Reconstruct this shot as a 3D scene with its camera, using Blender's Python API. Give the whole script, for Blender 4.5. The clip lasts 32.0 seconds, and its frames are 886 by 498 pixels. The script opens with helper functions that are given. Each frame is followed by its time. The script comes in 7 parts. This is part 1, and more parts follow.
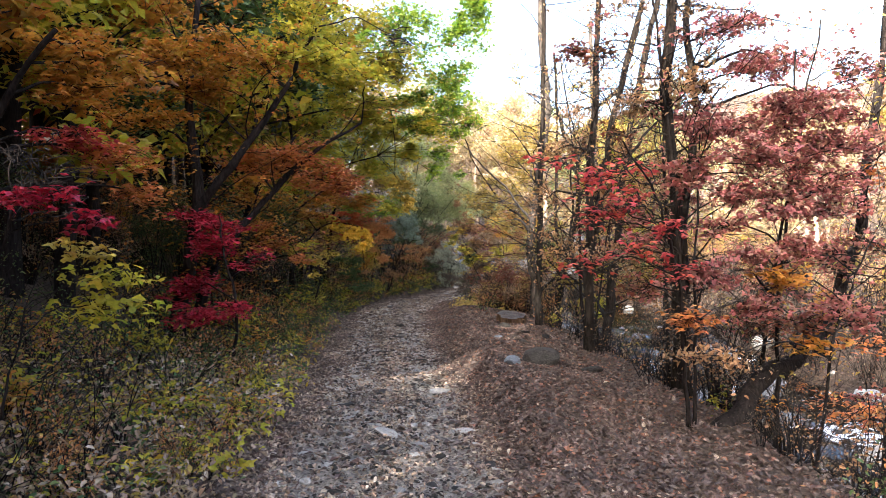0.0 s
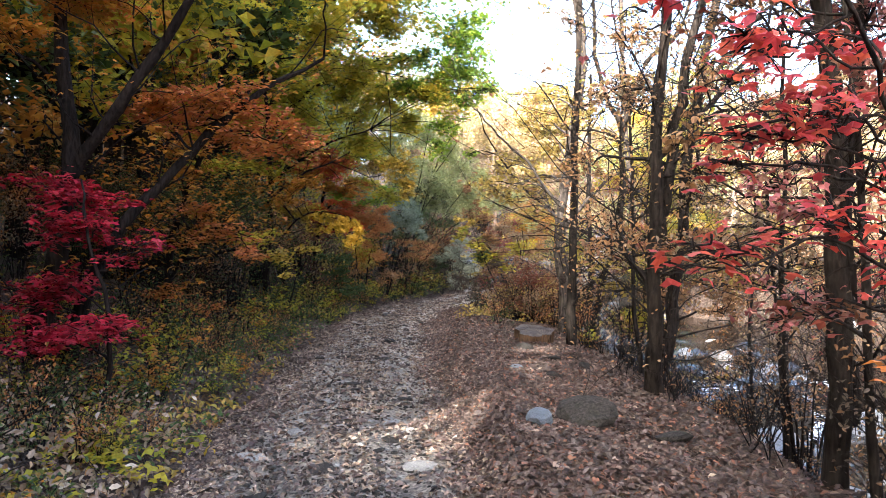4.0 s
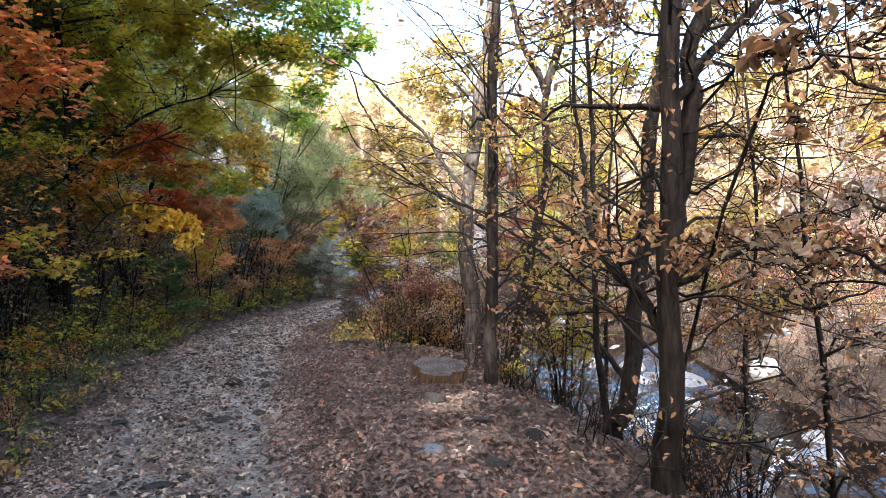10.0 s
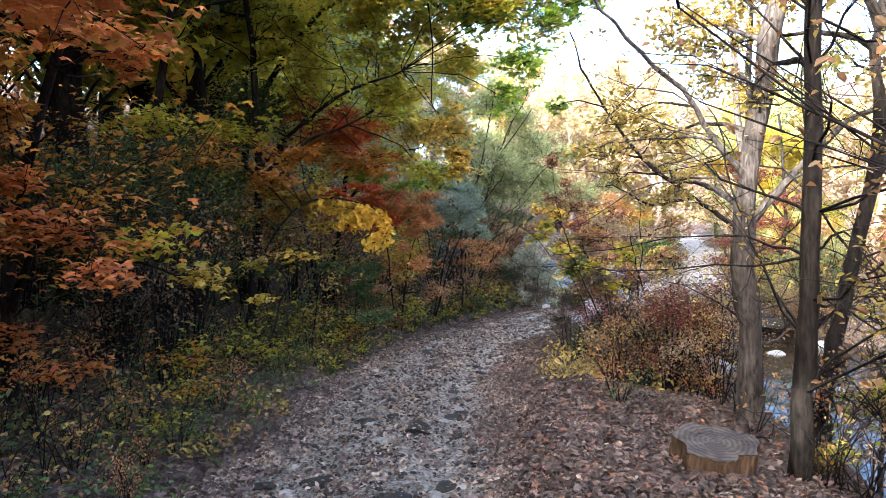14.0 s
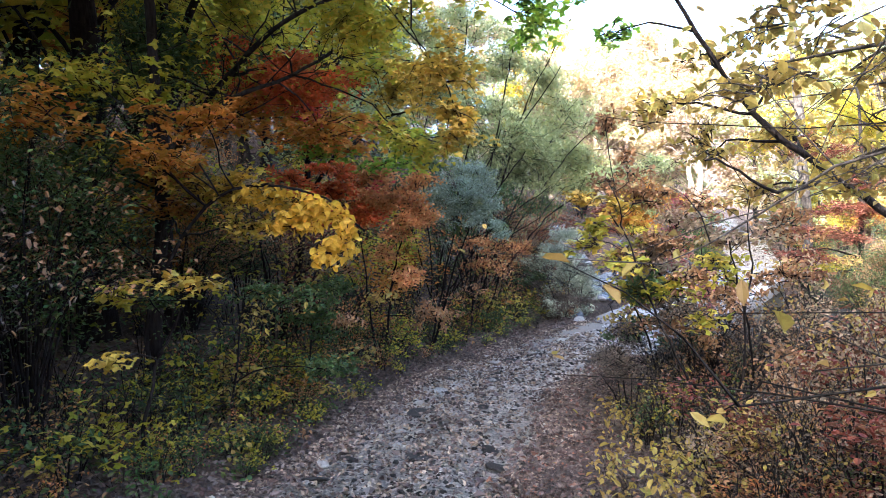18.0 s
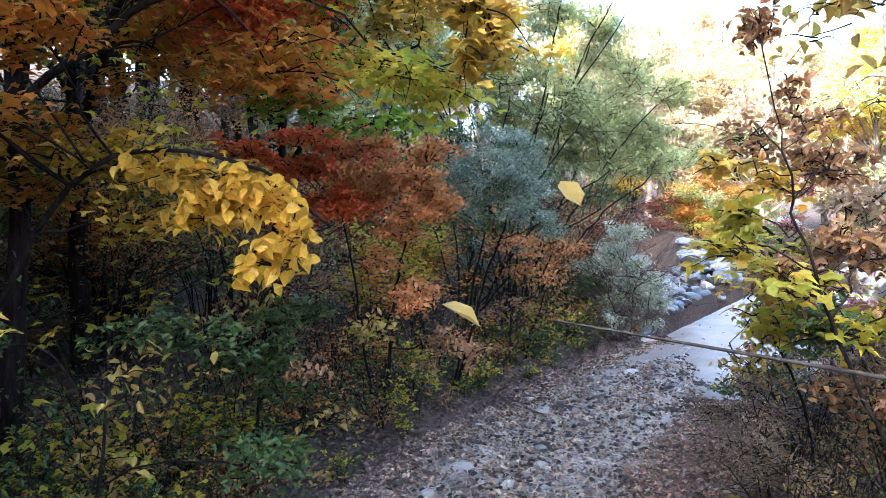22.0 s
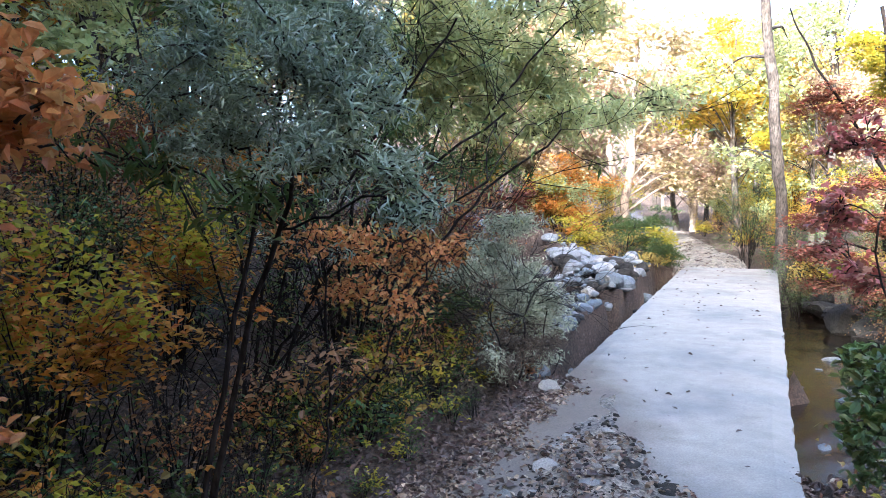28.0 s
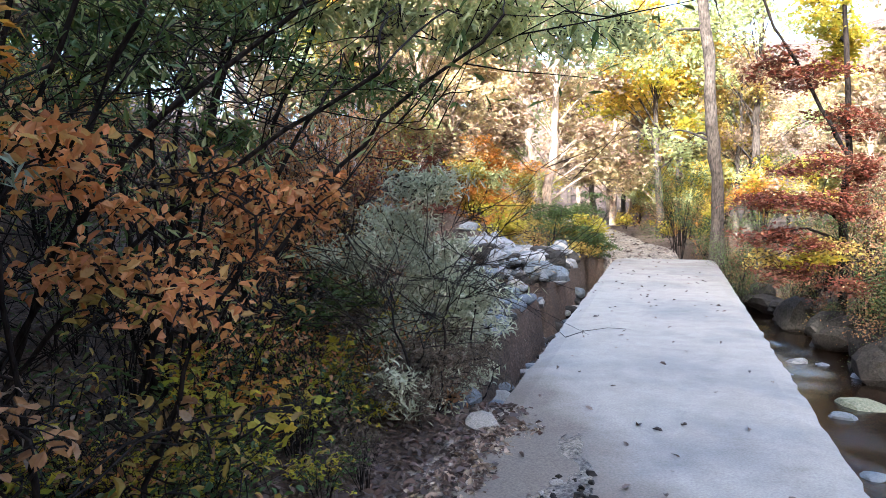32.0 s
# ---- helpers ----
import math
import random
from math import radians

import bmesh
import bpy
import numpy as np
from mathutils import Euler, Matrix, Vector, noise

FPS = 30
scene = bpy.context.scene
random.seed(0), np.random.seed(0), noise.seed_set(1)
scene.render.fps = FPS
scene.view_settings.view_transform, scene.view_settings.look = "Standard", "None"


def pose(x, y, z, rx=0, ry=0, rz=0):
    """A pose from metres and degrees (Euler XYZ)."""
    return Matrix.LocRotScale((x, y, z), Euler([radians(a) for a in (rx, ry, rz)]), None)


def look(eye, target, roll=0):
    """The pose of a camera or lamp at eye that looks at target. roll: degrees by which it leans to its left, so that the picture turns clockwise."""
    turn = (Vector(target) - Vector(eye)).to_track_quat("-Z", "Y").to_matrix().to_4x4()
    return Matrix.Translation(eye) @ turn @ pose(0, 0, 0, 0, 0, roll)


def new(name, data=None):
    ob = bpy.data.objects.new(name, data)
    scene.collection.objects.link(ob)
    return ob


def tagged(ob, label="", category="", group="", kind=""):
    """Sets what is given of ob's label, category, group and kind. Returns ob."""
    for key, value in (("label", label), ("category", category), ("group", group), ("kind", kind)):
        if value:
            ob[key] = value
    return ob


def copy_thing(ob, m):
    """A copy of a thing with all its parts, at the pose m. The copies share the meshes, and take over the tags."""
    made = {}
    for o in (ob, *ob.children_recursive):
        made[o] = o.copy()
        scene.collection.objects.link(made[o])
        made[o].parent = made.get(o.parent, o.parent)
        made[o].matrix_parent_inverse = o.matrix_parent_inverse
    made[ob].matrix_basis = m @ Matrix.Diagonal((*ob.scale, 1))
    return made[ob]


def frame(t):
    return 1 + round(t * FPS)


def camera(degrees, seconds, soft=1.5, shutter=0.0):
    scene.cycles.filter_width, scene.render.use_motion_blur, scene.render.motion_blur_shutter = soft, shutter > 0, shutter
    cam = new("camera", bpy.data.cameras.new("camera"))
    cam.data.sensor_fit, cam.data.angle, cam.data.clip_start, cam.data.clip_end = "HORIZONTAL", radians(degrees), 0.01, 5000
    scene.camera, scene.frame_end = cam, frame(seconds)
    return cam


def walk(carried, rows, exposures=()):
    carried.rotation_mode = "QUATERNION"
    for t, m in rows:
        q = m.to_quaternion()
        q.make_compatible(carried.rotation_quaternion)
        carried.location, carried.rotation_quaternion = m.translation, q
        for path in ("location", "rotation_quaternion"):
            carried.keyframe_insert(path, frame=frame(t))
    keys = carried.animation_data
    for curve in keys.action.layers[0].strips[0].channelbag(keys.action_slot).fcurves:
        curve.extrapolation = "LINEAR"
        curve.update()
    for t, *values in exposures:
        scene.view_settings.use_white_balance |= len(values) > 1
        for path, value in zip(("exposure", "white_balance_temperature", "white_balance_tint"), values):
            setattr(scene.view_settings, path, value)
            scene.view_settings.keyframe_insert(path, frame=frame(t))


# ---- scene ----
cam = camera(63.47, 32.0, soft=0.85)
PATH = [
    (0, (0.000, -0.000, 1.978), (0.384, 3.981, 1.918), -0.01),
    (0.5, (0.085, 0.404, 1.964), (0.426, 4.389, 1.907), 0.11),
    (1, (0.183, 0.795, 1.930), (0.507, 4.782, 1.871), 0.24),
    (1.5, (0.263, 1.189, 1.894), (0.602, 5.174, 1.834), 0.32),
    (2, (0.389, 1.604, 1.842), (0.821, 5.580, 1.789), 0.32),
    (2.5, (0.471, 2.112, 1.811), (1.023, 6.074, 1.759), 0.24),
    (3, (0.531, 2.608, 1.790), (0.997, 6.581, 1.740), 0.29),
    (3.5, (0.586, 3.064, 1.806), (1.009, 7.041, 1.752), 0.26),
    (4, (0.617, 3.536, 1.799), (0.897, 7.526, 1.745), 0.39),
    (4.5, (0.649, 4.043, 1.784), (0.886, 8.036, 1.736), 0.45),
    (6.5, (0.775, 5.758, 1.884), (0.849, 9.757, 1.816), 0.47),
    (7, (0.811, 6.066, 1.853), (0.885, 10.064, 1.781), 0.37),
    (7.5, (0.814, 6.221, 1.878), (0.880, 10.220, 1.804), 0.36),
    (8, (0.797, 6.304, 1.887), (0.925, 10.301, 1.812), 0.32),
    (8.5, (0.773, 6.402, 1.870), (1.019, 10.394, 1.792), 0.25),
    (9, (0.764, 6.457, 1.839), (1.300, 10.420, 1.764), 0.13),
    (9.5, (0.776, 6.511, 1.832), (1.691, 10.405, 1.759), -0.16),
    (10, (0.850, 6.742, 1.836), (1.862, 10.611, 1.758), -0.31),
    (10.5, (0.816, 7.129, 1.842), (1.566, 11.057, 1.762), -0.19),
    (11, (0.817, 7.496, 1.838), (1.311, 11.464, 1.761), -0.05),
    (11.5, (0.855, 7.758, 1.852), (1.044, 11.753, 1.777), 0.14),
    (12, (0.847, 7.927, 1.852), (0.964, 11.925, 1.778), 0.22),
    (12.5, (0.893, 8.115, 1.852), (0.916, 12.115, 1.775), 0.28),
    (13, (0.980, 8.382, 1.856), (0.944, 12.381, 1.774), 0.31),
    (13.5, (0.948, 8.750, 1.861), (0.857, 12.748, 1.779), 0.32),
    (14, (0.955, 9.124, 1.856), (0.860, 13.123, 1.781), 0.40),
    (14.5, (0.959, 9.570, 1.874), (0.840, 13.568, 1.796), 0.40),
    (16.5, (1.101, 11.650, 2.069), (0.920, 15.643, 1.908), -0.03),
    (17, (1.077, 12.072, 2.072), (0.881, 16.064, 1.909), -0.00),
    (17.5, (1.086, 12.453, 2.067), (0.914, 16.446, 1.900), -0.06),
    (18, (1.112, 12.863, 2.062), (0.918, 16.855, 1.899), -0.07),
    (18.5, (1.115, 13.250, 2.065), (0.918, 17.242, 1.901), -0.15),
    (19, (1.128, 13.649, 2.064), (0.913, 17.640, 1.898), -0.20),
    (19.5, (1.109, 13.984, 2.055), (0.840, 17.972, 1.889), -0.19),
    (20, (1.120, 14.315, 2.045), (0.853, 18.303, 1.877), -0.23),
    (20.5, (1.109, 14.659, 2.038), (0.800, 18.643, 1.865), -0.29),
    (21, (1.105, 15.017, 2.037), (0.787, 19.000, 1.861), -0.33),
    (21.5, (1.092, 15.382, 2.028), (0.687, 19.358, 1.849), -0.32),
    (22, (1.090, 15.755, 2.003), (0.683, 19.730, 1.824), -0.23),
    (22.5, (1.087, 16.129, 1.993), (0.657, 20.102, 1.816), -0.25),
    (23, (1.050, 16.488, 1.974), (0.617, 20.461, 1.801), -0.28),
    (23.5, (1.045, 16.841, 1.960), (0.587, 20.811, 1.787), -0.36),
    (24, (1.036, 17.174, 1.950), (0.593, 21.146, 1.775), -0.41),
    (24.5, (1.059, 17.503, 1.917), (0.703, 21.483, 1.751), -0.57),
    (25, (1.066, 17.850, 1.903), (0.777, 21.836, 1.734), -0.60),
    (25.5, (1.088, 18.214, 1.880), (0.908, 22.206, 1.709), -0.62),
    (26, (1.115, 18.533, 1.877), (1.017, 22.529, 1.706), -0.44),
    (26.5, (1.144, 18.877, 1.871), (1.318, 22.870, 1.695), -0.46),
    (28.5, (1.332, 20.251, 1.834), (1.831, 24.214, 1.634), -0.04),
    (29, (1.405, 20.545, 1.814), (2.033, 24.490, 1.612), 0.02),
    (29.5, (1.455, 20.836, 1.794), (2.126, 24.774, 1.591), 0.02),
    (30, (1.533, 21.162, 1.741), (2.213, 25.099, 1.541), -0.04),
    (30.5, (1.580, 21.482, 1.692), (2.303, 25.411, 1.491), -0.03),
    (31, (1.640, 21.777, 1.634), (2.430, 25.693, 1.433), 0.00),
    (31.5, (1.686, 22.074, 1.579), (2.504, 25.985, 1.375), 0.09),
    (32, (1.780, 22.386, 1.514), (2.677, 26.279, 1.311), 0.11),
]
walk(cam, [(t, look(eye, target, roll)) for t, eye, target, roll in PATH], exposures=[(t, 3.08 + more, 6100 - cooler, 10.0) for t, more, cooler in ((0, 0.3, 250), (4, 0.62, 350), (7, 0.65, 500), (10, 0.45, 650), (13, 0.72, 680), (18, 0.9, 1000), (23, 1.08, 1150), (26, 0.9, 1150), (29, 0.5, 850), (32, 0.35, 750))])

# ---- sky and sun: low sun behind the wooded slope on the left ----
SUN_TO = Vector((-0.55, -0.72, 0.42)).normalized()
world = bpy.data.worlds.new("world")
scene.world = world
world.use_nodes = True
wn = world.node_tree.nodes
sky = wn.new("ShaderNodeTexSky")
sky.sky_type, sky.sun_disc = "NISHITA", False
sky.sun_elevation = math.asin(SUN_TO.z)
sky.sun_rotation = math.atan2(SUN_TO.x, SUN_TO.y)
sky.air_density, sky.dust_density, sky.ozone_density = 1.0, 7.0, 0.3
wn["Background"].inputs["Strength"].default_value = 0.15
world.node_tree.links.new(sky.outputs[0], wn["Background"].inputs["Color"])
sun_data = bpy.data.lights.new("sun", "SUN")
sun_data.energy, sun_data.angle, sun_data.color = 2.7, radians(0.6), (1.0, 0.9, 0.74)
sun = new("sun", sun_data)
sun.matrix_world = look((0, 0, 60), Vector((0, 0, 60)) - SUN_TO)


# ---- materials ----
def node_material(name, rough=0.8, spec=0.3):
    m = bpy.data.materials.new(name)
    m.use_nodes = True
    nt = m.node_tree
    b = nt.nodes["Principled BSDF"]
    b.inputs["Roughness"].default_value = rough
    b.inputs["Specular IOR Level"].default_value = spec
    return m, nt, b


def ramp(nt, fac, stops):
    r = nt.nodes.new("ShaderNodeValToRGB")
    el = r.color_ramp.elements
    while len(el) < len(stops):
        el.new(0.5)
    for e, (p, c) in zip(el, stops):
        e.position, e.color = p, (*c, 1)
    nt.links.new(fac, r.inputs[0])
    return r.outputs[0]


def noise_tex(nt, scale, detail=4.0, rough=0.55, coords="Object"):
    tc = nt.nodes.new("ShaderNodeTexCoord")
    n = nt.nodes.new("ShaderNodeTexNoise")
    n.inputs["Scale"].default_value, n.inputs["Detail"].default_value = scale, detail
    n.inputs["Roughness"].default_value = rough
    nt.links.new(tc.outputs[coords], n.inputs["Vector"])
    return n.outputs["Fac"]


def mix(nt, fac, a, b, mode="MIX"):
    x = nt.nodes.new("ShaderNodeMix")
    x.data_type, x.blend_type = "RGBA", mode
    for sock, v in ((x.inputs[0], fac), (x.inputs[6], a), (x.inputs[7], b)):
        if isinstance(v, (int, float)):
            sock.default_value = v
        elif isinstance(v, tuple):
            sock.default_value = (*v, 1)
        else:
            nt.links.new(v, sock)
    return x.outputs[2]


def bump(nt, b, fac, strength, dist):
    k = nt.nodes.new("ShaderNodeBump")
    k.inputs["Strength"].default_value, k.inputs["Distance"].default_value = strength, dist
    nt.links.new(fac, k.inputs["Height"])
    nt.links.new(k.outputs[0], b.inputs["Normal"])


def leaf_material(name, colours, through_light=0.45, rough=0.5):
    """Thin leaf: colour varies from leaf to leaf, and light shines through."""
    m, nt, b = node_material(name, rough, 0.35)
    g = nt.nodes.new("ShaderNodeNewGeometry")
    stops = [(i / max(1, len(colours) - 1), c) for i, c in enumerate(colours)]
    col = ramp(nt, g.outputs["Random Per Island"], stops)
    patch = noise_tex(nt, 2.2, 3)
    dull = ramp(nt, patch, [(0.3, (0.62, 0.62, 0.6)), (0.7, (1.15, 1.12, 1.05))])
    col = mix(nt, 1.0, col, dull, "MULTIPLY")
    spot = ramp(nt, noise_tex(nt, 60, 3), [(0.35, (0.7, 0.6, 0.5)), (0.55, (1, 1, 1))])
    col = mix(nt, 0.5, col, spot, "MULTIPLY")
    nt.links.new(col, b.inputs["Base Color"])
    tr = nt.nodes.new("ShaderNodeBsdfTranslucent")
    nt.links.new(mix(nt, 1.0, col, (1.25, 1.15, 0.8), "MULTIPLY"), tr.inputs["Color"])
    sh = nt.nodes.new("ShaderNodeMixShader")
    sh.inputs[0].default_value = through_light
    nt.links.new(b.outputs[0], sh.inputs[1])
    nt.links.new(tr.outputs[0], sh.inputs[2])
    nt.links.new(sh.outputs[0], nt.nodes["Material Output"].inputs["Surface"])
    return m


LEAF = {
    "crimson": leaf_material("leaf_crimson", [(0.34, 0.012, 0.04), (0.5, 0.02, 0.06), (0.42, 0.03, 0.05), (0.24, 0.012, 0.03)]),
    "red": leaf_material("leaf_red", [(0.48, 0.055, 0.06), (0.56, 0.12, 0.08), (0.48, 0.06, 0.085), (0.36, 0.04, 0.05)], 0.55),
    "orange": leaf_material("leaf_orange", [(0.5, 0.17, 0.05), (0.58, 0.24, 0.06), (0.5, 0.14, 0.06), (0.42, 0.2, 0.05)]),
    "amber": leaf_material("leaf_amber", [(0.45, 0.2, 0.036), (0.55, 0.25, 0.042), (0.38, 0.24, 0.036), (0.47, 0.15, 0.036)], 0.58),
    "yellow": leaf_material("leaf_yellow", [(0.5, 0.35, 0.05), (0.58, 0.42, 0.07), (0.4, 0.33, 0.05), (0.5, 0.29, 0.04)]),
    "gold": leaf_material("leaf_gold", [(0.68, 0.42, 0.03), (0.75, 0.5, 0.05), (0.6, 0.36, 0.03)]),
    "olive": leaf_material("leaf_olive", [(0.4, 0.39, 0.05), (0.53, 0.46, 0.055), (0.32, 0.37, 0.045), (0.57, 0.41, 0.05)], 0.65),
    "green": leaf_material("leaf_green", [(0.16, 0.32, 0.04), (0.25, 0.4, 0.05), (0.33, 0.43, 0.052), (0.13, 0.27, 0.035)], 0.65),
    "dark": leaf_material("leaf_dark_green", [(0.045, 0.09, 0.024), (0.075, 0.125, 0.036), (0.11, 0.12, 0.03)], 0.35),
    "tan": leaf_material("leaf_tan", [(0.27, 0.145, 0.068), (0.35, 0.195, 0.092), (0.21, 0.11, 0.055), (0.33, 0.23, 0.135)], 0.3, 0.65),
    "copper": leaf_material("leaf_copper", [(0.52, 0.2, 0.075), (0.62, 0.31, 0.12), (0.4, 0.145, 0.06), (0.58, 0.38, 0.15)], 0.45, 0.6),
    "scarlet": leaf_material("leaf_scarlet", [(0.53, 0.085, 0.025), (0.62, 0.14, 0.037), (0.44, 0.09, 0.03), (0.58, 0.2, 0.06)], 0.45, 0.6),
    "rust": leaf_material("leaf_rust", [(0.14, 0.03, 0.022), (0.18, 0.048, 0.028), (0.13, 0.055, 0.03), (0.165, 0.078, 0.042)], 0.4, 0.6),
    "plum": leaf_material("leaf_plum", [(0.24, 0.075, 0.085), (0.33, 0.1, 0.105), (0.2, 0.09, 0.08), (0.32, 0.17, 0.13)], 0.4, 0.6),
    "brown_olive": leaf_material("leaf_brown_olive", [(0.33, 0.25, 0.065), (0.42, 0.33, 0.08), (0.28, 0.175, 0.055), (0.38, 0.36, 0.09)], 0.45, 0.6),
    "silver": leaf_material("leaf_silver", [(0.21, 0.27, 0.22), (0.34, 0.41, 0.36), (0.12, 0.17, 0.12), (0.25, 0.31, 0.2)], 0.3, 0.4),
    "willow": leaf_material("leaf_willow", [(0.34, 0.4, 0.2), (0.42, 0.47, 0.26), (0.28, 0.35, 0.17), (0.45, 0.45, 0.2)], 0.5),
    "grey": leaf_material("leaf_grey", [(0.36, 0.4, 0.31), (0.46, 0.49, 0.4), (0.27, 0.31, 0.23)], 0.35),
    "dry": leaf_material("leaf_dry", [(0.1, 0.08, 0.06), (0.16, 0.125, 0.095), (0.07, 0.06, 0.05)], 0.25, 0.7),
    "pale": leaf_material("leaf_pale", [(0.26, 0.19, 0.145), (0.35, 0.27, 0.2), (0.23, 0.155, 0.125), (0.32, 0.28, 0.18), (0.3, 0.17, 0.13)], 0.4, 0.6),
    # Far hillside leaves: sun glare and haze are put into this cream
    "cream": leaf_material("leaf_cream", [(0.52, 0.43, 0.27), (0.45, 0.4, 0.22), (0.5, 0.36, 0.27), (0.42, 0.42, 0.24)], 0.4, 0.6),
    "bleached": leaf_material("leaf_bleached", [(0.36, 0.29, 0.225), (0.27, 0.2, 0.155), (0.2, 0.145, 0.115), (0.42, 0.36, 0.29)], 0.1, 0.6),
    "litter": leaf_material("leaf_litter", [(0.07, 0.05, 0.045), (0.11, 0.076, 0.064), (0.038, 0.028, 0.026), (0.2, 0.155, 0.135), (0.085, 0.047, 0.04), (0.05, 0.035, 0.031)], 0.1, 0.7),
    "rust_litter": leaf_material("leaf_rust_litter", [(0.17, 0.075, 0.045), (0.24, 0.12, 0.075), (0.1, 0.045, 0.032)], 0.1, 0.7),
}


def bark_material(name, dark, light, moss=0.0):
    m, nt, b = node_material(name, 0.9, 0.06)
    tc = nt.nodes.new("ShaderNodeTexCoord")
    mp = nt.nodes.new("ShaderNodeMapping")
    mp.inputs["Scale"].default_value = (1, 1, 0.22)
    nt.links.new(tc.outputs["Object"], mp.inputs[0])
    n = nt.nodes.new("ShaderNodeTexNoise")
    n.inputs["Scale"].default_value, n.inputs["Detail"].default_value = 38, 6
    nt.links.new(mp.outputs[0], n.inputs["Vector"])
    col = ramp(nt, n.outputs["Fac"], [(0.3, dark), (0.7, light)])
    big = ramp(nt, noise_tex(nt, 3.5, 4), [(0.35, (0.65, 0.62, 0.6)), (0.65, (1.25, 1.2, 1.15))])
    nt.links.new(mix(nt, 1.0, col, big, "MULTIPLY"), b.inputs["Base Color"])
    bump(nt, b, n.outputs["Fac"], 0.9, 0.02)
    return m


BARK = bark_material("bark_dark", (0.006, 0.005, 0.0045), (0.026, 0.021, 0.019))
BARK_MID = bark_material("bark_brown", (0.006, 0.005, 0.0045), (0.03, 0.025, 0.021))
BARK_GREY = bark_material("bark_grey", (0.022, 0.019, 0.017), (0.1, 0.086, 0.076))
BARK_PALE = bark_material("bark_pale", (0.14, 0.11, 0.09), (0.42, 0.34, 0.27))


def ground_material():
    """Forest soil and leaf mould; the worn track is paler, stony and dusty."""
    m, nt, b = node_material("forest_ground", 0.92, 0.15)
    at = nt.nodes.new("ShaderNodeAttribute")
    at.attribute_name = "track"
    fine, mid, big = noise_tex(nt, 30, 7, 0.65), noise_tex(nt, 6, 5), noise_tex(nt, 0.9, 4)
    soil = ramp(nt, fine, [(0.3, (0.03, 0.022, 0.017)), (0.5, (0.085, 0.058, 0.042)), (0.72, (0.19, 0.135, 0.1))])
    soil = mix(nt, 1.0, soil, ramp(nt, big, [(0.35, (0.7, 0.66, 0.6)), (0.65, (1.2, 1.12, 1.05))]), "MULTIPLY")
    dust = ramp(nt, fine, [(0.35, (0.035, 0.031, 0.027)), (0.46, (0.21, 0.182, 0.152)), (0.62, (0.52, 0.46, 0.395))])
    dust = mix(nt, 1.0, dust, ramp(nt, mid, [(0.32, (0.5, 0.49, 0.5)), (0.6, (1.18, 1.15, 1.1))]), "MULTIPLY")
    edge = nt.nodes.new("ShaderNodeMath")
    edge.operation = "ADD"
    nt.links.new(at.outputs["Fac"], edge.inputs[0])
    wob = nt.nodes.new("ShaderNodeMath")
    wob.operation, wob.inputs[1].default_value = "MULTIPLY_ADD", 0.7
    wob.inputs[2].default_value = -0.35
    nt.links.new(mid, wob.inputs[0])
    nt.links.new(wob.outputs[0], edge.inputs[1])
    mask = ramp(nt, edge.outputs[0], [(0.35, (0, 0, 0)), (0.6, (1, 1, 1))])
    nt.links.new(mix(nt, mask, soil, dust), b.inputs["Base Color"])
    nt.links.new(mix(nt, mask, (0.95, 0.95, 0.95), ramp(nt, big, [(0.4, (0.34, 0.34, 0.34)), (0.62, (0.7, 0.7, 0.7))])), b.inputs["Roughness"])
    b.inputs["Specular IOR Level"].default_value = 0.4
    tiny = noise_tex(nt, 120, 3)
    both = nt.nodes.new("ShaderNodeMath")
    both.operation, both.inputs[1].default_value = "MULTIPLY_ADD", 0.35
    nt.links.new(tiny, both.inputs[0])
    nt.links.new(fine, both.inputs[2])
    bump(nt, b, both.outputs[0], 1.0, 0.09)
    return m


def stone_material(name, a, c, gloss=0.75, scale=14, shine=0.35):
    m, nt, b = node_material(name, gloss, shine)
    oi = nt.nodes.new("ShaderNodeObjectInfo")
    n = noise_tex(nt, scale, 6)
    col = ramp(nt, n, [(0.3, a), (0.7, c)])
    tint = ramp(nt, oi.outputs["Random"], [(0.0, (0.75, 0.74, 0.74)), (0.5, (1, 0.97, 0.94)), (1.0, (1.25, 1.22, 1.2))])
    col = mix(nt, 1.0, col, tint, "MULTIPLY")
    lich = ramp(nt, noise_tex(nt, 4.5, 5), [(0.52, (1, 1, 1)), (0.66, (0.72, 0.76, 0.64))])
    nt.links.new(mix(nt, 0.8, col, lich, "MULTIPLY"), b.inputs["Base Color"])
    bump(nt, b, n, 0.7, 0.02)
    return m


STONE = stone_material("grey_stone", (0.13, 0.122, 0.11), (0.35, 0.33, 0.3))
STONE_PALE = stone_material("pale_granite", (0.075, 0.077, 0.082), (0.23, 0.237, 0.248), 0.6)
STONE_DARK = stone_material("dark_stone", (0.012, 0.011, 0.01), (0.05, 0.045, 0.04), 0.9, shine=0.08)
STONE_MOSS = stone_material("mossy_stone", (0.035, 0.045, 0.02), (0.16, 0.16, 0.12))
STONE_BLUE = stone_material("blue_stone", (0.05, 0.06, 0.072), (0.14, 0.158, 0.18), 0.6)


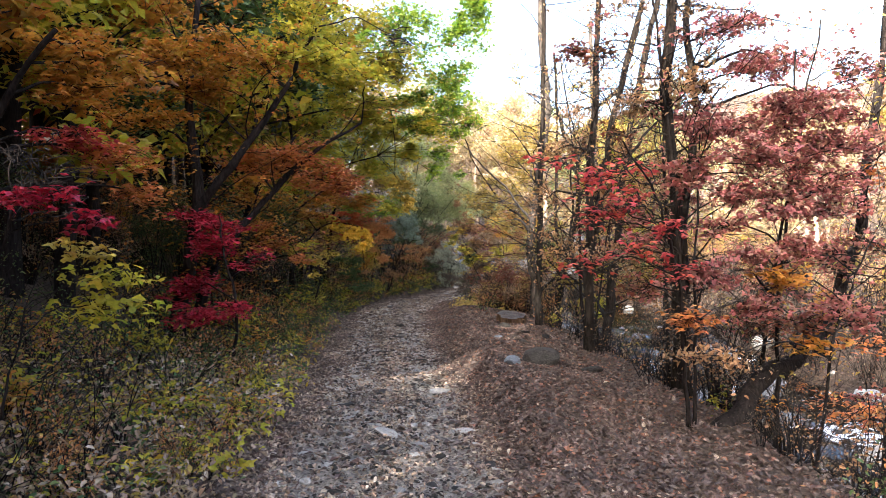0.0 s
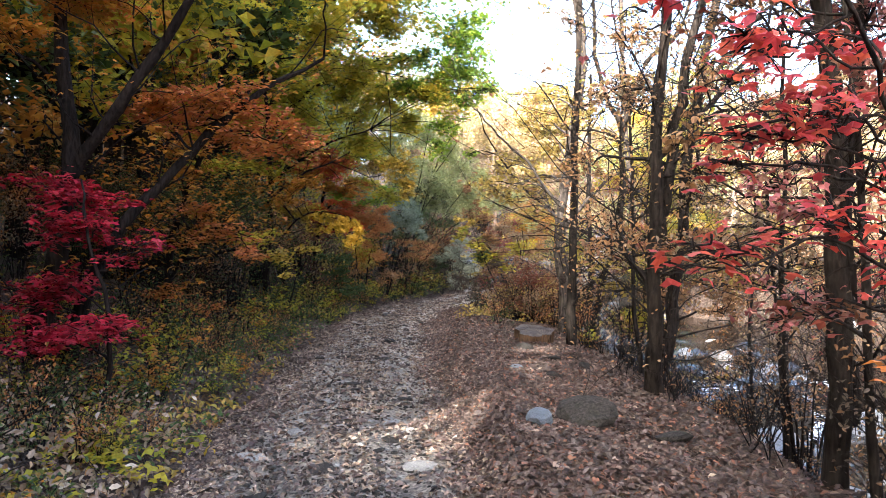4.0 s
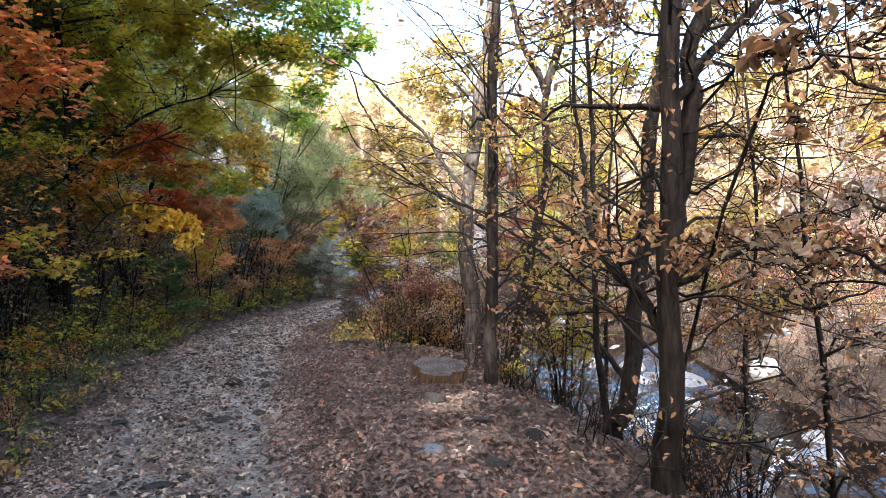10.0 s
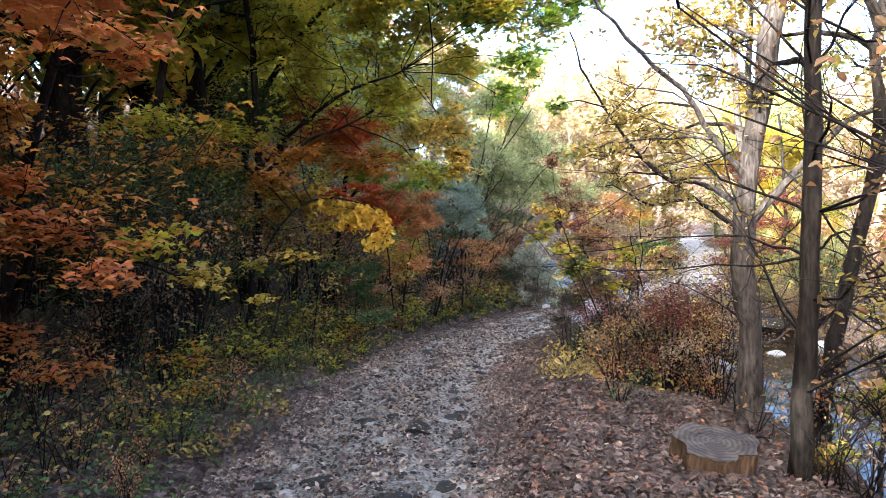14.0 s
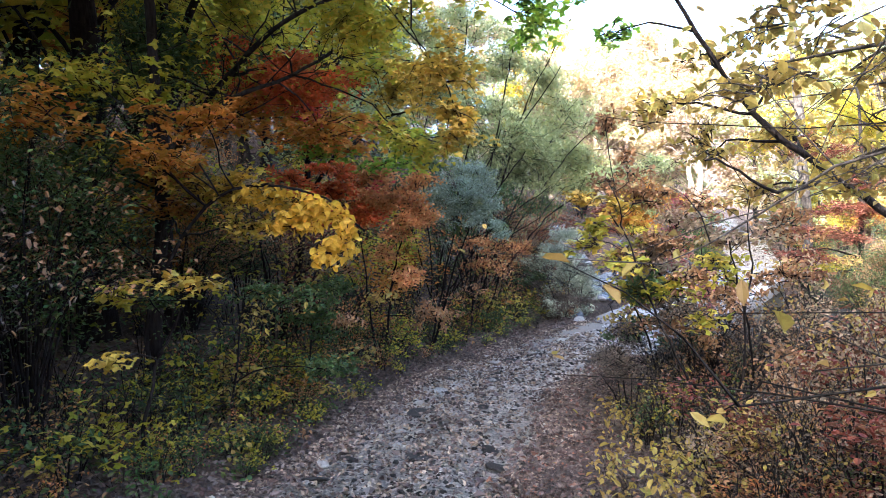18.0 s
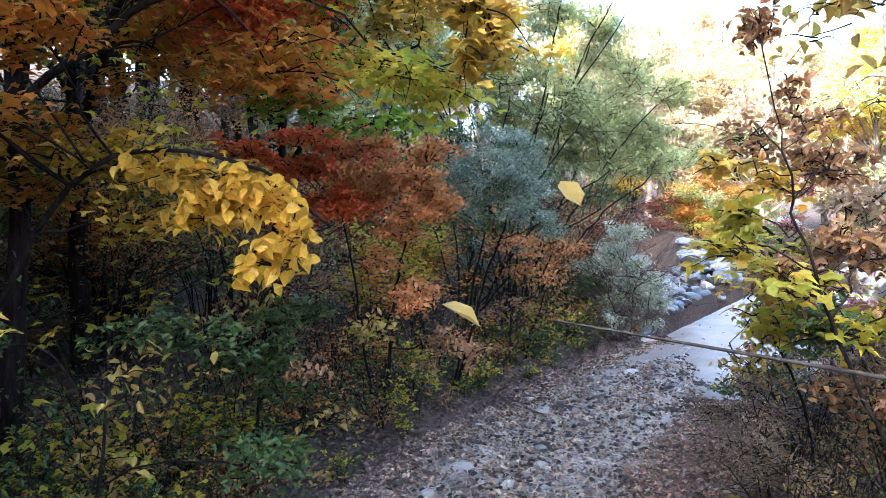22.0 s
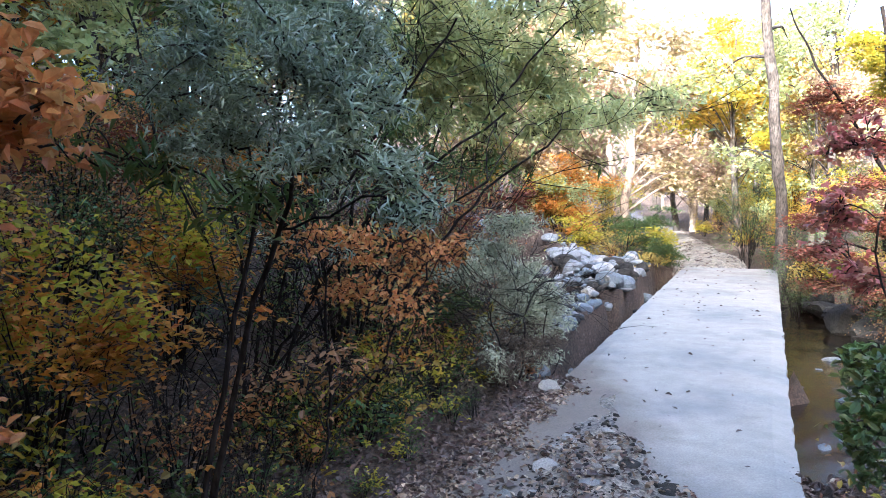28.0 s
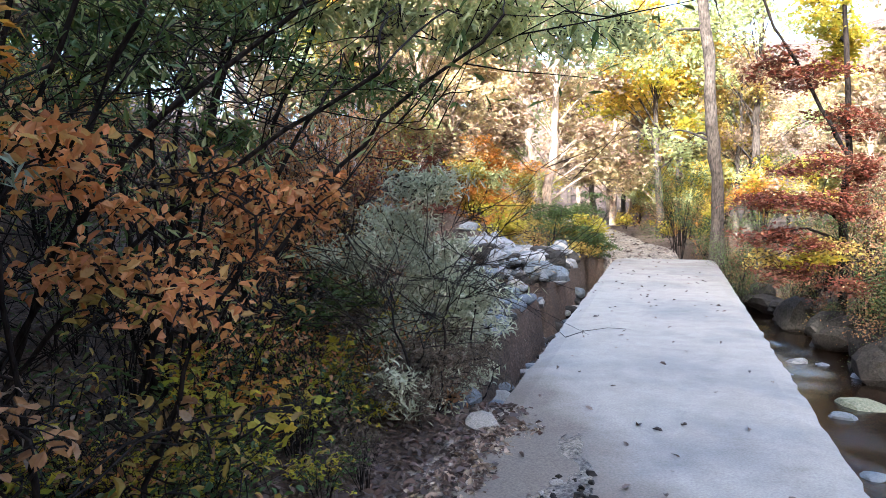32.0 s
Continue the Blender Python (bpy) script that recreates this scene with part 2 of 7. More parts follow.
def concrete_material():
    m, nt, b = node_material("worn_concrete", 0.82, 0.3)
    fine, mid, big = noise_tex(nt, 70, 6), noise_tex(nt, 5, 5), noise_tex(nt, 0.7, 5, 0.6)
    col = ramp(nt, fine, [(0.25, (0.185, 0.174, 0.157)), (0.7, (0.28, 0.264, 0.239))])
    col = mix(nt, 1.0, col, ramp(nt, mid, [(0.3, (0.86, 0.84, 0.82)), (0.7, (1.06, 1.05, 1.04))]), "MULTIPLY")
    col = mix(nt, 1.0, col, ramp(nt, big, [(0.34, (0.66, 0.68, 0.72)), (0.5, (0.97, 0.96, 0.94)), (0.66, (1.08, 1.05, 1.0))]), "MULTIPLY")
    dust = nt.nodes.new("ShaderNodeAttribute")
    dust.attribute_name = "dust"
    blown = nt.nodes.new("ShaderNodeMath")
    blown.operation = "ADD"
    nt.links.new(dust.outputs["Fac"], blown.inputs[0])
    nt.links.new(noise_tex(nt, 1.6, 5, 0.6), blown.inputs[1])
    cover = ramp(nt, blown.outputs[0], [(0.6, (0, 0, 0)), (0.98, (0.95, 0.95, 0.95))])
    col = mix(nt, cover, col, ramp(nt, fine, [(0.3, (0.085, 0.068, 0.053)), (0.7, (0.16, 0.132, 0.104))]))
    nt.links.new(col, b.inputs["Base Color"])
    bump(nt, b, fine, 0.35, 0.006)
    return m


CONCRETE = concrete_material()


def water_material():
    """Shallow brown stream; white stands for broken water over stones and glints of sky."""
    m, nt, b = node_material("stream_water", 0.04, 0.25)
    n = noise_tex(nt, 5.5, 5, 0.6)
    rip = noise_tex(nt, 16, 3)
    at = nt.nodes.new("ShaderNodeAttribute")
    at.attribute_name = "rapid"
    mul = nt.nodes.new("ShaderNodeMath")
    mul.operation = "MULTIPLY"
    nt.links.new(n, mul.inputs[0])
    nt.links.new(at.outputs["Fac"], mul.inputs[1])
    # White marks: broken water, plus sky glints painted into the base colour
    foam_glint = ramp(nt, mul.outputs[0], [(0.5, (0, 0, 0)), (0.6, (1, 1, 1))])
    bed = ramp(nt, noise_tex(nt, 2.4, 4), [(0.35, (0.002, 0.0015, 0.001)), (0.62, (0.009, 0.0045, 0.002))])
    nt.links.new(mix(nt, foam_glint, bed, (0.72, 0.76, 0.8)), b.inputs["Base Color"])
    nt.links.new(ramp(nt, foam_glint, [(0, (0.07, 0.07, 0.07)), (1, (0.55, 0.55, 0.55))]), b.inputs["Roughness"])
    bump(nt, b, rip, 0.3, 0.02)
    return m


def wood_cut_material():
    m, nt, b = node_material("cut_wood", 0.75, 0.2)
    tc = nt.nodes.new("ShaderNodeTexCoord")
    w = nt.nodes.new("ShaderNodeTexWave")
    w.wave_type, w.rings_direction = "RINGS", "Z"
    w.inputs["Scale"].default_value, w.inputs["Distortion"].default_value = 9, 3
    nt.links.new(tc.outputs["Object"], w.inputs["Vector"])
    col = ramp(nt, w.outputs["Fac"], [(0.2, (0.05, 0.04, 0.032)), (0.8, (0.085, 0.068, 0.055))])
    grey = ramp(nt, noise_tex(nt, 7, 4), [(0.42, (0.5, 0.5, 0.52)), (0.58, (1, 1, 1))])
    nt.links.new(mix(nt, 1.0, col, grey, "MULTIPLY"), b.inputs["Base Color"])
    return m


# ---- the lie of the land ----
ROAD = [(-0.1, -40), (0.0, -6), (0.05, 4), (0.2, 10), (0.32, 15), (0.47, 18), (0.9, 20.4), (1.62, 22.4), (2.5, 24.2), (3.6, 26.0), (7.05, 32.05),
        (10.55, 38.2), (11.7, 40.8), (13.4, 46), (18, 60), (26, 90)]
ROAD_Z = [0, 0, 0, 0, 0, 0, 0, 0, 0, 0.02, 0.18, 0.34, 0.42, 0.52, 0.9, 2.5]
STREAM = [(7.8, -60), (7.8, 0), (7.7, 10), (8.0, 18), (8.6, 24), (8.1, 27.8), (9.75, 32.0), (12.4, 37.3), (16, 41), (28, 47), (60, 62)]
POOL = [(8.6, 24), (7.2, 26.3), (8.1, 27.8)]
ARM = [(8.6, 29.5), (7.0, 32.0), (5.2, 34.6), (5.4, 38.5), (6.2, 43), (3, 50), (-6, 58)]


def along(points, x, y):
    """Distance to a line, the signed side (right is positive) and the place along it, in whole points."""
    best = np.full(x.shape, 1e9)
    side, place = np.zeros(x.shape), np.zeros(x.shape)
    for i, ((ax, ay), (bx, by)) in enumerate(zip(points[:-1], points[1:])):
        dx, dy = bx - ax, by - ay
        k = np.clip(((x - ax) * dx + (y - ay) * dy) / (dx * dx + dy * dy), 0, 1)
        d = np.hypot(x - ax - k * dx, y - ay - k * dy)
        near = d < best
        best = np.where(near, d, best)
        side = np.where(near, np.sign((x - ax) * dy - (y - ay) * dx), side)
        place = np.where(near, i + k, place)
    return best, side, place


def smooth(a, b, v):
    k = np.clip((v - a) / (b - a), 0, 1)
    return k * k * (3 - 2 * k)


def lumps(x, y, scale, seed=0):
    """Cheap rolling noise between about -1 and 1."""
    r = np.random.RandomState(seed)
    z = np.zeros(x.shape)
    for k in range(7):
        a, f0, p = r.rand() * 6.28, scale * (0.7 + r.rand() * 1.6), r.rand() * 6.28
        z += np.sin((x * math.cos(a) + y * math.sin(a)) * f0 + p + 1.3 * np.sin((x * math.sin(a) - y * math.cos(a)) * f0 * 0.6 + p * 2))
    return z / 4.5


def water_level(x, y):
    return -1.55 + 0.83 * smooth(16, 26, y)


def land(x, y):
    """Height of the ground, and how much of it is worn track."""
    x, y = np.asarray(x, float), np.asarray(y, float)
    d, side, place = along(ROAD, x, y)
    s = d * side
    zr = np.interp(place, range(len(ROAD_Z)), ROAD_Z)
    half = 1.08 + 0.1 * lumps(x * 0, y, 0.9, 3)
    track = 1 - smooth(half - 0.4, half + 0.25, d)
    a = np.maximum(0, -s - 1.15)
    left = 0.05 * smooth(0, 0.4, a) + 0.08 * a + 0.2 * np.maximum(0, a - 1.6)
    left = left - 0.2 * np.maximum(0, a - 45)
    b = s - 1.0
    mound = smooth(5, 8, y) * (1 - smooth(16, 19, y))
    right = smooth(-0.1, 0.5, b) * (0.08 + 0.28 * mound) - 0.12 * mound * smooth(0.7, 2.2, b) + 0.3 * np.maximum(0, b - 13) + 0.3 * np.maximum(0, b - 17) - 0.58 * np.maximum(0, b - 62)
    z = zr + np.where(s < 0, left, right)
    z += (1 - track) * (0.05 * lumps(x, y, 1.9, 1) + 0.03 * lumps(x, y, 5.1, 2)) * smooth(0, 2, d)
    rut = np.exp(-((np.abs(s) - 0.55) / 0.22) ** 2)
    z += track * (0.04 - 0.045 * rut + 0.016 * lumps(x, y, 4.5, 5) + 0.016 * lumps(x, y, 11, 6))
    ds = np.minimum(along(STREAM, x, y)[0], along(ARM, x, y)[0] + 1.5)
    ds = np.minimum(ds, along(POOL, x, y)[0] - 0.2)
    w = water_level(x, y)
    hw = 2.3 + 0.3 * lumps(x, y, 0.8, 8) - 1.0 * smooth(25, 29, y)
    bed = w - 0.3 + 0.18 * lumps(x, y, 2.2, 9) + (1.12 + 0.83 * smooth(27, 30, y)) * np.maximum(0, ds - hw)
    z = np.minimum(z, bed + 0.1 * lumps(x, y, 3, 4))
    on_bridge = (place > 7.6) & (place < 10.98) & (d < 1.5)
    z = np.where(on_bridge, np.minimum(z, zr + 0.08 + 0.02 * lumps(x, y, 2.3, 14) - 0.13 * smooth(-0.6, 0.3, np.where(place < 9, 2.25, 6.96) * (place - 9) + 2.9 * s + 0.45 * lumps(x, y, 3.3, 15)) * smooth(7.75, 8.0, place + 0.1 * lumps(x, y, 2.6, 16)) - 0.7 * smooth(9.14, 9.26, place)), z)
    return z, track


def height(x, y):
    return float(land(np.array([x]), np.array([y]))[0][0])


# ---- mesh helpers ----
def mesh_from(name, verts, faces, materials, smooth_faces=False):
    """A mesh from arrays: verts (n, 3) and faces (m, k), all with k corners."""
    me = bpy.data.meshes.new(name)
    verts, faces = np.asarray(verts, np.float32), np.asarray(faces, np.int32)
    m, k = faces.shape
    me.vertices.add(len(verts))
    me.vertices.foreach_set("co", verts.ravel())
    me.loops.add(m * k)
    me.loops.foreach_set("vertex_index", faces.ravel())
    me.polygons.add(m)
    me.polygons.foreach_set("loop_start", np.arange(0, m * k, k, dtype=np.int32))
    me.polygons.foreach_set("loop_total", np.full(m, k, np.int32))
    me.polygons.foreach_set("use_smooth", np.full(m, smooth_faces))
    for mat in materials:
        me.materials.append(mat)
    me.update(calc_edges=True)
    return me


def thing(name, label, category, at=(0, 0, 0), group="", kind=""):
    ob = new(name)
    ob.location = at
    return tagged(ob, label, category, group, kind)


def piece(name, me, parent, label=""):
    ob = new(name, me)
    ob.parent = parent
    return tagged(ob, label)


# ---- ground and water ----
def axis(lo, hi, step, far, grow_by=1.35):
    mid = list(np.arange(lo, hi + 1e-6, step))
    out, s = [], step
    while (out[-1] if out else hi) < far:
        s *= grow_by
        out.append((out[-1] if out else hi) + s)
    back, s = [], step
    while (back[-1] if back else lo) > -far:
        s *= grow_by
        back.append((back[-1] if back else lo) - s)
    return np.array(back[::-1] + mid + out)


def sheet(name, xs, ys, z_of, material, attribute):
    gx, gy = np.meshgrid(xs, ys)
    z, extra = z_of(gx.ravel(), gy.ravel())
    n, m = len(xs), len(ys)
    i = (np.arange(m - 1)[:, None] * n + np.arange(n - 1)[None]).ravel()
    me = mesh_from(name, np.stack([gx.ravel(), gy.ravel(), z], 1), np.stack([i, i + 1, i + n + 1, i + n], 1), [material], True)
    me.attributes.new(attribute, "FLOAT", "POINT").data.foreach_set("value", extra.astype(np.float32))
    return new(name, me)


ground = tagged(sheet("ground", axis(-7, 14, 0.09, 900), axis(-1, 46, 0.1, 900), land, ground_material(), "track"),
                "leaf-strewn forest floor with a pale stony dirt track", "ground", kind="structure")


def water_height(x, y):
    d = along(STREAM, x, y)[0]
    rapid = 0.5 + 0.42 * (1 - smooth(15, 26, y)) + 0.3 * lumps(x, y, 0.9, 12)
    z = water_level(x, y) + 0.02 * lumps(x, y, 3.5, 10) + 0.05 * (1 - smooth(18, 26, y)) * lumps(x, y, 5, 11)
    return z, rapid


water = tagged(sheet("water", np.arange(3.0, 34, 0.16), np.arange(-14, 62, 0.2), water_height, water_material(), "rapid"),
               "shallow brown stream with white broken water and painted glints over stones", "stream", kind="structure")


# ---- plants ----
SHAPE = {
    # a palmate leaf, about one unit across: three drooping lobes and two notches
    "maple": (np.array([(0, 0.12, 0), (-0.5, 0.3, -0.08), (-0.16, 0.5, 0.02), (0, 1.0, -0.12), (0.16, 0.5, 0.02), (0.5, 0.3, -0.08), (-0.3, -0.02, -0.05), (0.3, -0.02, -0.05)]),
              np.array([(0, 4, 3, 2), (0, 2, 1, 6), (0, 7, 5, 4)])),
    "oval": (np.array([(0, 0, 0), (-0.25, 0.25, 0.07), (-0.27, 0.66, 0.08), (0, 1.0, -0.12), (0.27, 0.66, 0.08), (0.25, 0.25, 0.07)]), np.array([(0, 3, 2, 1), (0, 5, 4, 3)])),
    "lance": (np.array([(0, 0, 0), (-0.11, 0.4, 0.03), (0.11, 0.4, 0.03), (0, 1.0, -0.1)]), np.array([(0, 2, 3, 1)])),
    "bit": (np.array([(0, 0, 0), (-0.36, 0.45, 0.1), (0, 1.0, -0.05), (0.36, 0.5, 0.08)]), np.array([(0, 3, 2, 1)])),
    # a broad heart-shaped leaf with a folded midrib and wavy rim
    "broad": (np.array([(0, 0, 0), (-0.36, 0.12, 0.06), (-0.42, 0.5, 0.1), (0, 0.45, -0.04), (0.42, 0.5, 0.1), (0.36, 0.12, 0.06), (-0.2, 0.82, 0.0), (0, 1.05, -0.16), (0.2, 0.82, 0.0), (0, 0.8, -0.09)]),
              np.array([(0, 3, 2, 1), (0, 5, 4, 3), (2, 3, 9, 6), (3, 4, 8, 9), (6, 9, 8, 7)])),
}

# kind of spray: material, leaf shape, leaf size, share covered, how level the leaves lie
KIND = {
    "C": ("crimson", "maple", 0.085, 1.5, 0.8), "R": ("red", "maple", 0.085, 1.2, 0.75), "O": ("orange", "maple", 0.085, 1.4, 0.8),
    "A": ("amber", "maple", 0.095, 1.3, 0.7), "Y": ("yellow", "maple", 0.09, 1.2, 0.6), "Z": ("gold", "broad", 0.09, 1.0, 0.15),
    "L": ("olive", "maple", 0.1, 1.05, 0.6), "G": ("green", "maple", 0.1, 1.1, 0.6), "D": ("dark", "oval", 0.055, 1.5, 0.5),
    "T": ("tan", "oval", 0.056, 0.65, 0.3), "K": ("copper", "oval", 0.047, 1.35, 0.3), "K2": ("tan", "oval", 0.1, 0.24, 0.2),
    "Q": ("scarlet", "oval", 0.055, 1.8, 0.35), "M": ("plum", "maple", 0.07, 1.0, 0.4), "B": ("brown_olive", "oval", 0.066, 0.45, 0.35),
    "B2": ("brown_olive", "oval", 0.1, 0.55, 0.35), "S": ("silver", "lance", 0.05, 1.3, 0.3), "W": ("willow", "lance", 0.125, 1.1, 0.15), "N": ("rust", "maple", 0.08, 1.1, 0.7),
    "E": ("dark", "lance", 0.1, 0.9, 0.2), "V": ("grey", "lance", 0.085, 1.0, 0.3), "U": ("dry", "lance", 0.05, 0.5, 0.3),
    "p": ("pale", "oval", 0.06, 0.9, 0.35), "F": ("willow", "bit", 0.16, 0.5, 0.3), "I": ("litter", "oval", 0.07, 1.0, 0.8),
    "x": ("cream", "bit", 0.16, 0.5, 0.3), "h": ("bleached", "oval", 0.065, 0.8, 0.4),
}


def leaves(rng, where, shape, size, level, hang=None):
    """Verts and faces of one leaf at each place, turned at random; level 1 lies flat, 0 stands any way."""
    v, f = SHAPE[shape]
    n = len(where)
    up = rng.normal(size=(n, 3)) * (1.15 - level)
    up[:, 2] = np.abs(up[:, 2]) + level * 1.2
    up /= np.linalg.norm(up, axis=1, keepdims=True)
    a = rng.normal(size=(n, 3))
    a[:, 2] -= 0.8 * (1 - level)
    a -= (a * up).sum(1, keepdims=True) * up
    a /= np.linalg.norm(a, axis=1, keepdims=True) + 1e-9
    b = np.cross(a, up)
    k = size * rng.uniform(0.65, 1.25, (n, 1, 1))
    curl = rng.uniform(0.3, 2.2, (n, 1, 1))
    width = rng.uniform(0.75, 1.1, (n, 1, 1))
    p = where[:, None] + k * (v[None, :, :1] * width * b[:, None] + (v[None, :, 1:2] - 0.4) * a[:, None] + v[None, :, 2:] * curl * up[:, None])
    return p.reshape(-1, 3), (f[None] + (np.arange(n) * len(v))[:, None, None]).reshape(-1, f.shape[1])


def tubes(lines, sides=6):
    """Verts and quads of tapered tubes; lines: (points (n, 3), radii (n,))."""
    vs, fs, base = [], [], 0
    ring = np.arange(sides) * 2 * math.pi / sides
    for pts, rad in lines:
        pts = np.asarray(pts, float)
        t = np.gradient(pts, axis=0)
        t /= np.linalg.norm(t, axis=1, keepdims=True) + 1e-9
        ref = np.where(np.abs(t[:, 2:]) > 0.9, [[1.0, 0, 0]], [[0, 0, 1.0]])
        a = np.cross(t, ref)
        a /= np.linalg.norm(a, axis=1, keepdims=True) + 1e-9
        b = np.cross(t, a)
        r = np.asarray(rad)[:, None, None]
        v = pts[:, None] + r * (np.cos(ring)[None, :, None] * a[:, None] + np.sin(ring)[None, :, None] * b[:, None])
        n = len(pts)
        i = np.arange(n - 1)[:, None] * sides + np.arange(sides)[None]
        j = np.arange(n - 1)[:, None] * sides + (np.arange(sides)[None] + 1) % sides
        fs.append((np.stack([i, j, j + sides, i + sides], -1) + base).reshape(-1, 4))
        vs.append(v.reshape(-1, 3))
        base += n * sides
    return np.concatenate(vs), np.concatenate(fs)


def bend(points, n, rng=None, wobble=0.0):
    """A smooth line through the points, with n steps."""
    p = np.asarray(points, float)
    q = np.concatenate([[2 * p[0] - p[1]], p, [2 * p[-1] - p[-2]]])
    out = []
    for u in np.linspace(0, len(p) - 1 - 1e-6, n):
        i = int(u)
        k = u - i
        a, b, c, d = q[i:i + 4]
        out.append(0.5 * (2 * b + (c - a) * k + (2 * a - 5 * b + 4 * c - d) * k * k + (3 * b - a - 3 * c + d) * k ** 3))
    out = np.array(out)
    if rng is not None and wobble:
        w = rng.normal(size=out.shape) * wobble
        w = (w + np.roll(w, 1, 0) + np.roll(w, -1, 0)) / 2
        w[0] = w[-1] = 0
        out += w
    return out


def stem_mesh(points, r0, r1, rng, bark, flare=True, sides=10):
    n = max(8, 5 * len(points))
    line = bend(points, n, rng, 0.018 + 0.12 * r0)
    k = np.linspace(0, 1, n)
    rad = r0 + (r1 - r0) * k
    if flare:
        rad = rad * (1 + 0.4 * np.exp(-k * 18))
    rad = rad * (1 + 0.06 * rng.normal(size=n))
    v, f = tubes([(line, rad)], sides)
    v = v + rng.normal(size=v.shape) * r0 * 0.035
    return mesh_from("stem", v, f, [bark], True), line, rad


# shafts through which the sun reaches the track and its verge: where the crowns leave gaps
GAPS = [((1.0, 10.0, 0.05), 0.6), ((-0.1, 9.7, 0.05), 0.16), ((0.45, 10.9, 0.05), 0.15), ((0.5, 12.6, 0.05), 0.25), ((1.65, 14.0, 0.35), 0.24), ((2.4, 12.7, 0.4), 0.24), ((2.1, 11.5, 0.45), 0.24),
        ((0.1, 5.9, 0.05), 0.3), ((3.45, 15.4, 2.6), 0.5), ((3.3, 13.8, 0.7), 0.3), ((0.3, 9.2, 0.05), 0.22), ((0.2, 11.2, 0.05), 0.2)]


def in_gap(p):
    d = np.array(SUN_TO)
    bad = np.zeros(len(p), bool)
    for c, r in GAPS:
        o = p - np.array(c)
        u = o @ d
        off = np.linalg.norm(o - u[:, None] * d, axis=1)
        bad |= (u > 0.25) & (off < r)
    return bad


COUNT = [0]


def fan(rng, root, centre, rx, rz, twigs):
    """Twigs from a limb's end into the round of a spray, gathered in a few flat pads that droop outwards."""
    pads = []
    for _ in range(11):
        q = rng.normal(size=3)
        pads.append(centre + q / np.linalg.norm(q) * rng.uniform(0.2, 0.95) * np.array((rx, rx, rz)))
    lines = []
    for n in range(twigs):
        pad = pads[n % 11]
        a, far = rng.uniform(0, 6.28), 0.55 * rx * rng.uniform(0.2, 1.0) ** 0.7
        tip = pad + (math.cos(a) * far, math.sin(a) * far, -0.28 * far * far / max(rx, 0.05) + rng.normal() * 0.16 * rz)
        start = root + (pad - root) * rng.uniform(0.4, 1.0)
        mid = (start + tip) / 2 + (0, 0, 0.1 * rx) + rng.normal(size=3) * 0.05 * rx
        lines.append(bend([start, mid, tip], 6, rng, 0.02 * rx))
    return lines


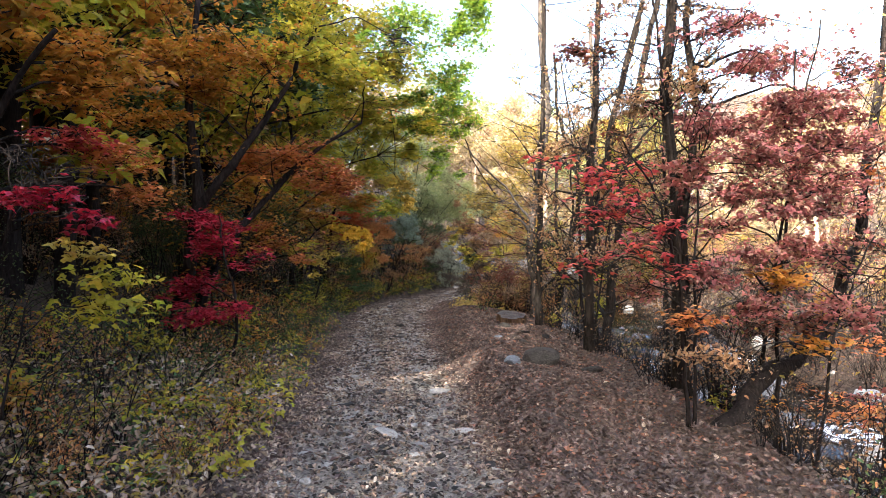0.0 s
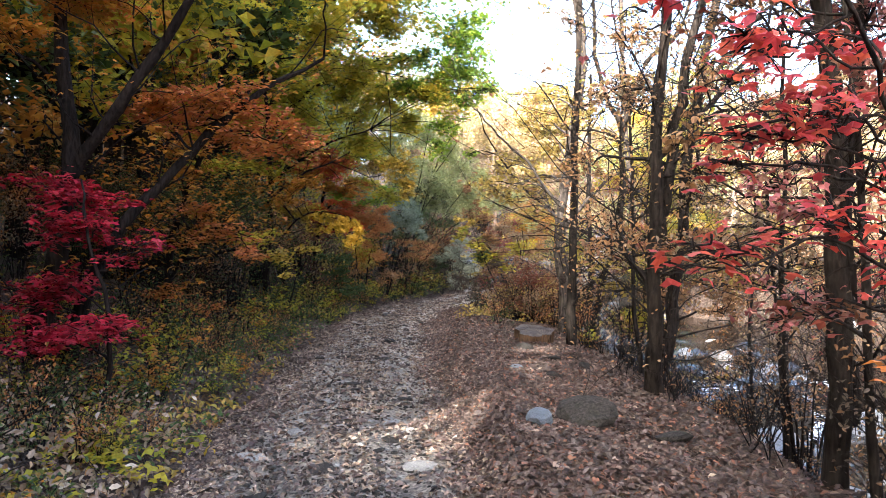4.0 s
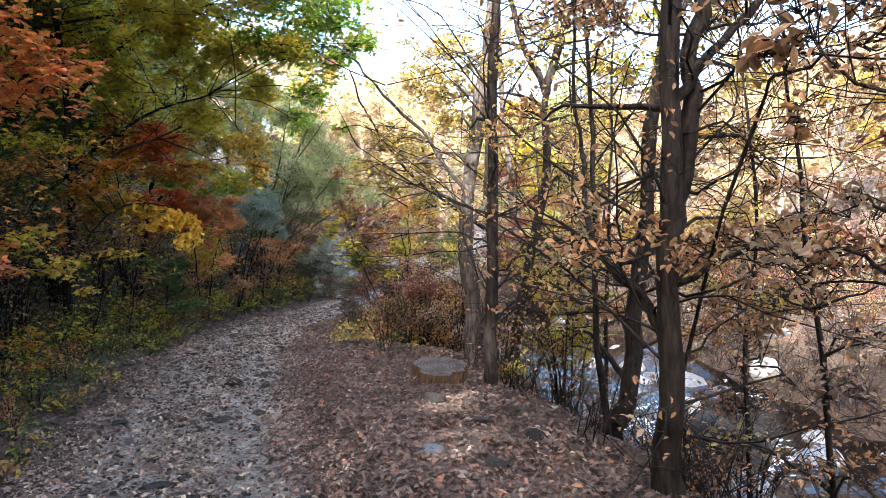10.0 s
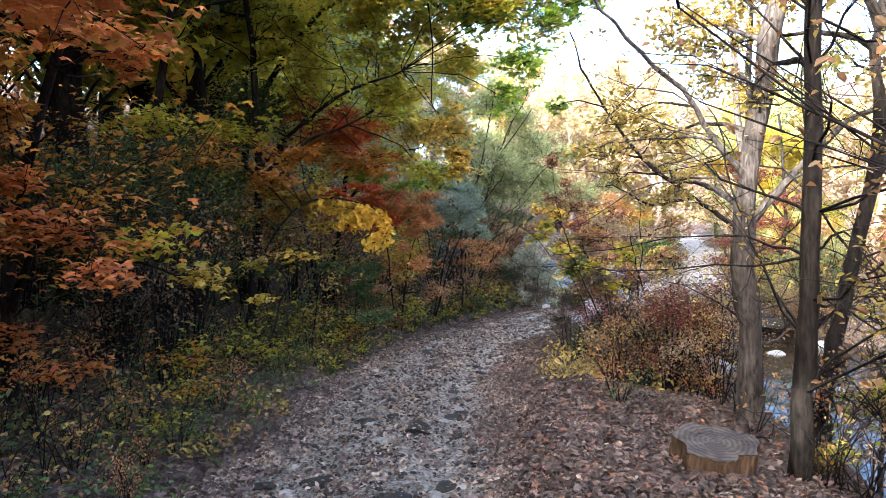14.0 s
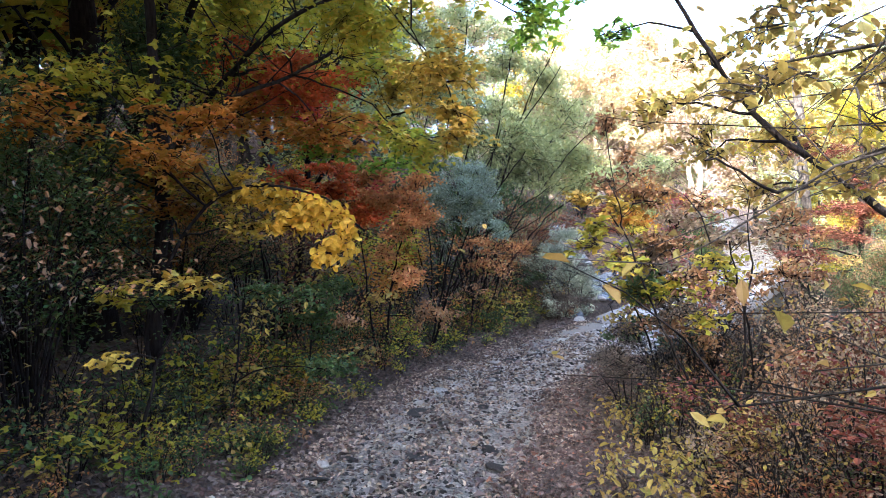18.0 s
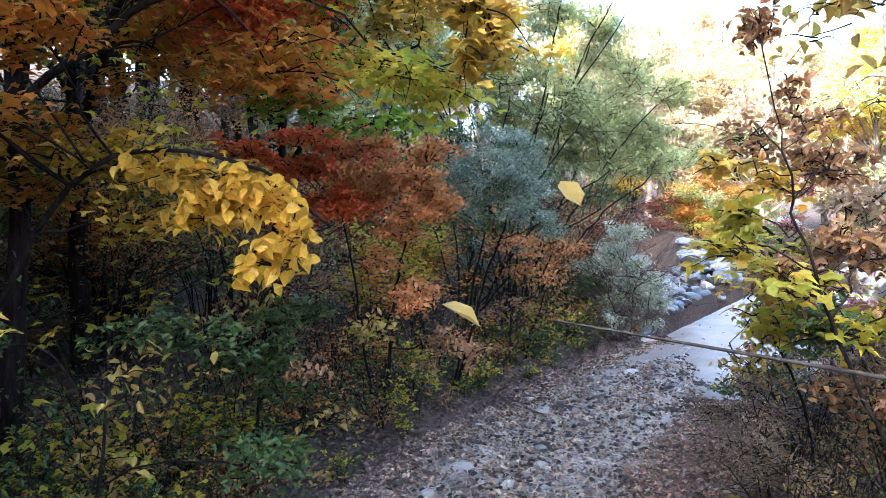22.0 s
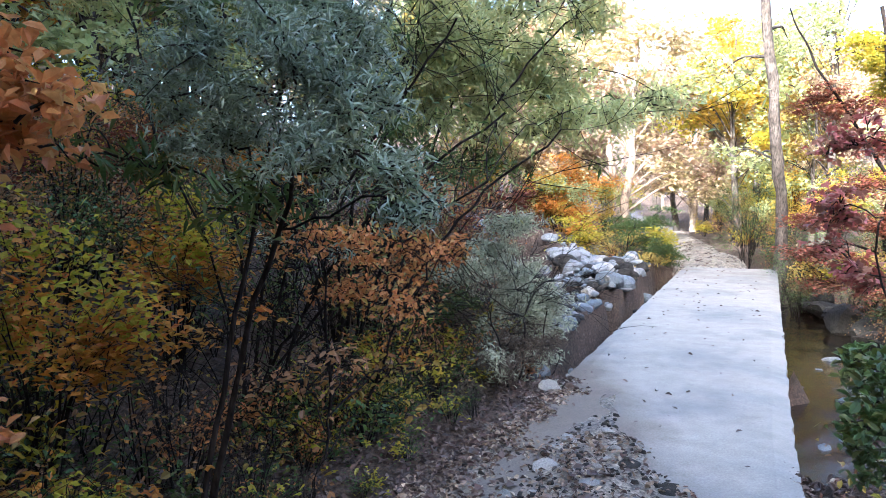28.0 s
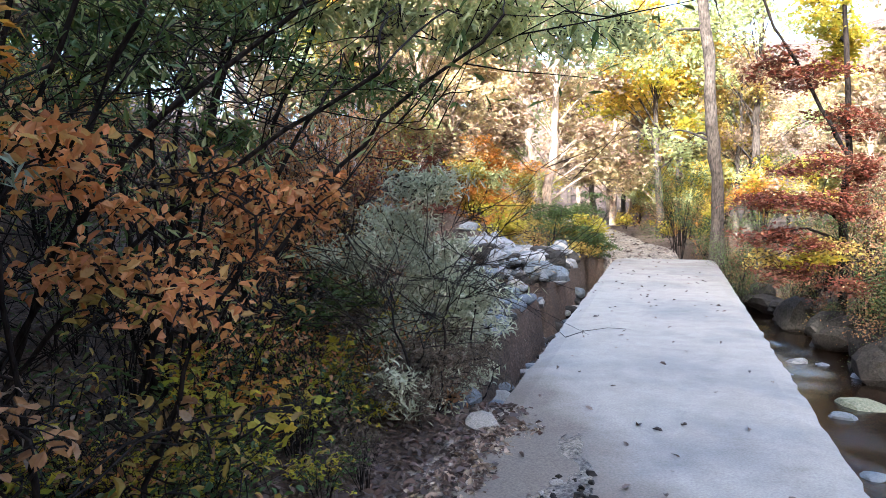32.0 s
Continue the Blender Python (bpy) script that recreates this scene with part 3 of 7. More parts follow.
def grow(kind, label, stems, sprays, bark=None, category="", group="", density=1.0, brush=0, brush_kind="T"):
    """A tree or shrub: stems (foot radius, top radius, points...), and sprays of leaves (x, y, z, half width, half height, kind)
    each borne on a limb of its own from the nearest stem."""
    COUNT[0] += 1
    rng = np.random.RandomState(100 + COUNT[0])
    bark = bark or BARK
    foot = Vector(stems[0][2])
    foot.z = max(-5.0, height(foot.x, foot.y))
    tree = thing(kind, label, category or ("shrub" if "shrub" in kind or "bush" in kind else "tree"), foot, group)
    inv = np.array(foot)
    axes = []
    for n, (r0, r1, *pts) in enumerate(stems):
        pts = [np.array(p, float) for p in pts]
        if n == 0 or pts[0][2] < 0.35:
            pts[0][2] = height(pts[0][0], pts[0][1]) - 0.12
        r0, r1 = 0.72 * r0, 0.72 * r1
        me, line, rad = stem_mesh([p - inv for p in pts], r0, r1, rng, bark, pts[0][2] < 0.5)
        piece("trunk" if n == 0 else "stem", me, tree)
        axes += [(p, r) for p, r in zip(line[2:] + inv, rad[2:])]
    places, radii = np.array([a[0] for a in axes]), np.array([a[1] for a in axes])
    crowns, all_twigs = {}, []
    if brush:
        lines, tips = [], []
        for _ in range(brush):
            i = rng.randint(len(places))
            if places[i][2] < 0.7:
                continue
            a, size = rng.uniform(0, 6.28), rng.uniform(0.5, 1.7) * min(1.0, 25 * stems[0][0])
            way = np.array((math.cos(a), math.sin(a), rng.uniform(-0.1, 0.9))) * size
            arm = bend([places[i], places[i] + way * 0.5 + rng.normal(size=3) * 0.14 + (0, 0, 0.1), places[i] + way + rng.normal(size=3) * 0.25], 8, rng, 0.045)
            lines.append((arm - inv, np.linspace(min(0.013, radii[i] * 0.4), 0.0025, 8)))
            for k in range(7):
                root = arm[2 + k % 6]
                tip = root + way / size * rng.uniform(0.15, 0.5) + rng.normal(size=3) * 0.22
                lines.append((bend([root, (root + tip) / 2 + rng.normal(size=3) * 0.03, tip], 4, rng, 0.01) - inv, np.linspace(0.004, 0.0012, 4)))
                tips += [root + (tip - root) * rng.uniform(0.5, 1.1) + rng.normal(size=3) * 0.06 for _ in range(3 if brush_kind in 'TBMNp' else 5)]
        v, f = tubes(lines, 3)
        piece("branchwork", mesh_from("branchwork", v, f, [bark], True), tree)["kind"] = "stuff"
        mat, shape, size, cover, level = KIND[brush_kind]
        tips = np.array(tips)
        crowns.setdefault(mat, []).append(leaves(rng, tips[~in_gap(tips)] - inv, shape, size * 0.85, level))
    for sx, sy, sz, rx, rz, k in sprays:
        mat, shape, size, cover, level = KIND[k]
        c = np.array((sx, sy, sz))
        low = max(0.1, height(sx, sy))
        c[2] = max(c[2], low + 0.1)
        cost = np.linalg.norm(places - c, axis=1) + 0.9 * np.maximum(0, places[:, 2] - c[2] + 0.1)
        i = int(np.argmin(cost))
        root, r = places[i], min(radii[i] * 0.6, 0.009 + 0.014 * np.linalg.norm(places[i] - c))
        mid = (root * 0.45 + c * 0.55) + (0, 0, 0.1 * np.linalg.norm(c - root))
        limb = bend([root, mid, c], 9, rng, 0.03)
        v0, f0 = tubes([(limb - inv, np.linspace(r, 0.005, 9))], 5)
        piece("limb", mesh_from("limb", v0, f0, [bark], True), tree)
        twigs = fan(rng, root * 0.3 + c * 0.7, c, rx, rz, int(21 + 22 * rx))
        all_twigs += [(t - inv, np.linspace(0.0045 + 0.003 * rx, 0.0015, 6)) for t in twigs]
        want = int(2.1 * cover * density * math.pi * rx * max(rz, 0.35 * rx) / (0.33 * size * size * (0.35 if shape == "lance" else 1)))
        want = int(np.clip(want, 12, 5200))
        pick = rng.randint(0, len(twigs), want)
        step = rng.uniform(1.2, 5, want)
        tw = np.array(twigs)
        lo = step.astype(int).clip(0, 4)
        p = tw[pick, lo] + (tw[pick, lo + 1] - tw[pick, lo]) * (step - lo)[:, None]
        p = p + rng.normal(size=p.shape) * (0.35 * size + 0.08 * rx, 0.35 * size + 0.08 * rx, 0.25 * size + 0.05 * rz)
        p = p[~in_gap(p)]
        if k == "Z":
            for q in p:
                lv, lf = leaves(rng, np.zeros((1, 3)), shape, size, level)
                ob = piece("leaf", mesh_from("leaf", lv, lf, [LEAF[mat]]), tree)
                ob.location = q - inv
            continue
        crowns.setdefault(mat, []).append(leaves(rng, p - inv, shape, size, level))
    if all_twigs:
        v, f = tubes(all_twigs, 3)
        piece("branchwork", mesh_from("branchwork", v, f, [bark], True), tree)["kind"] = "stuff"
    for mat, lots in crowns.items():
        vs, fs, base = [], {}, 0
        for v, f in lots:
            vs.append(v)
            fs.setdefault(f.shape[1], []).append(f + base)
            base += len(v)
        piece("crown", mesh_from("crown", np.concatenate(vs), np.concatenate(fs[4]), [LEAF[mat]]), tree)
    return tree


# ---- bridge: a low concrete slab over the stream ----
def bridge():
    a, b = Vector((3.66, 25.95, 0)), Vector((10.55, 38.2, 0))
    d = (b - a).normalized()
    n = Vector((d.y, -d.x, 0))
    slab = tagged(new("bridge"), "low worn concrete slab bridge without rails over the stream", "bridge")
    slab.location = a
    rng = np.random.RandomState(7)
    length, back = (b - a).length, 2.6
    us, vs = np.linspace(-back, length + 0.2, 120), np.linspace(-1, 1, 15)
    def across(u, v):
        left, right = -1.0 + 0.013 * max(0, u), 1.22 + 0.022 * max(0, u)
        return left + (right - left) * (v + 1) / 2

    verts, faces = [], []
    for u in us:
        for v in vs:
            edge = 0.03 * max(0, (abs(v) - 0.9) / 0.1) ** 2
            chip = rng.normal() * (0.008 if abs(v) > 0.99 else 0)
            p = d * u + n * (across(u, v) + chip)
            verts.append((p.x, p.y, 0.045 + 0.34 * max(0, u) / length + 0.02 * min(0, u) - edge + rng.normal() * 0.0015))
    k = len(vs)
    for i in range(len(us) - 1):
        for j in range(k - 1):
            faces.append((i * k + j, i * k + j + 1, (i + 1) * k + j + 1, (i + 1) * k + j))
    top = len(verts)
    for u in us:
        for v in (-1, 1):
            p = d * u + n * across(u, v)
            verts.append((p.x, p.y, -0.3 + 0.34 * max(0, u) / length))
    for i in range(len(us) - 1):
        t = top + 2 * i
        faces.append((i * k, (i + 1) * k, t + 2, t))
        faces.append((i * k + k - 1, t + 1, t + 3, (i + 1) * k + k - 1))
        faces.append((t, t + 2, t + 3, t + 1))
    me = mesh_from("deck", verts, faces, [CONCRETE], False)
    dirt = np.array([max(0.0, min(0.6, 0.42 - 0.3 * (u + 2.9 * across(u, v) + 0.4), 0.28 + 0.1 * (3.5 - u))) + max(0.0, min(0.3, 0.06 * (u - 8.5))) + max(0.0, min(0.35, 0.3 * (-1.5 - u))) for u in us for v in vs] + [0.0] * (2 * len(us)), np.float32)
    me.attributes.new("dust", "FLOAT", "POINT").data.foreach_set("value", dirt)
    piece("deck", me, slab)
    for u in (0.9, 4.6, 8.4, 12.4):
        bm = bmesh.new()
        bmesh.ops.create_cube(bm, size=1, matrix=Matrix.LocRotScale(d * u + n * (0.11 + 0.017 * u) + Vector((0, 0, -0.8)), Euler((0, 0, math.atan2(d.y, d.x))), Vector((0.45, 1.95, 1.5))))
        bmesh.ops.bevel(bm, geom=bm.edges[:], offset=0.03, segments=2, affect="EDGES")
        me = bpy.data.meshes.new("pier")
        bm.to_mesh(me)
        bm.free()
        me.materials.append(CONCRETE)
        piece("pier", me, slab)


bridge()


# ---- stones ----
def rock_mesh(seed, flat=0.65, detail=2):
    bm = bmesh.new()
    bmesh.ops.create_icosphere(bm, subdivisions=detail, radius=1)
    r = np.random.RandomState(seed)
    cuts = [(Vector(r.normal(size=3)).normalized(), r.uniform(0.5, 0.9)) for _ in range(9)]
    for v in bm.verts:
        for c, h in cuts:
            over = v.co.dot(c) - h
            if over > 0:
                v.co -= c * over * 0.9
        v.co *= 1 + 0.1 * noise.noise(v.co * 1.7 + Vector((seed, 0, 0)))
        v.co.z *= flat
    me = bpy.data.meshes.new("stone")
    bm.to_mesh(me)
    bm.free()
    return me


ROCKS = {m.name: [] for m in (STONE, STONE_PALE, STONE_DARK, STONE_BLUE, STONE_MOSS)}
for mat in (STONE, STONE_PALE, STONE_DARK, STONE_BLUE, STONE_MOSS):
    for n in range(6):
        me = rock_mesh(n * 7 + len(mat.name), 0.5 + 0.07 * n, 2)
        me.materials.append(mat)
        ROCKS[mat.name].append(me)


def rock(name, label, x, y, size, mat, rng, z=None, sink=0.35, group="", squash=1.0):
    ob = new(name, ROCKS[mat.name][rng.randint(6)])
    z = height(x, y) if z is None else z
    ob.location = (x, y, z + size * squash * (0.5 - sink))
    ob.rotation_euler = (rng.normal() * 0.15, rng.normal() * 0.15, rng.uniform(0, 6.28))
    ob.scale = (size * rng.uniform(0.85, 1.2), size * rng.uniform(0.75, 1.1), size * squash)
    return tagged(ob, label, "rock", group)


# ---- trees and shrubs beside the track ----
grow("maple_tree", "tall autumn maple with dark forked trunk and amber leaves",
     stems=[(0.17, 0.05, (-2.95, 10.8, -0.2), (-2.8, 10.9, 1.5), (-2.6, 10.95, 2.6), (-2.8, 11.1, 4.2), (-2.6, 11.4, 6.2)), (0.1, 0.03, (-2.68, 10.9, 2.2), (-2.0, 10.7, 3.1), (-1.3, 10.5, 4.1), (-0.8, 10.4, 5)), (0.12, 0.03, (-2.85, 11.1, -0.1), (-2.3, 11.3, 1.8), (-1.3, 11.6, 3.0), (-0.2, 12, 3.9))],
     sprays=[(-4.17, 10.71, 4.25, 0.97, 0.45, 'A'),
             (-2.81, 10.11, 4.49, 0.85, 0.43, 'A'),
             (-1.78, 10.53, 4.56, 0.9, 0.45, 'A'),
             (-0.88, 10.45, 4.64, 0.75, 0.45, 'L'),
             (-2.59, 11.09, 4.22, 0.87, 0.39, 'A'),
             (-0.08, 11.39, 4.6, 0.75, 0.41, 'L'),
             (-1.32, 11.47, 3.27, 0.75, 0.29, 'O'),
             (-0.7, 11.92, 2.9, 0.69, 0.3, 'O'),
             (-1.98, 11.52, 3.18, 0.58, 0.29, 'O'),
             (-3.23, 10.13, 3.63, 0.64, 0.35, 'A'),
             (-3.98, 9.7, 4.47, 0.67, 0.4, 'A'),
             (0.33, 11.37, 5.18, 0.83, 0.5, 'G')], brush=46, brush_kind='A')

grow("maple_tree", "slender maple with orange and rusty drooping sprays",
     stems=[(0.09, 0.03, (-4.2, 6.6, 0), (-3.9, 6.6, 1.6), (-3.3, 6.4, 2.8), (-2.6, 6.2, 3.7))],
     sprays=[(-2.51, 7.05, 2.73, 0.52, 0.21, 'O'),
             (-2.26, 7.22, 2.37, 0.34, 0.24, 'O'),
             (-2.59, 6.55, 2.88, 0.39, 0.17, 'R'),
             (-2.51, 6.55, 3.23, 0.39, 0.22, 'A'),
             (-2.51, 6.56, 3.62, 0.48, 0.22, 'A'),
             (-2.19, 7.03, 3.49, 0.43, 0.21, 'A')])

grow("maple_sapling", "young maple with bright crimson leaves",
     stems=[(0.035, 0.012, (-3.1, 5.6, 0), (-2.9, 5.5, 1.1), (-2.5, 5.2, 2.1))],
     sprays=[(-2.46, 5.47, 2.48, 0.45, 0.18, 'C'),
             (-2.25, 5.65, 2.2, 0.26, 0.17, 'C'),
             (-2.52, 5.28, 2.58, 0.35, 0.2, 'C'),
             (-2.33, 5.46, 2.36, 0.33, 0.16, 'C'),
             (-2.31, 5.15, 2.26, 0.39, 0.15, 'C'),
             (-2.05, 5.32, 2.11, 0.28, 0.1, 'C')], density=1.6)

grow("leafy_shrub", "roadside shrub with yellow and lime leaves",
     stems=[(0.02, 0.008, (-2.7, 5.3, 0), (-2.6, 5.3, 0.8), (-2.4, 5.2, 1.5))],
     sprays=[(-2.11, 5.7, 1.89, 0.33, 0.11, 'Y'),
             (-1.97, 5.78, 1.7, 0.34, 0.15, 'L'),
             (-2.11, 5.69, 1.45, 0.37, 0.15, 'L')])

grow("maple_sapling", "low maple sapling with deep crimson layered leaves",
     stems=[(0.04, 0.012, (-1.95, 10.1, 0), (-1.9, 10.05, 0.9), (-2.0, 10, 1.7), (-2.1, 10, 2.3))],
     sprays=[(-2.32, 10.36, 2.19, 0.57, 0.23, 'C'),
             (-1.59, 10.01, 1.7, 0.3, 0.27, 'C'),
             (-2.11, 10.35, 1.9, 0.52, 0.21, 'C'),
             (-1.88, 10.02, 1.0, 0.4, 0.14, 'C'),
             (-2.47, 10.36, 0.86, 0.47, 0.31, 'C'),
             (-2.67, 10.58, 1.26, 0.48, 0.27, 'C')])

grow("maple_tree", "leaning maple with flame orange layered sprays",
     stems=[(0.1, 0.03, (-3.1, 15.4, 0), (-2.8, 15.1, 1.9), (-2.3, 14.7, 3.1), (-1.5, 14.3, 4.0)), (0.06, 0.02, (-2.9, 15.2, 1.2), (-2.3, 14.6, 1.8), (-1.7, 14.1, 2.0))],
     sprays=[(-2.27, 13.96, 2.17, 0.44, 0.13, 'O'),
             (-1.87, 13.96, 1.82, 0.53, 0.18, 'O'),
             (-1.39, 13.86, 1.56, 0.35, 0.13, 'O'),
             (-1.18, 14.96, 1.51, 0.26, 0.16, 'Y'),
             (-1.52, 14.76, 1.77, 0.35, 0.18, 'L'),
             (-2.96, 15.13, 0.95, 0.43, 0.13, 'O'),
             (-2.48, 15.13, 0.63, 0.38, 0.13, 'O'),
             (-2.2, 14.09, 3.52, 0.49, 0.22, 'O'),
             (-1.66, 13.99, 3.23, 0.49, 0.2, 'O'),
             (-1.43, 14.19, 3.1, 0.27, 0.14, 'O'),
             (-2.33, 14.08, 3.12, 0.4, 0.22, 'A'),
             (-2.51, 14.37, 2.76, 0.38, 0.19, 'A')], brush=46, brush_kind='A')

grow("maple_tree", "overhanging maple with green, olive and yellow leaves",
     stems=[(0.13, 0.04, (-2.9, 22, 0.2), (-2.9, 22, 2.5), (-3, 22.1, 4.4), (-2.7, 22, 6.5), (-2.4, 21.8, 8.5)), (0.08, 0.025, (-2.9, 22, 3.6), (-2.1, 21, 4.6), (-1.2, 20, 5.2), (0.2, 19, 5.6)), (0.06, 0.02, (-2.9, 22, 2.8), (-2.0, 21, 3.4), (-1, 20, 3.9), (0.1, 19.4, 4.2))],
     sprays=[(-1.65, 20.43, 5.2, 1.04, 0.57, 'L'),
             (-0.45, 19.93, 4.8, 1.0, 0.54, 'L'),
             (0.48, 19.44, 4.93, 0.78, 0.52, 'L'),
             (0.1, 19.92, 3.98, 0.82, 0.54, 'L'),
             (0.75, 19.41, 3.37, 0.52, 0.43, 'Y'),
             (-0.96, 20.91, 3.67, 0.79, 0.54, 'Q'),
             (1.5, 18.95, 4.96, 0.75, 0.41, 'G'),
             (2.3, 18.76, 4.75, 0.49, 0.37, 'G'),
             (1.83, 18.94, 4.22, 0.41, 0.41, 'G'),
             (1.67, 18.93, 3.72, 0.25, 0.33, 'G'),
             (0.83, 18.95, 5.13, 0.75, 0.33, 'G'),
             (2.12, 18.67, 5.36, 0.72, 0.48, 'G'),
             (1.16, 18.96, 5.62, 0.83, 0.41, 'G'),
             (0.13, 19.45, 5.45, 0.87, 0.52, 'L'),
             (2.65, 18.46, 4.98, 0.32, 0.28, 'G'),
             (-1.27, 20.42, 4.64, 0.85, 0.57, 'L'),
             (1.0, 19.44, 4.33, 0.52, 0.52, 'L'),
             (1.01, 19.41, 2.85, 0.35, 0.35, 'Y')], brush=46, brush_kind='L')

grow("maple_tree", "shaded maple with dark green and olive leaves",
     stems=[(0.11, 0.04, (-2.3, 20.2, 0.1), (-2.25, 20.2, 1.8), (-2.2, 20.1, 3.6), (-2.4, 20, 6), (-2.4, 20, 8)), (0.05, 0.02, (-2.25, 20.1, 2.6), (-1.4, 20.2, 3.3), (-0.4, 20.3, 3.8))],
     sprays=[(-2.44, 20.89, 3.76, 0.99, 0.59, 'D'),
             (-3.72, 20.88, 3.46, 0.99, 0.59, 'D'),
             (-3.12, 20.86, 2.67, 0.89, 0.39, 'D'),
             (-2.69, 21.42, 5.07, 0.92, 0.62, 'L'),
             (-1.36, 20.91, 4.26, 0.79, 0.49, 'L'),
             (-0.5, 20.39, 2.94, 0.76, 0.28, 'A'),
             (0.47, 19.9, 2.81, 0.54, 0.27, 'L'),
             (-1.35, 20.89, 3.17, 0.59, 0.39, 'A'),
             (-3.73, 20.41, 5.19, 1.04, 0.57, 'L'),
             (-0.39, 19.44, 5.28, 0.87, 0.52, 'L'),
             (-2.31, 20.43, 5.58, 1.04, 0.57, 'L')], brush=46, brush_kind='L')

grow("yellow_leaf_tree", "low limb of broad golden leaves over the track",
     stems=[(0.035, 0.01, (-2.2, 19.9, 0.1), (-2.1, 19.8, 1.3), (-1.4, 19.75, 2.3), (-0.5, 19.8, 2.3), (0.0, 19.9, 1.95))],
     sprays=[(-0.12, 19.63, 1.91, 0.14, 0.18, 'Z'),
             (-0.33, 19.71, 1.74, 0.21, 0.15, 'Z'),
             (-1.0, 19.88, 2.26, 0.35, 0.16, 'Z'),
             (-0.61, 19.8, 2.03, 0.33, 0.21, 'Z'),
             (-0.45, 19.82, 2.18, 0.29, 0.17, 'Z'),
             (-0.21, 19.63, 2.1, 0.13, 0.11, 'Z'),
             (-1.08, 19.86, 1.99, 0.35, 0.16, 'Y'),
             (-1.69, 20.03, 2.4, 0.45, 0.16, 'Y'),
             (-0.84, 19.89, 2.22, 0.43, 0.2, 'Y'),
             (-1.37, 20.05, 2.32, 0.49, 0.21, 'Y'),
             (-2.01, 20.21, 2.5, 0.51, 0.21, 'A'),
             (-2.17, 20.09, 2.2, 0.5, 0.17, 'A'),
             (-1.7, 18.7, 2.6, 0.55, 0.2, 'A'),
             (-2.4, 18.3, 2.9, 0.6, 0.22, 'A'),
             (-1.4, 19.2, 3.0, 0.55, 0.2, 'A'),
             (-2.2, 19.3, 3.3, 0.65, 0.24, 'L'),
             (-2.8, 17.6, 3.2, 0.65, 0.24, 'L')])

grow("leafy_shrub", "roadside sapling with lime and yellow leaves",
     stems=[(0.025, 0.01, (-1.5, 18.3, 0), (-1.4, 18.2, 0.8), (-1.1, 18.1, 1.4))],
     sprays=[(-1.16, 18.12, 1.59, 0.29, 0.09, 'Y'),
             (-1.66, 18.19, 1.49, 0.26, 0.08, 'L'),
             (-1.46, 17.68, 1.07, 0.2, 0.07, 'Y')])

grow("maple_tree", "maple with scarlet inner leaves and yellow-green outer leaves",
     stems=[(0.08, 0.03, (-1.5, 23.2, 0.1), (-1.4, 23, 2), (-1.1, 22.6, 3.4), (-0.5, 22.2, 4.8)), (0.04, 0.015, (-1.3, 22.9, 2.4), (-0.5, 22.2, 3.2), (0.3, 21.6, 3.4))],
     sprays=[(-1.4, 21.92, 3.62, 0.55, 0.33, 'Q'),
             (-1.01, 21.94, 3.4, 0.39, 0.28, 'R'),
             (-0.2, 21.75, 2.34, 0.21, 0.27, 'R'),
             (-0.55, 21.49, 3.71, 0.51, 0.31, 'L'),
             (0.16, 21.54, 3.6, 0.46, 0.36, 'Y'),
             (-0.2, 21.29, 3.11, 0.55, 0.3, 'L'),
             (-0.61, 20.94, 2.82, 0.38, 0.19, 'G'),
             (0.4, 21.23, 2.99, 0.29, 0.24, 'G'),
             (0.14, 20.99, 2.63, 0.38, 0.12, 'G'),
             (-0.32, 21.41, 3.93, 0.61, 0.2, 'L'),
             (0.5, 21.27, 3.72, 0.29, 0.29, 'Y')])

grow("maple_tree", "tall maple crown of green and olive leaves above the track",
     stems=[(0.12, 0.04, (-3.6, 19, 0.2), (-3.4, 19, 3), (-2.9, 19, 5.5), (-2.0, 18.8, 7.5)), (0.05, 0.02, (-2.9, 19, 5.5), (-1.2, 18.6, 6.8), (0.4, 18.3, 7.4))],
     sprays=[(-0.28, 17.18, 7.1, 1.21, 0.67, 'L'),
             (1.12, 18.06, 7.12, 1.28, 0.85, 'G'),
             (2.37, 18.94, 7.25, 0.9, 0.9, 'G'),
             (0.55, 18.1, 6.12, 1.28, 0.71, 'L'),
             (2.07, 18.95, 6.2, 0.9, 0.75, 'G'),
             (2.67, 18.93, 8.15, 0.75, 0.75, 'G'),
             (-0.77, 16.21, 6.04, 1.01, 0.63, 'L'),
             (-0.02, 18.14, 5.27, 1.14, 0.57, 'L'),
             (1.77, 18.97, 5.01, 0.9, 0.6, 'L'),
             (-1.66, 15.3, 6.62, 1.06, 0.59, 'L'),
             (-2.32, 14.34, 5.53, 0.99, 0.55, 'L'),
             (-0.02, 17.68, 6.14, 0.99, 0.55, 'L'),
             (-0.79, 16.72, 5.51, 0.82, 0.62, 'L'),
             (2.19, 18.52, 5.51, 0.59, 0.71, 'G')], brush=46, brush_kind='L')

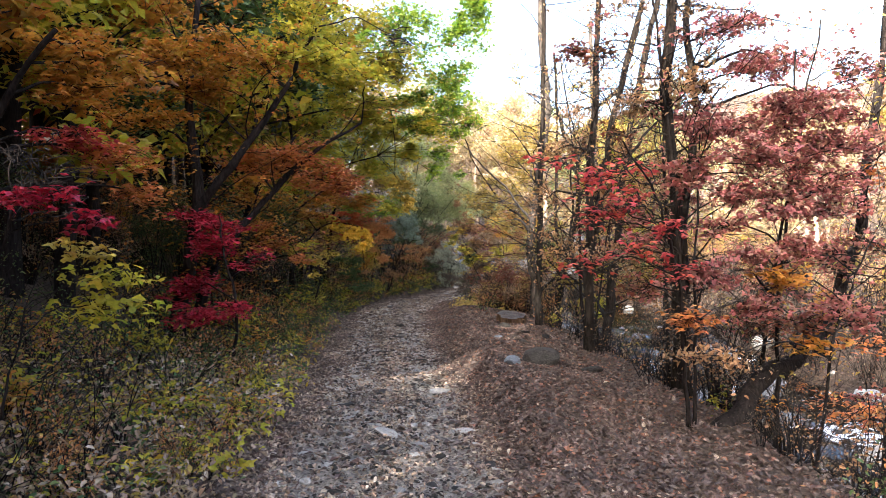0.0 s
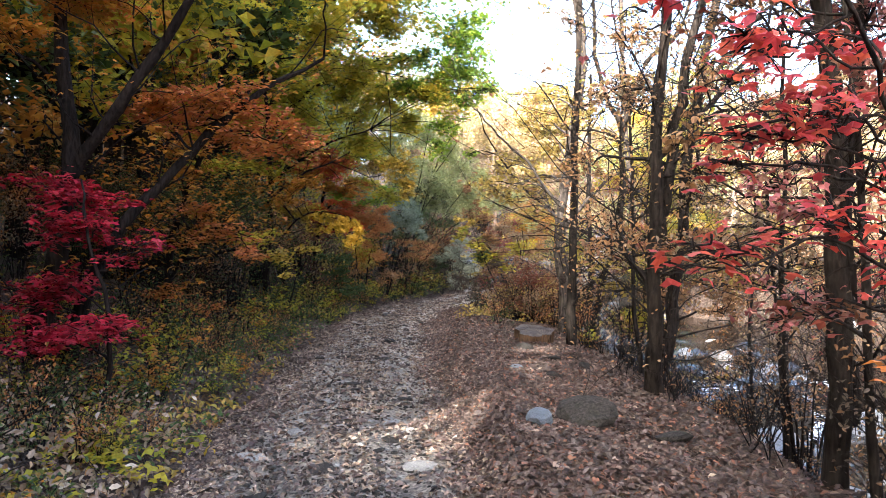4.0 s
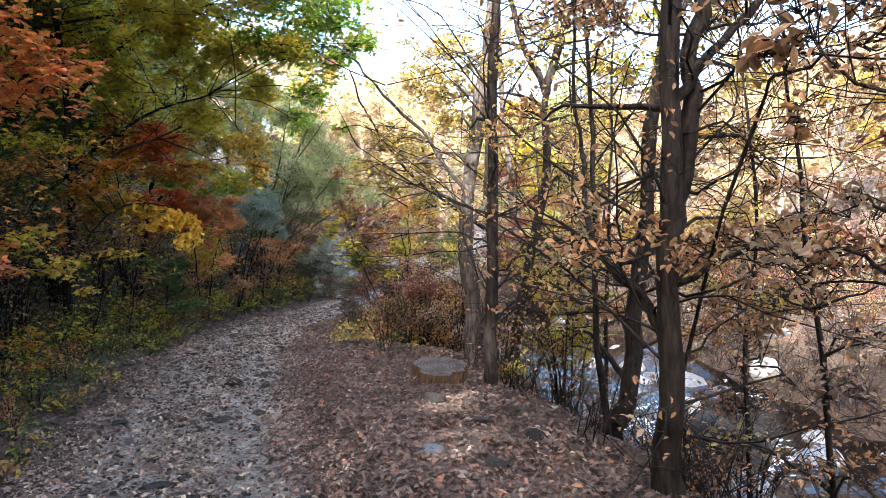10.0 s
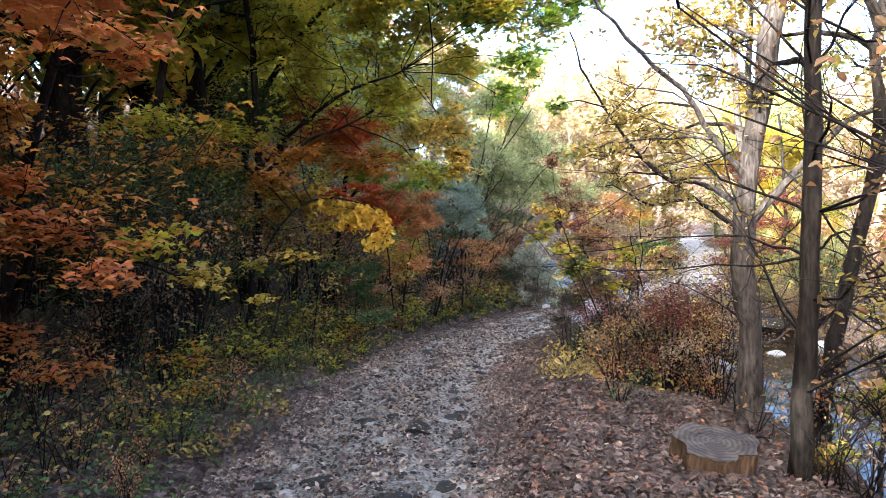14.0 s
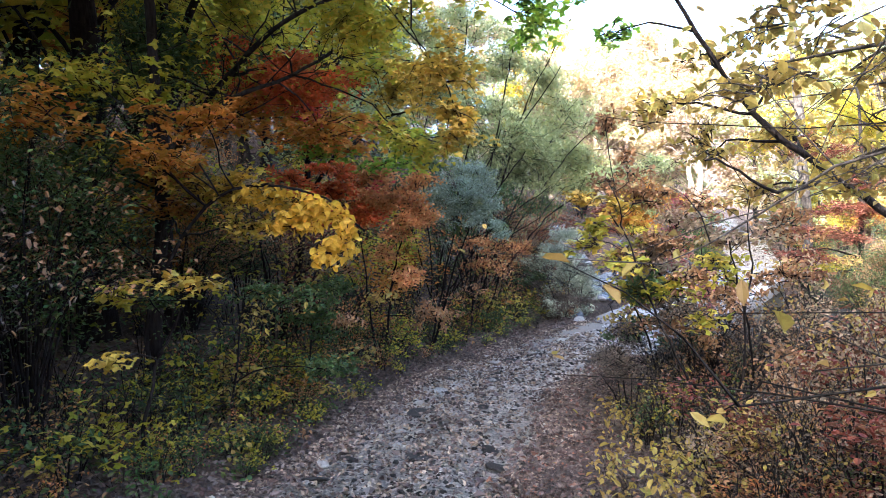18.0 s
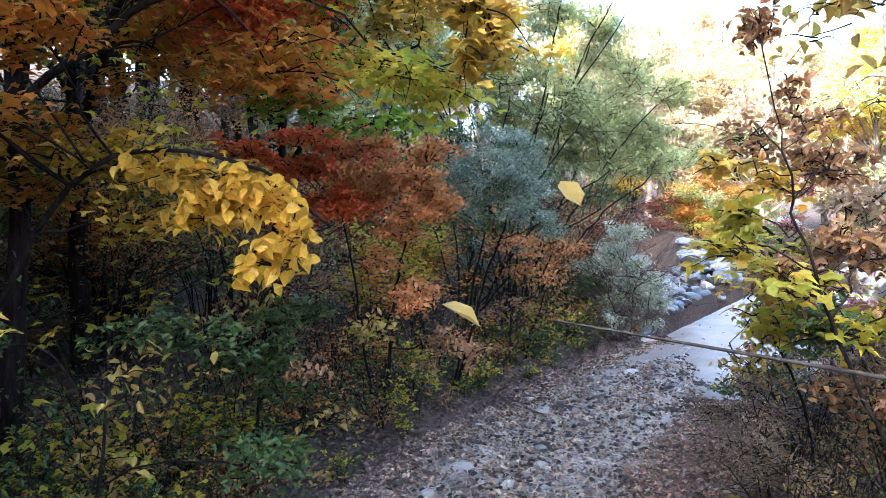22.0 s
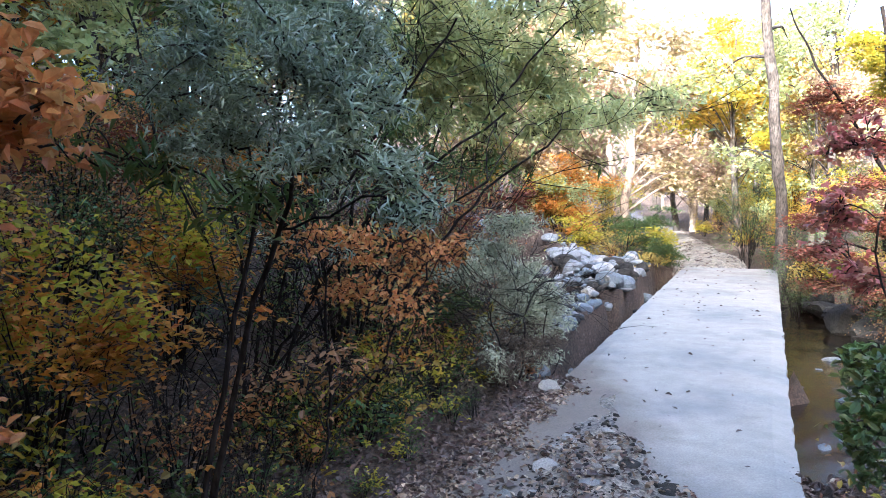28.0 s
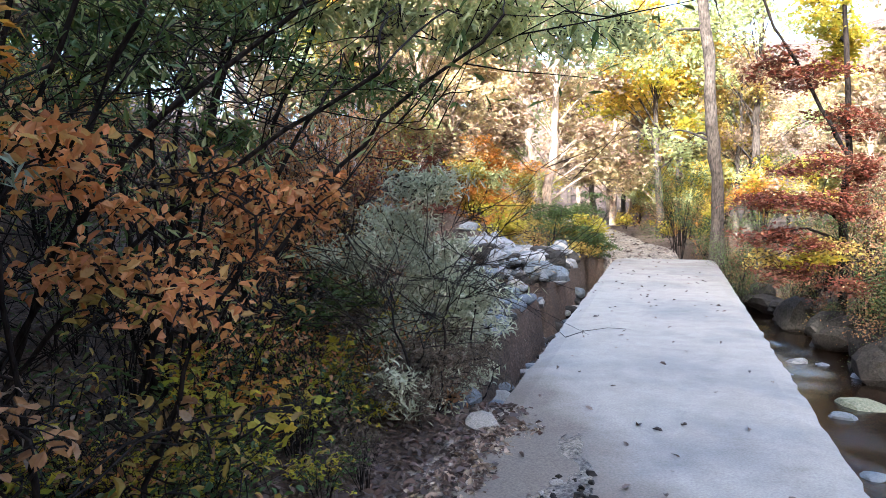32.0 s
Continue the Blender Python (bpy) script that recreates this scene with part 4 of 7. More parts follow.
grow("oak_shrub", "shrub with copper and scarlet curled leaves",
     stems=[(0.03, 0.01, (-0.2, 22.3, 0), (0, 22.1, 1.1), (0.2, 21.7, 2)), (0.025, 0.008, (-0.2, 22.3, 0), (-0.3, 22, 1), (-0.4, 21.8, 2))],
     sprays=[(0.24, 21.51, 2.08, 0.32, 0.18, 'K'),
             (0.25, 21.62, 2.35, 0.3, 0.18, 'K'),
             (-0.14, 21.69, 2.3, 0.31, 0.18, 'K'),
             (-0.43, 21.77, 2.16, 0.38, 0.17, 'Q'),
             (-0.79, 21.85, 2.46, 0.39, 0.16, 'Q'),
             (-1.23, 21.92, 2.31, 0.4, 0.17, 'Q'),
             (-0.77, 22.07, 2.72, 0.41, 0.15, 'Q'),
             (-1.38, 22.02, 2.63, 0.37, 0.14, 'Q'),
             (-0.37, 21.89, 2.52, 0.29, 0.16, 'O'),
             (-0.95, 21.82, 2.04, 0.32, 0.11, 'Q'),
             (0.35, 21.74, 2.58, 0.25, 0.15, 'K'),
             (-0.17, 22.01, 2.7, 0.36, 0.17, 'K'),
             (0.12, 21.59, 1.87, 0.27, 0.09, 'K'),
             (0.0, 21.57, 1.63, 0.18, 0.12, 'K'),
             (0.28, 21.68, 1.38, 0.18, 0.12, 'K'),
             (-0.48, 21.53, 1.43, 0.18, 0.07, 'T'),
             (0.04, 21.57, 2.33, 0.36, 0.31, 'K'),
             (0.35, 21.59, 2.06, 0.26, 0.26, 'K'),
             (-0.27, 21.54, 2.22, 0.26, 0.31, 'Q'),
             (0.32, 21.35, 1.36, 0.25, 0.15, 'K'),
             (-0.23, 20.09, 1.04, 0.21, 0.1, 'T'),
             (-0.01, 20.91, 1.17, 0.26, 0.18, 'B'),
             (-0.56, 20.37, 1.05, 0.25, 0.18, 'D'),
             (0.52, 21.95, 0.85, 0.36, 0.22, 'T')])

# Dark leaf kinds put the shade of the left verge into the colour
for at, kinds, label in (((-1.15, 19.3), "DDB", "low roadside sapling with dark and brown leaves"), ((-0.75, 20.6), "DBD", "low roadside sapling with dark leaves")):
    tip_rng = np.random.RandomState(int(100 * at[1]))
    sx, sy = at
    tufts = [(sx + tip_rng.normal() * 0.4 + 0.15, sy + tip_rng.normal() * 0.3, tip_rng.uniform(0.45, 1.45), tip_rng.uniform(0.2, 0.34), tip_rng.uniform(0.1, 0.18), kinds[n % 3]) for n in range(9)]
    grow("roadside_sapling", label, [(0.02, 0.006, (sx, sy, 0), (sx + 0.05, sy, 0.8), (sx + 0.15, sy - 0.1, 1.5))], tufts, category="shrub", group="roadside saplings", density=0.55)

grow("silver_bush", "dense bush with silvery blue-green narrow leaves",
     stems=[(0.03, 0.01, (0.4, 23.4, 0), (0.7, 23.1, 1.1), (1.0, 22.6, 2)), (0.025, 0.01, (0.4, 23.4, 0), (0.6, 23.4, 1.2), (0.9, 23.2, 2.4))],
     sprays=[(1.01, 22.58, 2.37, 0.33, 0.33, 'S'),
             (1.15, 22.38, 2.07, 0.25, 0.21, 'S'),
             (1.35, 22.19, 1.99, 0.14, 0.12, 'S'),
             (0.7, 22.87, 2.56, 0.28, 0.28, 'S'),
             (0.93, 23.2, 2.85, 0.29, 0.25, 'S'),
             (0.69, 22.85, 2.13, 0.28, 0.24, 'S'),
             (1.17, 22.91, 2.64, 0.28, 0.24, 'S'),
             (1.27, 22.5, 2.25, 0.22, 0.18, 'S'),
             (0.43, 23.04, 2.35, 0.25, 0.16, 'S'),
             (0.35, 23.02, 2.06, 0.25, 0.16, 'E'),
             (0.5, 23.27, 2.87, 0.26, 0.21, 'E'),
             (0.85, 22.75, 1.89, 0.23, 0.12, 'E'),
             (1.44, 22.49, 1.85, 0.15, 0.09, 'S')])

grow("willow_tree", "pale green willow with many arching stems",
     stems=[(0.034, 0.012, (0.88, 27.279999999999998, -0.1), (1.33, 27.16, 1.9), (1.85, 26.89, 3.6), (2.7, 26.8, 5.0)), (0.0323, 0.012, (1.0, 27.459999999999997, -0.1), (1.2, 27.34, 2.13), (1.6, 27.18, 4.24), (1.8, 27, 5.6)), (0.030600000000000002, 0.012, (1.12, 27.34, -0.1), (1.59, 27.05, 0.99), (2.25, 26.76, 1.92), (3.0, 26.2, 2.6)), (0.028900000000000002, 0.012, (0.94, 27.52, -0.1), (0.75, 27.54, 1.82), (0.38, 27.47, 3.45), (0.2, 27.6, 4.8)), (0.027200000000000002, 0.012, (1.06, 27.4, -0.1), (1.52, 27.35, 1.56), (2.28, 27.28, 3.13), (2.9, 27.2, 4.1)), (0.025500000000000002, 0.012, (0.88, 27.279999999999998, -0.1), (1.31, 27.13, 2.05), (1.91, 27.03, 4.0), (2.6, 26.7, 5.4)), (0.0238, 0.012, (1.0, 27.459999999999997, -0.1), (0.97, 27.39, 2.28), (0.82, 27.2, 4.34), (0.9, 27.2, 6.0)), (0.022099999999999998, 0.012, (1.12, 27.34, -0.1), (1.62, 27.11, 1.37), (2.43, 26.78, 2.76), (3.1, 26.4, 3.6)), (0.0204, 0.012, (0.94, 27.52, -0.1), (0.6, 27.59, 1.67), (0.14, 27.79, 3.26), (-0.4, 27.8, 4.4)), (0.0187, 0.012, (1.06, 27.4, -0.1), (1.35, 27.27, 1.75), (1.62, 27.0, 3.3), (2.2, 26.9, 4.6))],
     sprays=[(1.64, 27.59, 3.46, 0.76, 0.61, 'W'),
             (2.47, 27.67, 3.83, 0.76, 0.61, 'W'),
             (1.11, 27.54, 3.08, 0.68, 0.53, 'W'),
             (2.92, 27.27, 3.09, 0.58, 0.51, 'W'),
             (1.26, 27.2, 4.27, 0.8, 0.51, 'W'),
             (1.96, 27.03, 3.78, 0.78, 0.57, 'W'),
             (2.52, 27.04, 3.21, 0.64, 0.57, 'W'),
             (3.02, 27.09, 3.56, 0.64, 0.64, 'W'),
             (3.32, 26.88, 2.82, 0.42, 0.35, 'W'),
             (1.97, 27.19, 2.88, 0.73, 0.58, 'W'),
             (0.96, 27.45, 3.67, 0.67, 0.6, 'W'),
             (2.76, 27.61, 4.33, 0.82, 0.52, 'W'),
             (0.5, 27.75, 4.43, 0.85, 0.54, 'W'),
             (3.52, 27.15, 3.91, 0.35, 0.43, 'W'),
             (4.14, 28.09, 3.01, 0.71, 0.28, 'W'),
             (5.23, 28.88, 3.26, 0.55, 0.33, 'W'),
             (0.6, 27.3, 5.2, 0.85, 0.6, 'W'),
             (1.6, 27.4, 5.2, 0.85, 0.6, 'W'),
             (2.4, 27.5, 4.8, 0.7, 0.5, 'W'),
             (-0.2, 27.4, 4.8, 0.8, 0.6, 'W'),
             (1.0, 27.5, 6.0, 0.8, 0.55, 'W'),
             (0.0, 27.5, 5.9, 0.8, 0.55, 'W'),
             (-0.9, 27.2, 4.1, 0.75, 0.55, 'W'),
             (-0.8, 27.3, 5.3, 0.75, 0.55, 'W'),
             (-0.3, 27.3, 3.4, 0.7, 0.5, 'W')], brush=60, brush_kind='W')

# Mostly kind E in place of W: this willow's shade is in its leaf colour
grow("willow_tree", "willow with dark leaning stems, its shade put into dark leaves",
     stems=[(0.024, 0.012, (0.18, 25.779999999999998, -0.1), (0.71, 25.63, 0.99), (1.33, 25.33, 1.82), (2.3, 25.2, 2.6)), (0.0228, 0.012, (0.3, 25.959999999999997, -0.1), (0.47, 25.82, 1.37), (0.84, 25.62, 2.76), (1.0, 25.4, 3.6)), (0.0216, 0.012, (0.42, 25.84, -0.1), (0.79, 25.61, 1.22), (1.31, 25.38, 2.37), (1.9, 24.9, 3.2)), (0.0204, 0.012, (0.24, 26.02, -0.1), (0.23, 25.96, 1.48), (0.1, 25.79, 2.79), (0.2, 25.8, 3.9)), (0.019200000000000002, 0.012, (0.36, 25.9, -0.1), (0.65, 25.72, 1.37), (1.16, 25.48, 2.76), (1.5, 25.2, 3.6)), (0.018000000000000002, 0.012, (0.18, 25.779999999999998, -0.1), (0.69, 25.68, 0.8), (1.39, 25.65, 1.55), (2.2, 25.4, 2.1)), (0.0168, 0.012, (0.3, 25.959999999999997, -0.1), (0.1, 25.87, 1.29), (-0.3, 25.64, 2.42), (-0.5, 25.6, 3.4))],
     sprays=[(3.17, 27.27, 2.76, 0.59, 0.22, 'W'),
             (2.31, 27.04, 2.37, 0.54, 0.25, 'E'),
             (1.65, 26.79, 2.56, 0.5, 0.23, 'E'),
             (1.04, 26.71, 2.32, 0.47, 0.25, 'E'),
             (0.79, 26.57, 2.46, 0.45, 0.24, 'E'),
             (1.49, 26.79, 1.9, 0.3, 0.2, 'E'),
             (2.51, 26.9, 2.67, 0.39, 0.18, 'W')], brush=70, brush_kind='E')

grow("oak_shrub", "shrub with copper-brown leaves beside the bridge",
     stems=[(0.02, 0.008, (1.2, 25.3, 0), (1.4, 25.2, 0.8), (1.7, 25.1, 1.5)), (0.02, 0.008, (1.0, 25, 0), (1, 24.8, 0.9), (1, 24.6, 1.5))],
     sprays=[(1.71, 25.39, 1.57, 0.36, 0.13, 'K'),
             (1.39, 25.25, 1.67, 0.28, 0.13, 'B'),
             (1.95, 25.45, 1.53, 0.17, 0.14, 'K'),
             (0.88, 24.95, 2.08, 0.17, 0.09, 'A'),
             (1.12, 24.99, 1.73, 0.26, 0.09, 'A'),
             (1.25, 25.04, 1.2, 0.27, 0.18, 'B'),
             (0.94, 24.78, 0.88, 0.25, 0.14, 'U'),
             (0.56, 24.76, 1.25, 0.21, 0.16, 'A'),
             (0.68, 24.86, 1.68, 0.22, 0.11, 'S'),
             (1.12, 24.27, 1.62, 0.12, 0.07, 'S'),
             (0.27, 24.6, 1.08, 0.23, 0.13, 'A'),
             (1.71, 25.37, 1.14, 0.2, 0.13, 'B'),
             (0.47, 25.52, 2.32, 0.24, 0.12, 'A'),
             (0.48, 25.29, 1.83, 0.23, 0.1, 'O'),
             (0.94, 25.49, 1.65, 0.25, 0.08, 'O'),
             (0.67, 25.34, 1.52, 0.21, 0.08, 'A'),
             (0.65, 25.68, 2.14, 0.2, 0.09, 'A'),
             (0.75, 24.97, 0.68, 0.21, 0.07, 'A'),
             (1.11, 25.31, 0.77, 0.13, 0.11, 'U'),
             (0.99, 24.53, 1.62, 0.45, 0.34, 'K'),
             (1.38, 25.05, 1.28, 0.47, 0.39, 'K'),
             (0.85, 24.28, 0.9, 0.51, 0.29, 'T'),
             (1.54, 25.03, 0.65, 0.39, 0.28, 'B'),
             (1.72, 25.59, 1.57, 0.41, 0.33, 'K')], density=0.24)

grow("leafy_shrub", "low green and yellow roadside bush",
     stems=[(0.015, 0.006, (0.9, 24.3, 0), (1, 24.4, 0.5), (1.1, 24.5, 0.8))],
     sprays=[(1.81, 25.43, 0.68, 0.15, 0.1, 'L'),
             (1.26, 25.1, 0.41, 0.25, 0.11, 'D'),
             (0.87, 24.87, 0.54, 0.17, 0.1, 'D'),
             (1.45, 25.29, 0.7, 0.19, 0.13, 'T'),
             (0.43, 24.75, 0.53, 0.16, 0.09, 'K')], density=0.35)

grow("grey_willow_shrub", "rounded grey-green willow shrub at the water",
     stems=[(0.02, 0.006, (3.0, 28.6, -0.7), (3.1, 28.5, 0), (3.2, 28.5, 0.9)), (0.02, 0.006, (2.9, 28.5, -0.7), (2.8, 28.4, 0.2), (2.7, 28.4, 0.9)), (0.02, 0.006, (3, 28.4, -0.7), (3.3, 28, -0.1), (3.5, 27.8, 0.3))],
     sprays=[(2.97, 27.99, 0.96, 0.44, 0.33, 'V'),
             (2.79, 28.24, 1.27, 0.34, 0.26, 'V'),
             (3.13, 27.94, 0.57, 0.33, 0.33, 'V'),
             (2.66, 27.82, 0.55, 0.38, 0.32, 'V'),
             (2.22, 27.7, 0.79, 0.31, 0.31, 'D'),
             (2.09, 27.4, 0.44, 0.3, 0.25, 'L'),
             (2.57, 27.0, 0.26, 0.33, 0.33, 'U'),
             (2.19, 26.66, 0.14, 0.27, 0.27, 'U'),
             (2.66, 27.96, 1.17, 0.61, 0.45, 'V'),
             (3.17, 27.98, 0.86, 0.45, 0.45, 'V'),
             (2.33, 27.6, 0.6, 0.49, 0.39, 'U'),
             (2.84, 27.73, 0.38, 0.4, 0.3, 'U'),
             (2.89, 28.2, 1.66, 0.46, 0.31, 'V'),
             (3.45, 28.55, 0.5, 0.34, 0.3, 'V'),
             (3.55, 28.95, 0.85, 0.32, 0.28, 'V'),
             (3.3, 28.3, 0.15, 0.3, 0.28, 'V'),
             (3.5, 28.5, -0.1, 0.3, 0.24, 'U'),
             (2.75, 27.2, 0.45, 0.35, 0.3, 'U'),
             (2.9, 27.4, 0.2, 0.3, 0.25, 'V'),
             (2.5, 26.9, 0.4, 0.3, 0.25, 'U')])

grow("dry_shrub", "grey leafless twiggy shrub beside the bridge edge",
     stems=[(0.02, 0.006, (2.9, 27.3, 0), (2.92, 27.3, 0.5), (2.95, 27.3, 1.0)), (0.02, 0.006, (2.7, 27.0, 0), (2.6, 27.0, 0.5), (2.5, 27.05, 1.0)), (0.02, 0.006, (3.2, 27.8, -0.2), (3.25, 27.8, 0.4), (3.3, 27.85, 0.95))],
     sprays=[(2.8, 27.2, 0.5, 0.36, 0.3, 'U'), (3.1, 27.6, 0.4, 0.36, 0.3, 'U'), (2.55, 26.95, 0.35, 0.3, 0.25, 'V'), (3.0, 27.45, 0.15, 0.3, 0.2, 'T')], brush=90, brush_kind='U')

# Added tree: its high crown, above the view, blocks skylight over the verge
grow("maple_tree", "tall maple added to shade the left verge, dense olive and rust crown",
     stems=[(0.16, 0.08, (-5.2, 22.6, -0.1), (-5.1, 22.5, 2.5), (-4.9, 22.4, 5), (-4.7, 22.3, 8)), (0.07, 0.03, (-5.0, 22.4, 4.2), (-4.0, 22.0, 5.6), (-2.9, 21.6, 6.6)), (0.06, 0.03, (-5.0, 22.4, 4.6), (-6.0, 23.0, 5.8), (-7.0, 23.6, 6.6))],
     sprays=[(-4.6, 22.3, 7.2, 1.4, 0.4, 'L'),
             (-3.2, 21.6, 6.8, 1.3, 0.35, 'N'),
             (-2.6, 23.2, 6.9, 1.3, 0.35, 'L'),
             (-4.0, 20.3, 7.0, 1.3, 0.35, 'L'),
             (-5.8, 20.8, 7.2, 1.4, 0.4, 'N'),
             (-6.6, 22.8, 6.7, 1.4, 0.4, 'L'),
             (-5.2, 24.2, 7.0, 1.4, 0.4, 'L'),
             (-3.6, 24.8, 6.8, 1.3, 0.35, 'N'),
             (-6.8, 24.8, 7.3, 1.3, 0.4, 'L')], density=1.2, bark=BARK)

grow("maple_sapling", "thin-stemmed maple with scarlet and rose leaves",
     stems=[(0.03, 0.01, (3.0, 6.6, -0.1), (2.9, 6.5, 1.2), (2.6, 6.2, 2.2), (2.1, 5.9, 2.8)), (0.025, 0.01, (3.1, 6.7, -0.1), (3.1, 6.7, 1.5), (3.2, 6.8, 3.0))],
     sprays=[(1.42, 5.73, 2.59, 0.2, 0.08, 'R'),
             (1.78, 5.89, 2.45, 0.24, 0.14, 'R'),
             (2.2, 6.04, 2.26, 0.29, 0.15, 'R'),
             (2.58, 6.1, 2.05, 0.26, 0.15, 'R'),
             (1.88, 6.07, 2.19, 0.22, 0.11, 'R'),
             (2.11, 6.35, 2.55, 0.21, 0.13, 'R'),
             (2.34, 6.33, 2.34, 0.21, 0.14, 'R'),
             (2.02, 6.45, 2.12, 0.17, 0.09, 'R'),
             (2.47, 6.43, 2.67, 0.17, 0.12, 'R'),
             (2.3, 6.2, 1.85, 0.3, 0.13, 'R'),
             (2.7, 6.3, 1.72, 0.3, 0.14, 'R'),
             (1.9, 6.1, 1.74, 0.27, 0.1, 'R'),
             (2.45, 6.5, 1.5, 0.26, 0.1, 'N')], density=0.42)

grow("maple_sapling", "thicket maple with plum and rust leaves over the stream bank",
     stems=[(0.035, 0.012, (4.2, 7.1, -0.4), (4.2, 7.1, 1.2), (4.4, 7.2, 2.6), (4.5, 7.3, 4)), (0.03, 0.01, (4.3, 6.6, -0.5), (4.5, 6.6, 1), (4.9, 6.6, 2))],
     sprays=[(3.07, 6.34, 1.63, 0.32, 0.16, 'M'),
             (3.7, 6.69, 2.81, 0.47, 0.34, 'M'),
             (3.04, 6.96, 2.62, 0.31, 0.27, 'M'),
             (4.27, 6.83, 2.72, 0.35, 0.35, 'M'),
             (3.36, 7.13, 3.11, 0.37, 0.27, 'M'),
             (4.03, 6.44, 1.88, 0.29, 0.25, 'M'),
             (4.09, 6.85, 3.29, 0.4, 0.27, 'M'),
             (3.54, 6.49, 1.79, 0.37, 0.16, 'M'),
             (3.96, 6.65, 2.26, 0.34, 0.26, 'M'),
             (2.85, 6.16, 1.22, 0.34, 0.11, 'O'),
             (3.74, 6.27, 1.6, 0.32, 0.16, 'A'),
             (3.61, 6.9, 2.4, 0.31, 0.22, 'M'),
             (2.9, 5.95, 0.92, 0.33, 0.15, 'T'),
             (4.65, 7.0, 2.95, 0.45, 0.2, 'M'),
             (4.95, 7.2, 2.6, 0.42, 0.16, 'M'),
             (5.3, 7.4, 3.05, 0.5, 0.2, 'M'),
             (4.5, 6.8, 3.25, 0.42, 0.2, 'M'),
             (3.9, 7.0, 3.05, 0.42, 0.2, 'M'),
             (4.8, 7.1, 2.3, 0.42, 0.14, 'M'),
             (4.4, 6.7, 2.48, 0.4, 0.14, 'M'),
             (3.4, 6.9, 2.1, 0.36, 0.14, 'M'),
             (3.6, 6.4, 1.32, 0.38, 0.12, 'M'),
             (4.0, 6.5, 1.15, 0.38, 0.12, 'N'),
             (4.4, 6.6, 1.32, 0.4, 0.12, 'M'),
             (4.85, 6.8, 1.15, 0.4, 0.12, 'M'),
             (4.25, 6.5, 0.95, 0.32, 0.1, 'A')])

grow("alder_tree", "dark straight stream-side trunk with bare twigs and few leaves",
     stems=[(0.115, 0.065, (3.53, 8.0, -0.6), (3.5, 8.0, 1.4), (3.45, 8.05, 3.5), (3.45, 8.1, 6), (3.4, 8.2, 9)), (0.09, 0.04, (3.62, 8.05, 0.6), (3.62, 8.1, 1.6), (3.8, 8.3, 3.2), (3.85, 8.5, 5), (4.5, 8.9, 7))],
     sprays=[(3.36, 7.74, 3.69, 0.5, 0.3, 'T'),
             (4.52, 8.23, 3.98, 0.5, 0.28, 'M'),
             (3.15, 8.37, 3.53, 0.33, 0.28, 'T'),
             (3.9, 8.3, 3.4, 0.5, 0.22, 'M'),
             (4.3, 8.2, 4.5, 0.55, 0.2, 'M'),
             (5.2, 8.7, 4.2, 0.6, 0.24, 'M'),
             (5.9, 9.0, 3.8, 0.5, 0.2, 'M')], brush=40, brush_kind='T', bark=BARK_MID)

grow("leaning_trunk", "dark trunk leaning out over the stream",
     stems=[(0.14, 0.07, (3.3, 6.6, -0.3), (3.8, 6.84, 0.46), (4.4, 7.19, 0.67), (5.01, 7.54, 0.95), (5.46, 7.81, 1.73), (6.28, 8.46, 3.7), (7.38, 9.41, 6.88))],
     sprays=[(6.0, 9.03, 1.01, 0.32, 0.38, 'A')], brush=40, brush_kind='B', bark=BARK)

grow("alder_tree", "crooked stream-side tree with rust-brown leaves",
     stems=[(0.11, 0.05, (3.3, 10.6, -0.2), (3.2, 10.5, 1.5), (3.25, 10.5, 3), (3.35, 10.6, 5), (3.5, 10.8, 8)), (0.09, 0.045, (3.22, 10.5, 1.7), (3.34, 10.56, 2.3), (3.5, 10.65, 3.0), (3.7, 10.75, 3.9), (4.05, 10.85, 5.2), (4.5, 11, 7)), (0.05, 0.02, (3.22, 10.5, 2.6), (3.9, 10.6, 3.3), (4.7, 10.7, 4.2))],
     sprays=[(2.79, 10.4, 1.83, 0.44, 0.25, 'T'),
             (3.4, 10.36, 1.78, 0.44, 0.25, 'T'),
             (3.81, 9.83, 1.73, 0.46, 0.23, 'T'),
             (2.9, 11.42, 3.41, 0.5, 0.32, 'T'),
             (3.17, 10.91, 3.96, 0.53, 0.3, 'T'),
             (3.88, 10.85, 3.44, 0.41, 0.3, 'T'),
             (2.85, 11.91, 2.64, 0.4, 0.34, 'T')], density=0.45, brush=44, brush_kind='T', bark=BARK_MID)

grow("alder_tree", "slim dark trunk with sparse olive-brown leaves",
     stems=[(0.1, 0.05, (3.3, 14.05, -0.2), (3.25, 13.9, 1.2), (3.3, 13.95, 3), (3.35, 14, 5.5), (3.3, 14.2, 9))],
     sprays=[(3.76, 14.95, 3.79, 0.41, 0.26, 'B'),
             (3.48, 15.43, 3.06, 0.33, 0.22, 'B')], brush=40, brush_kind='B', bark=BARK_MID)

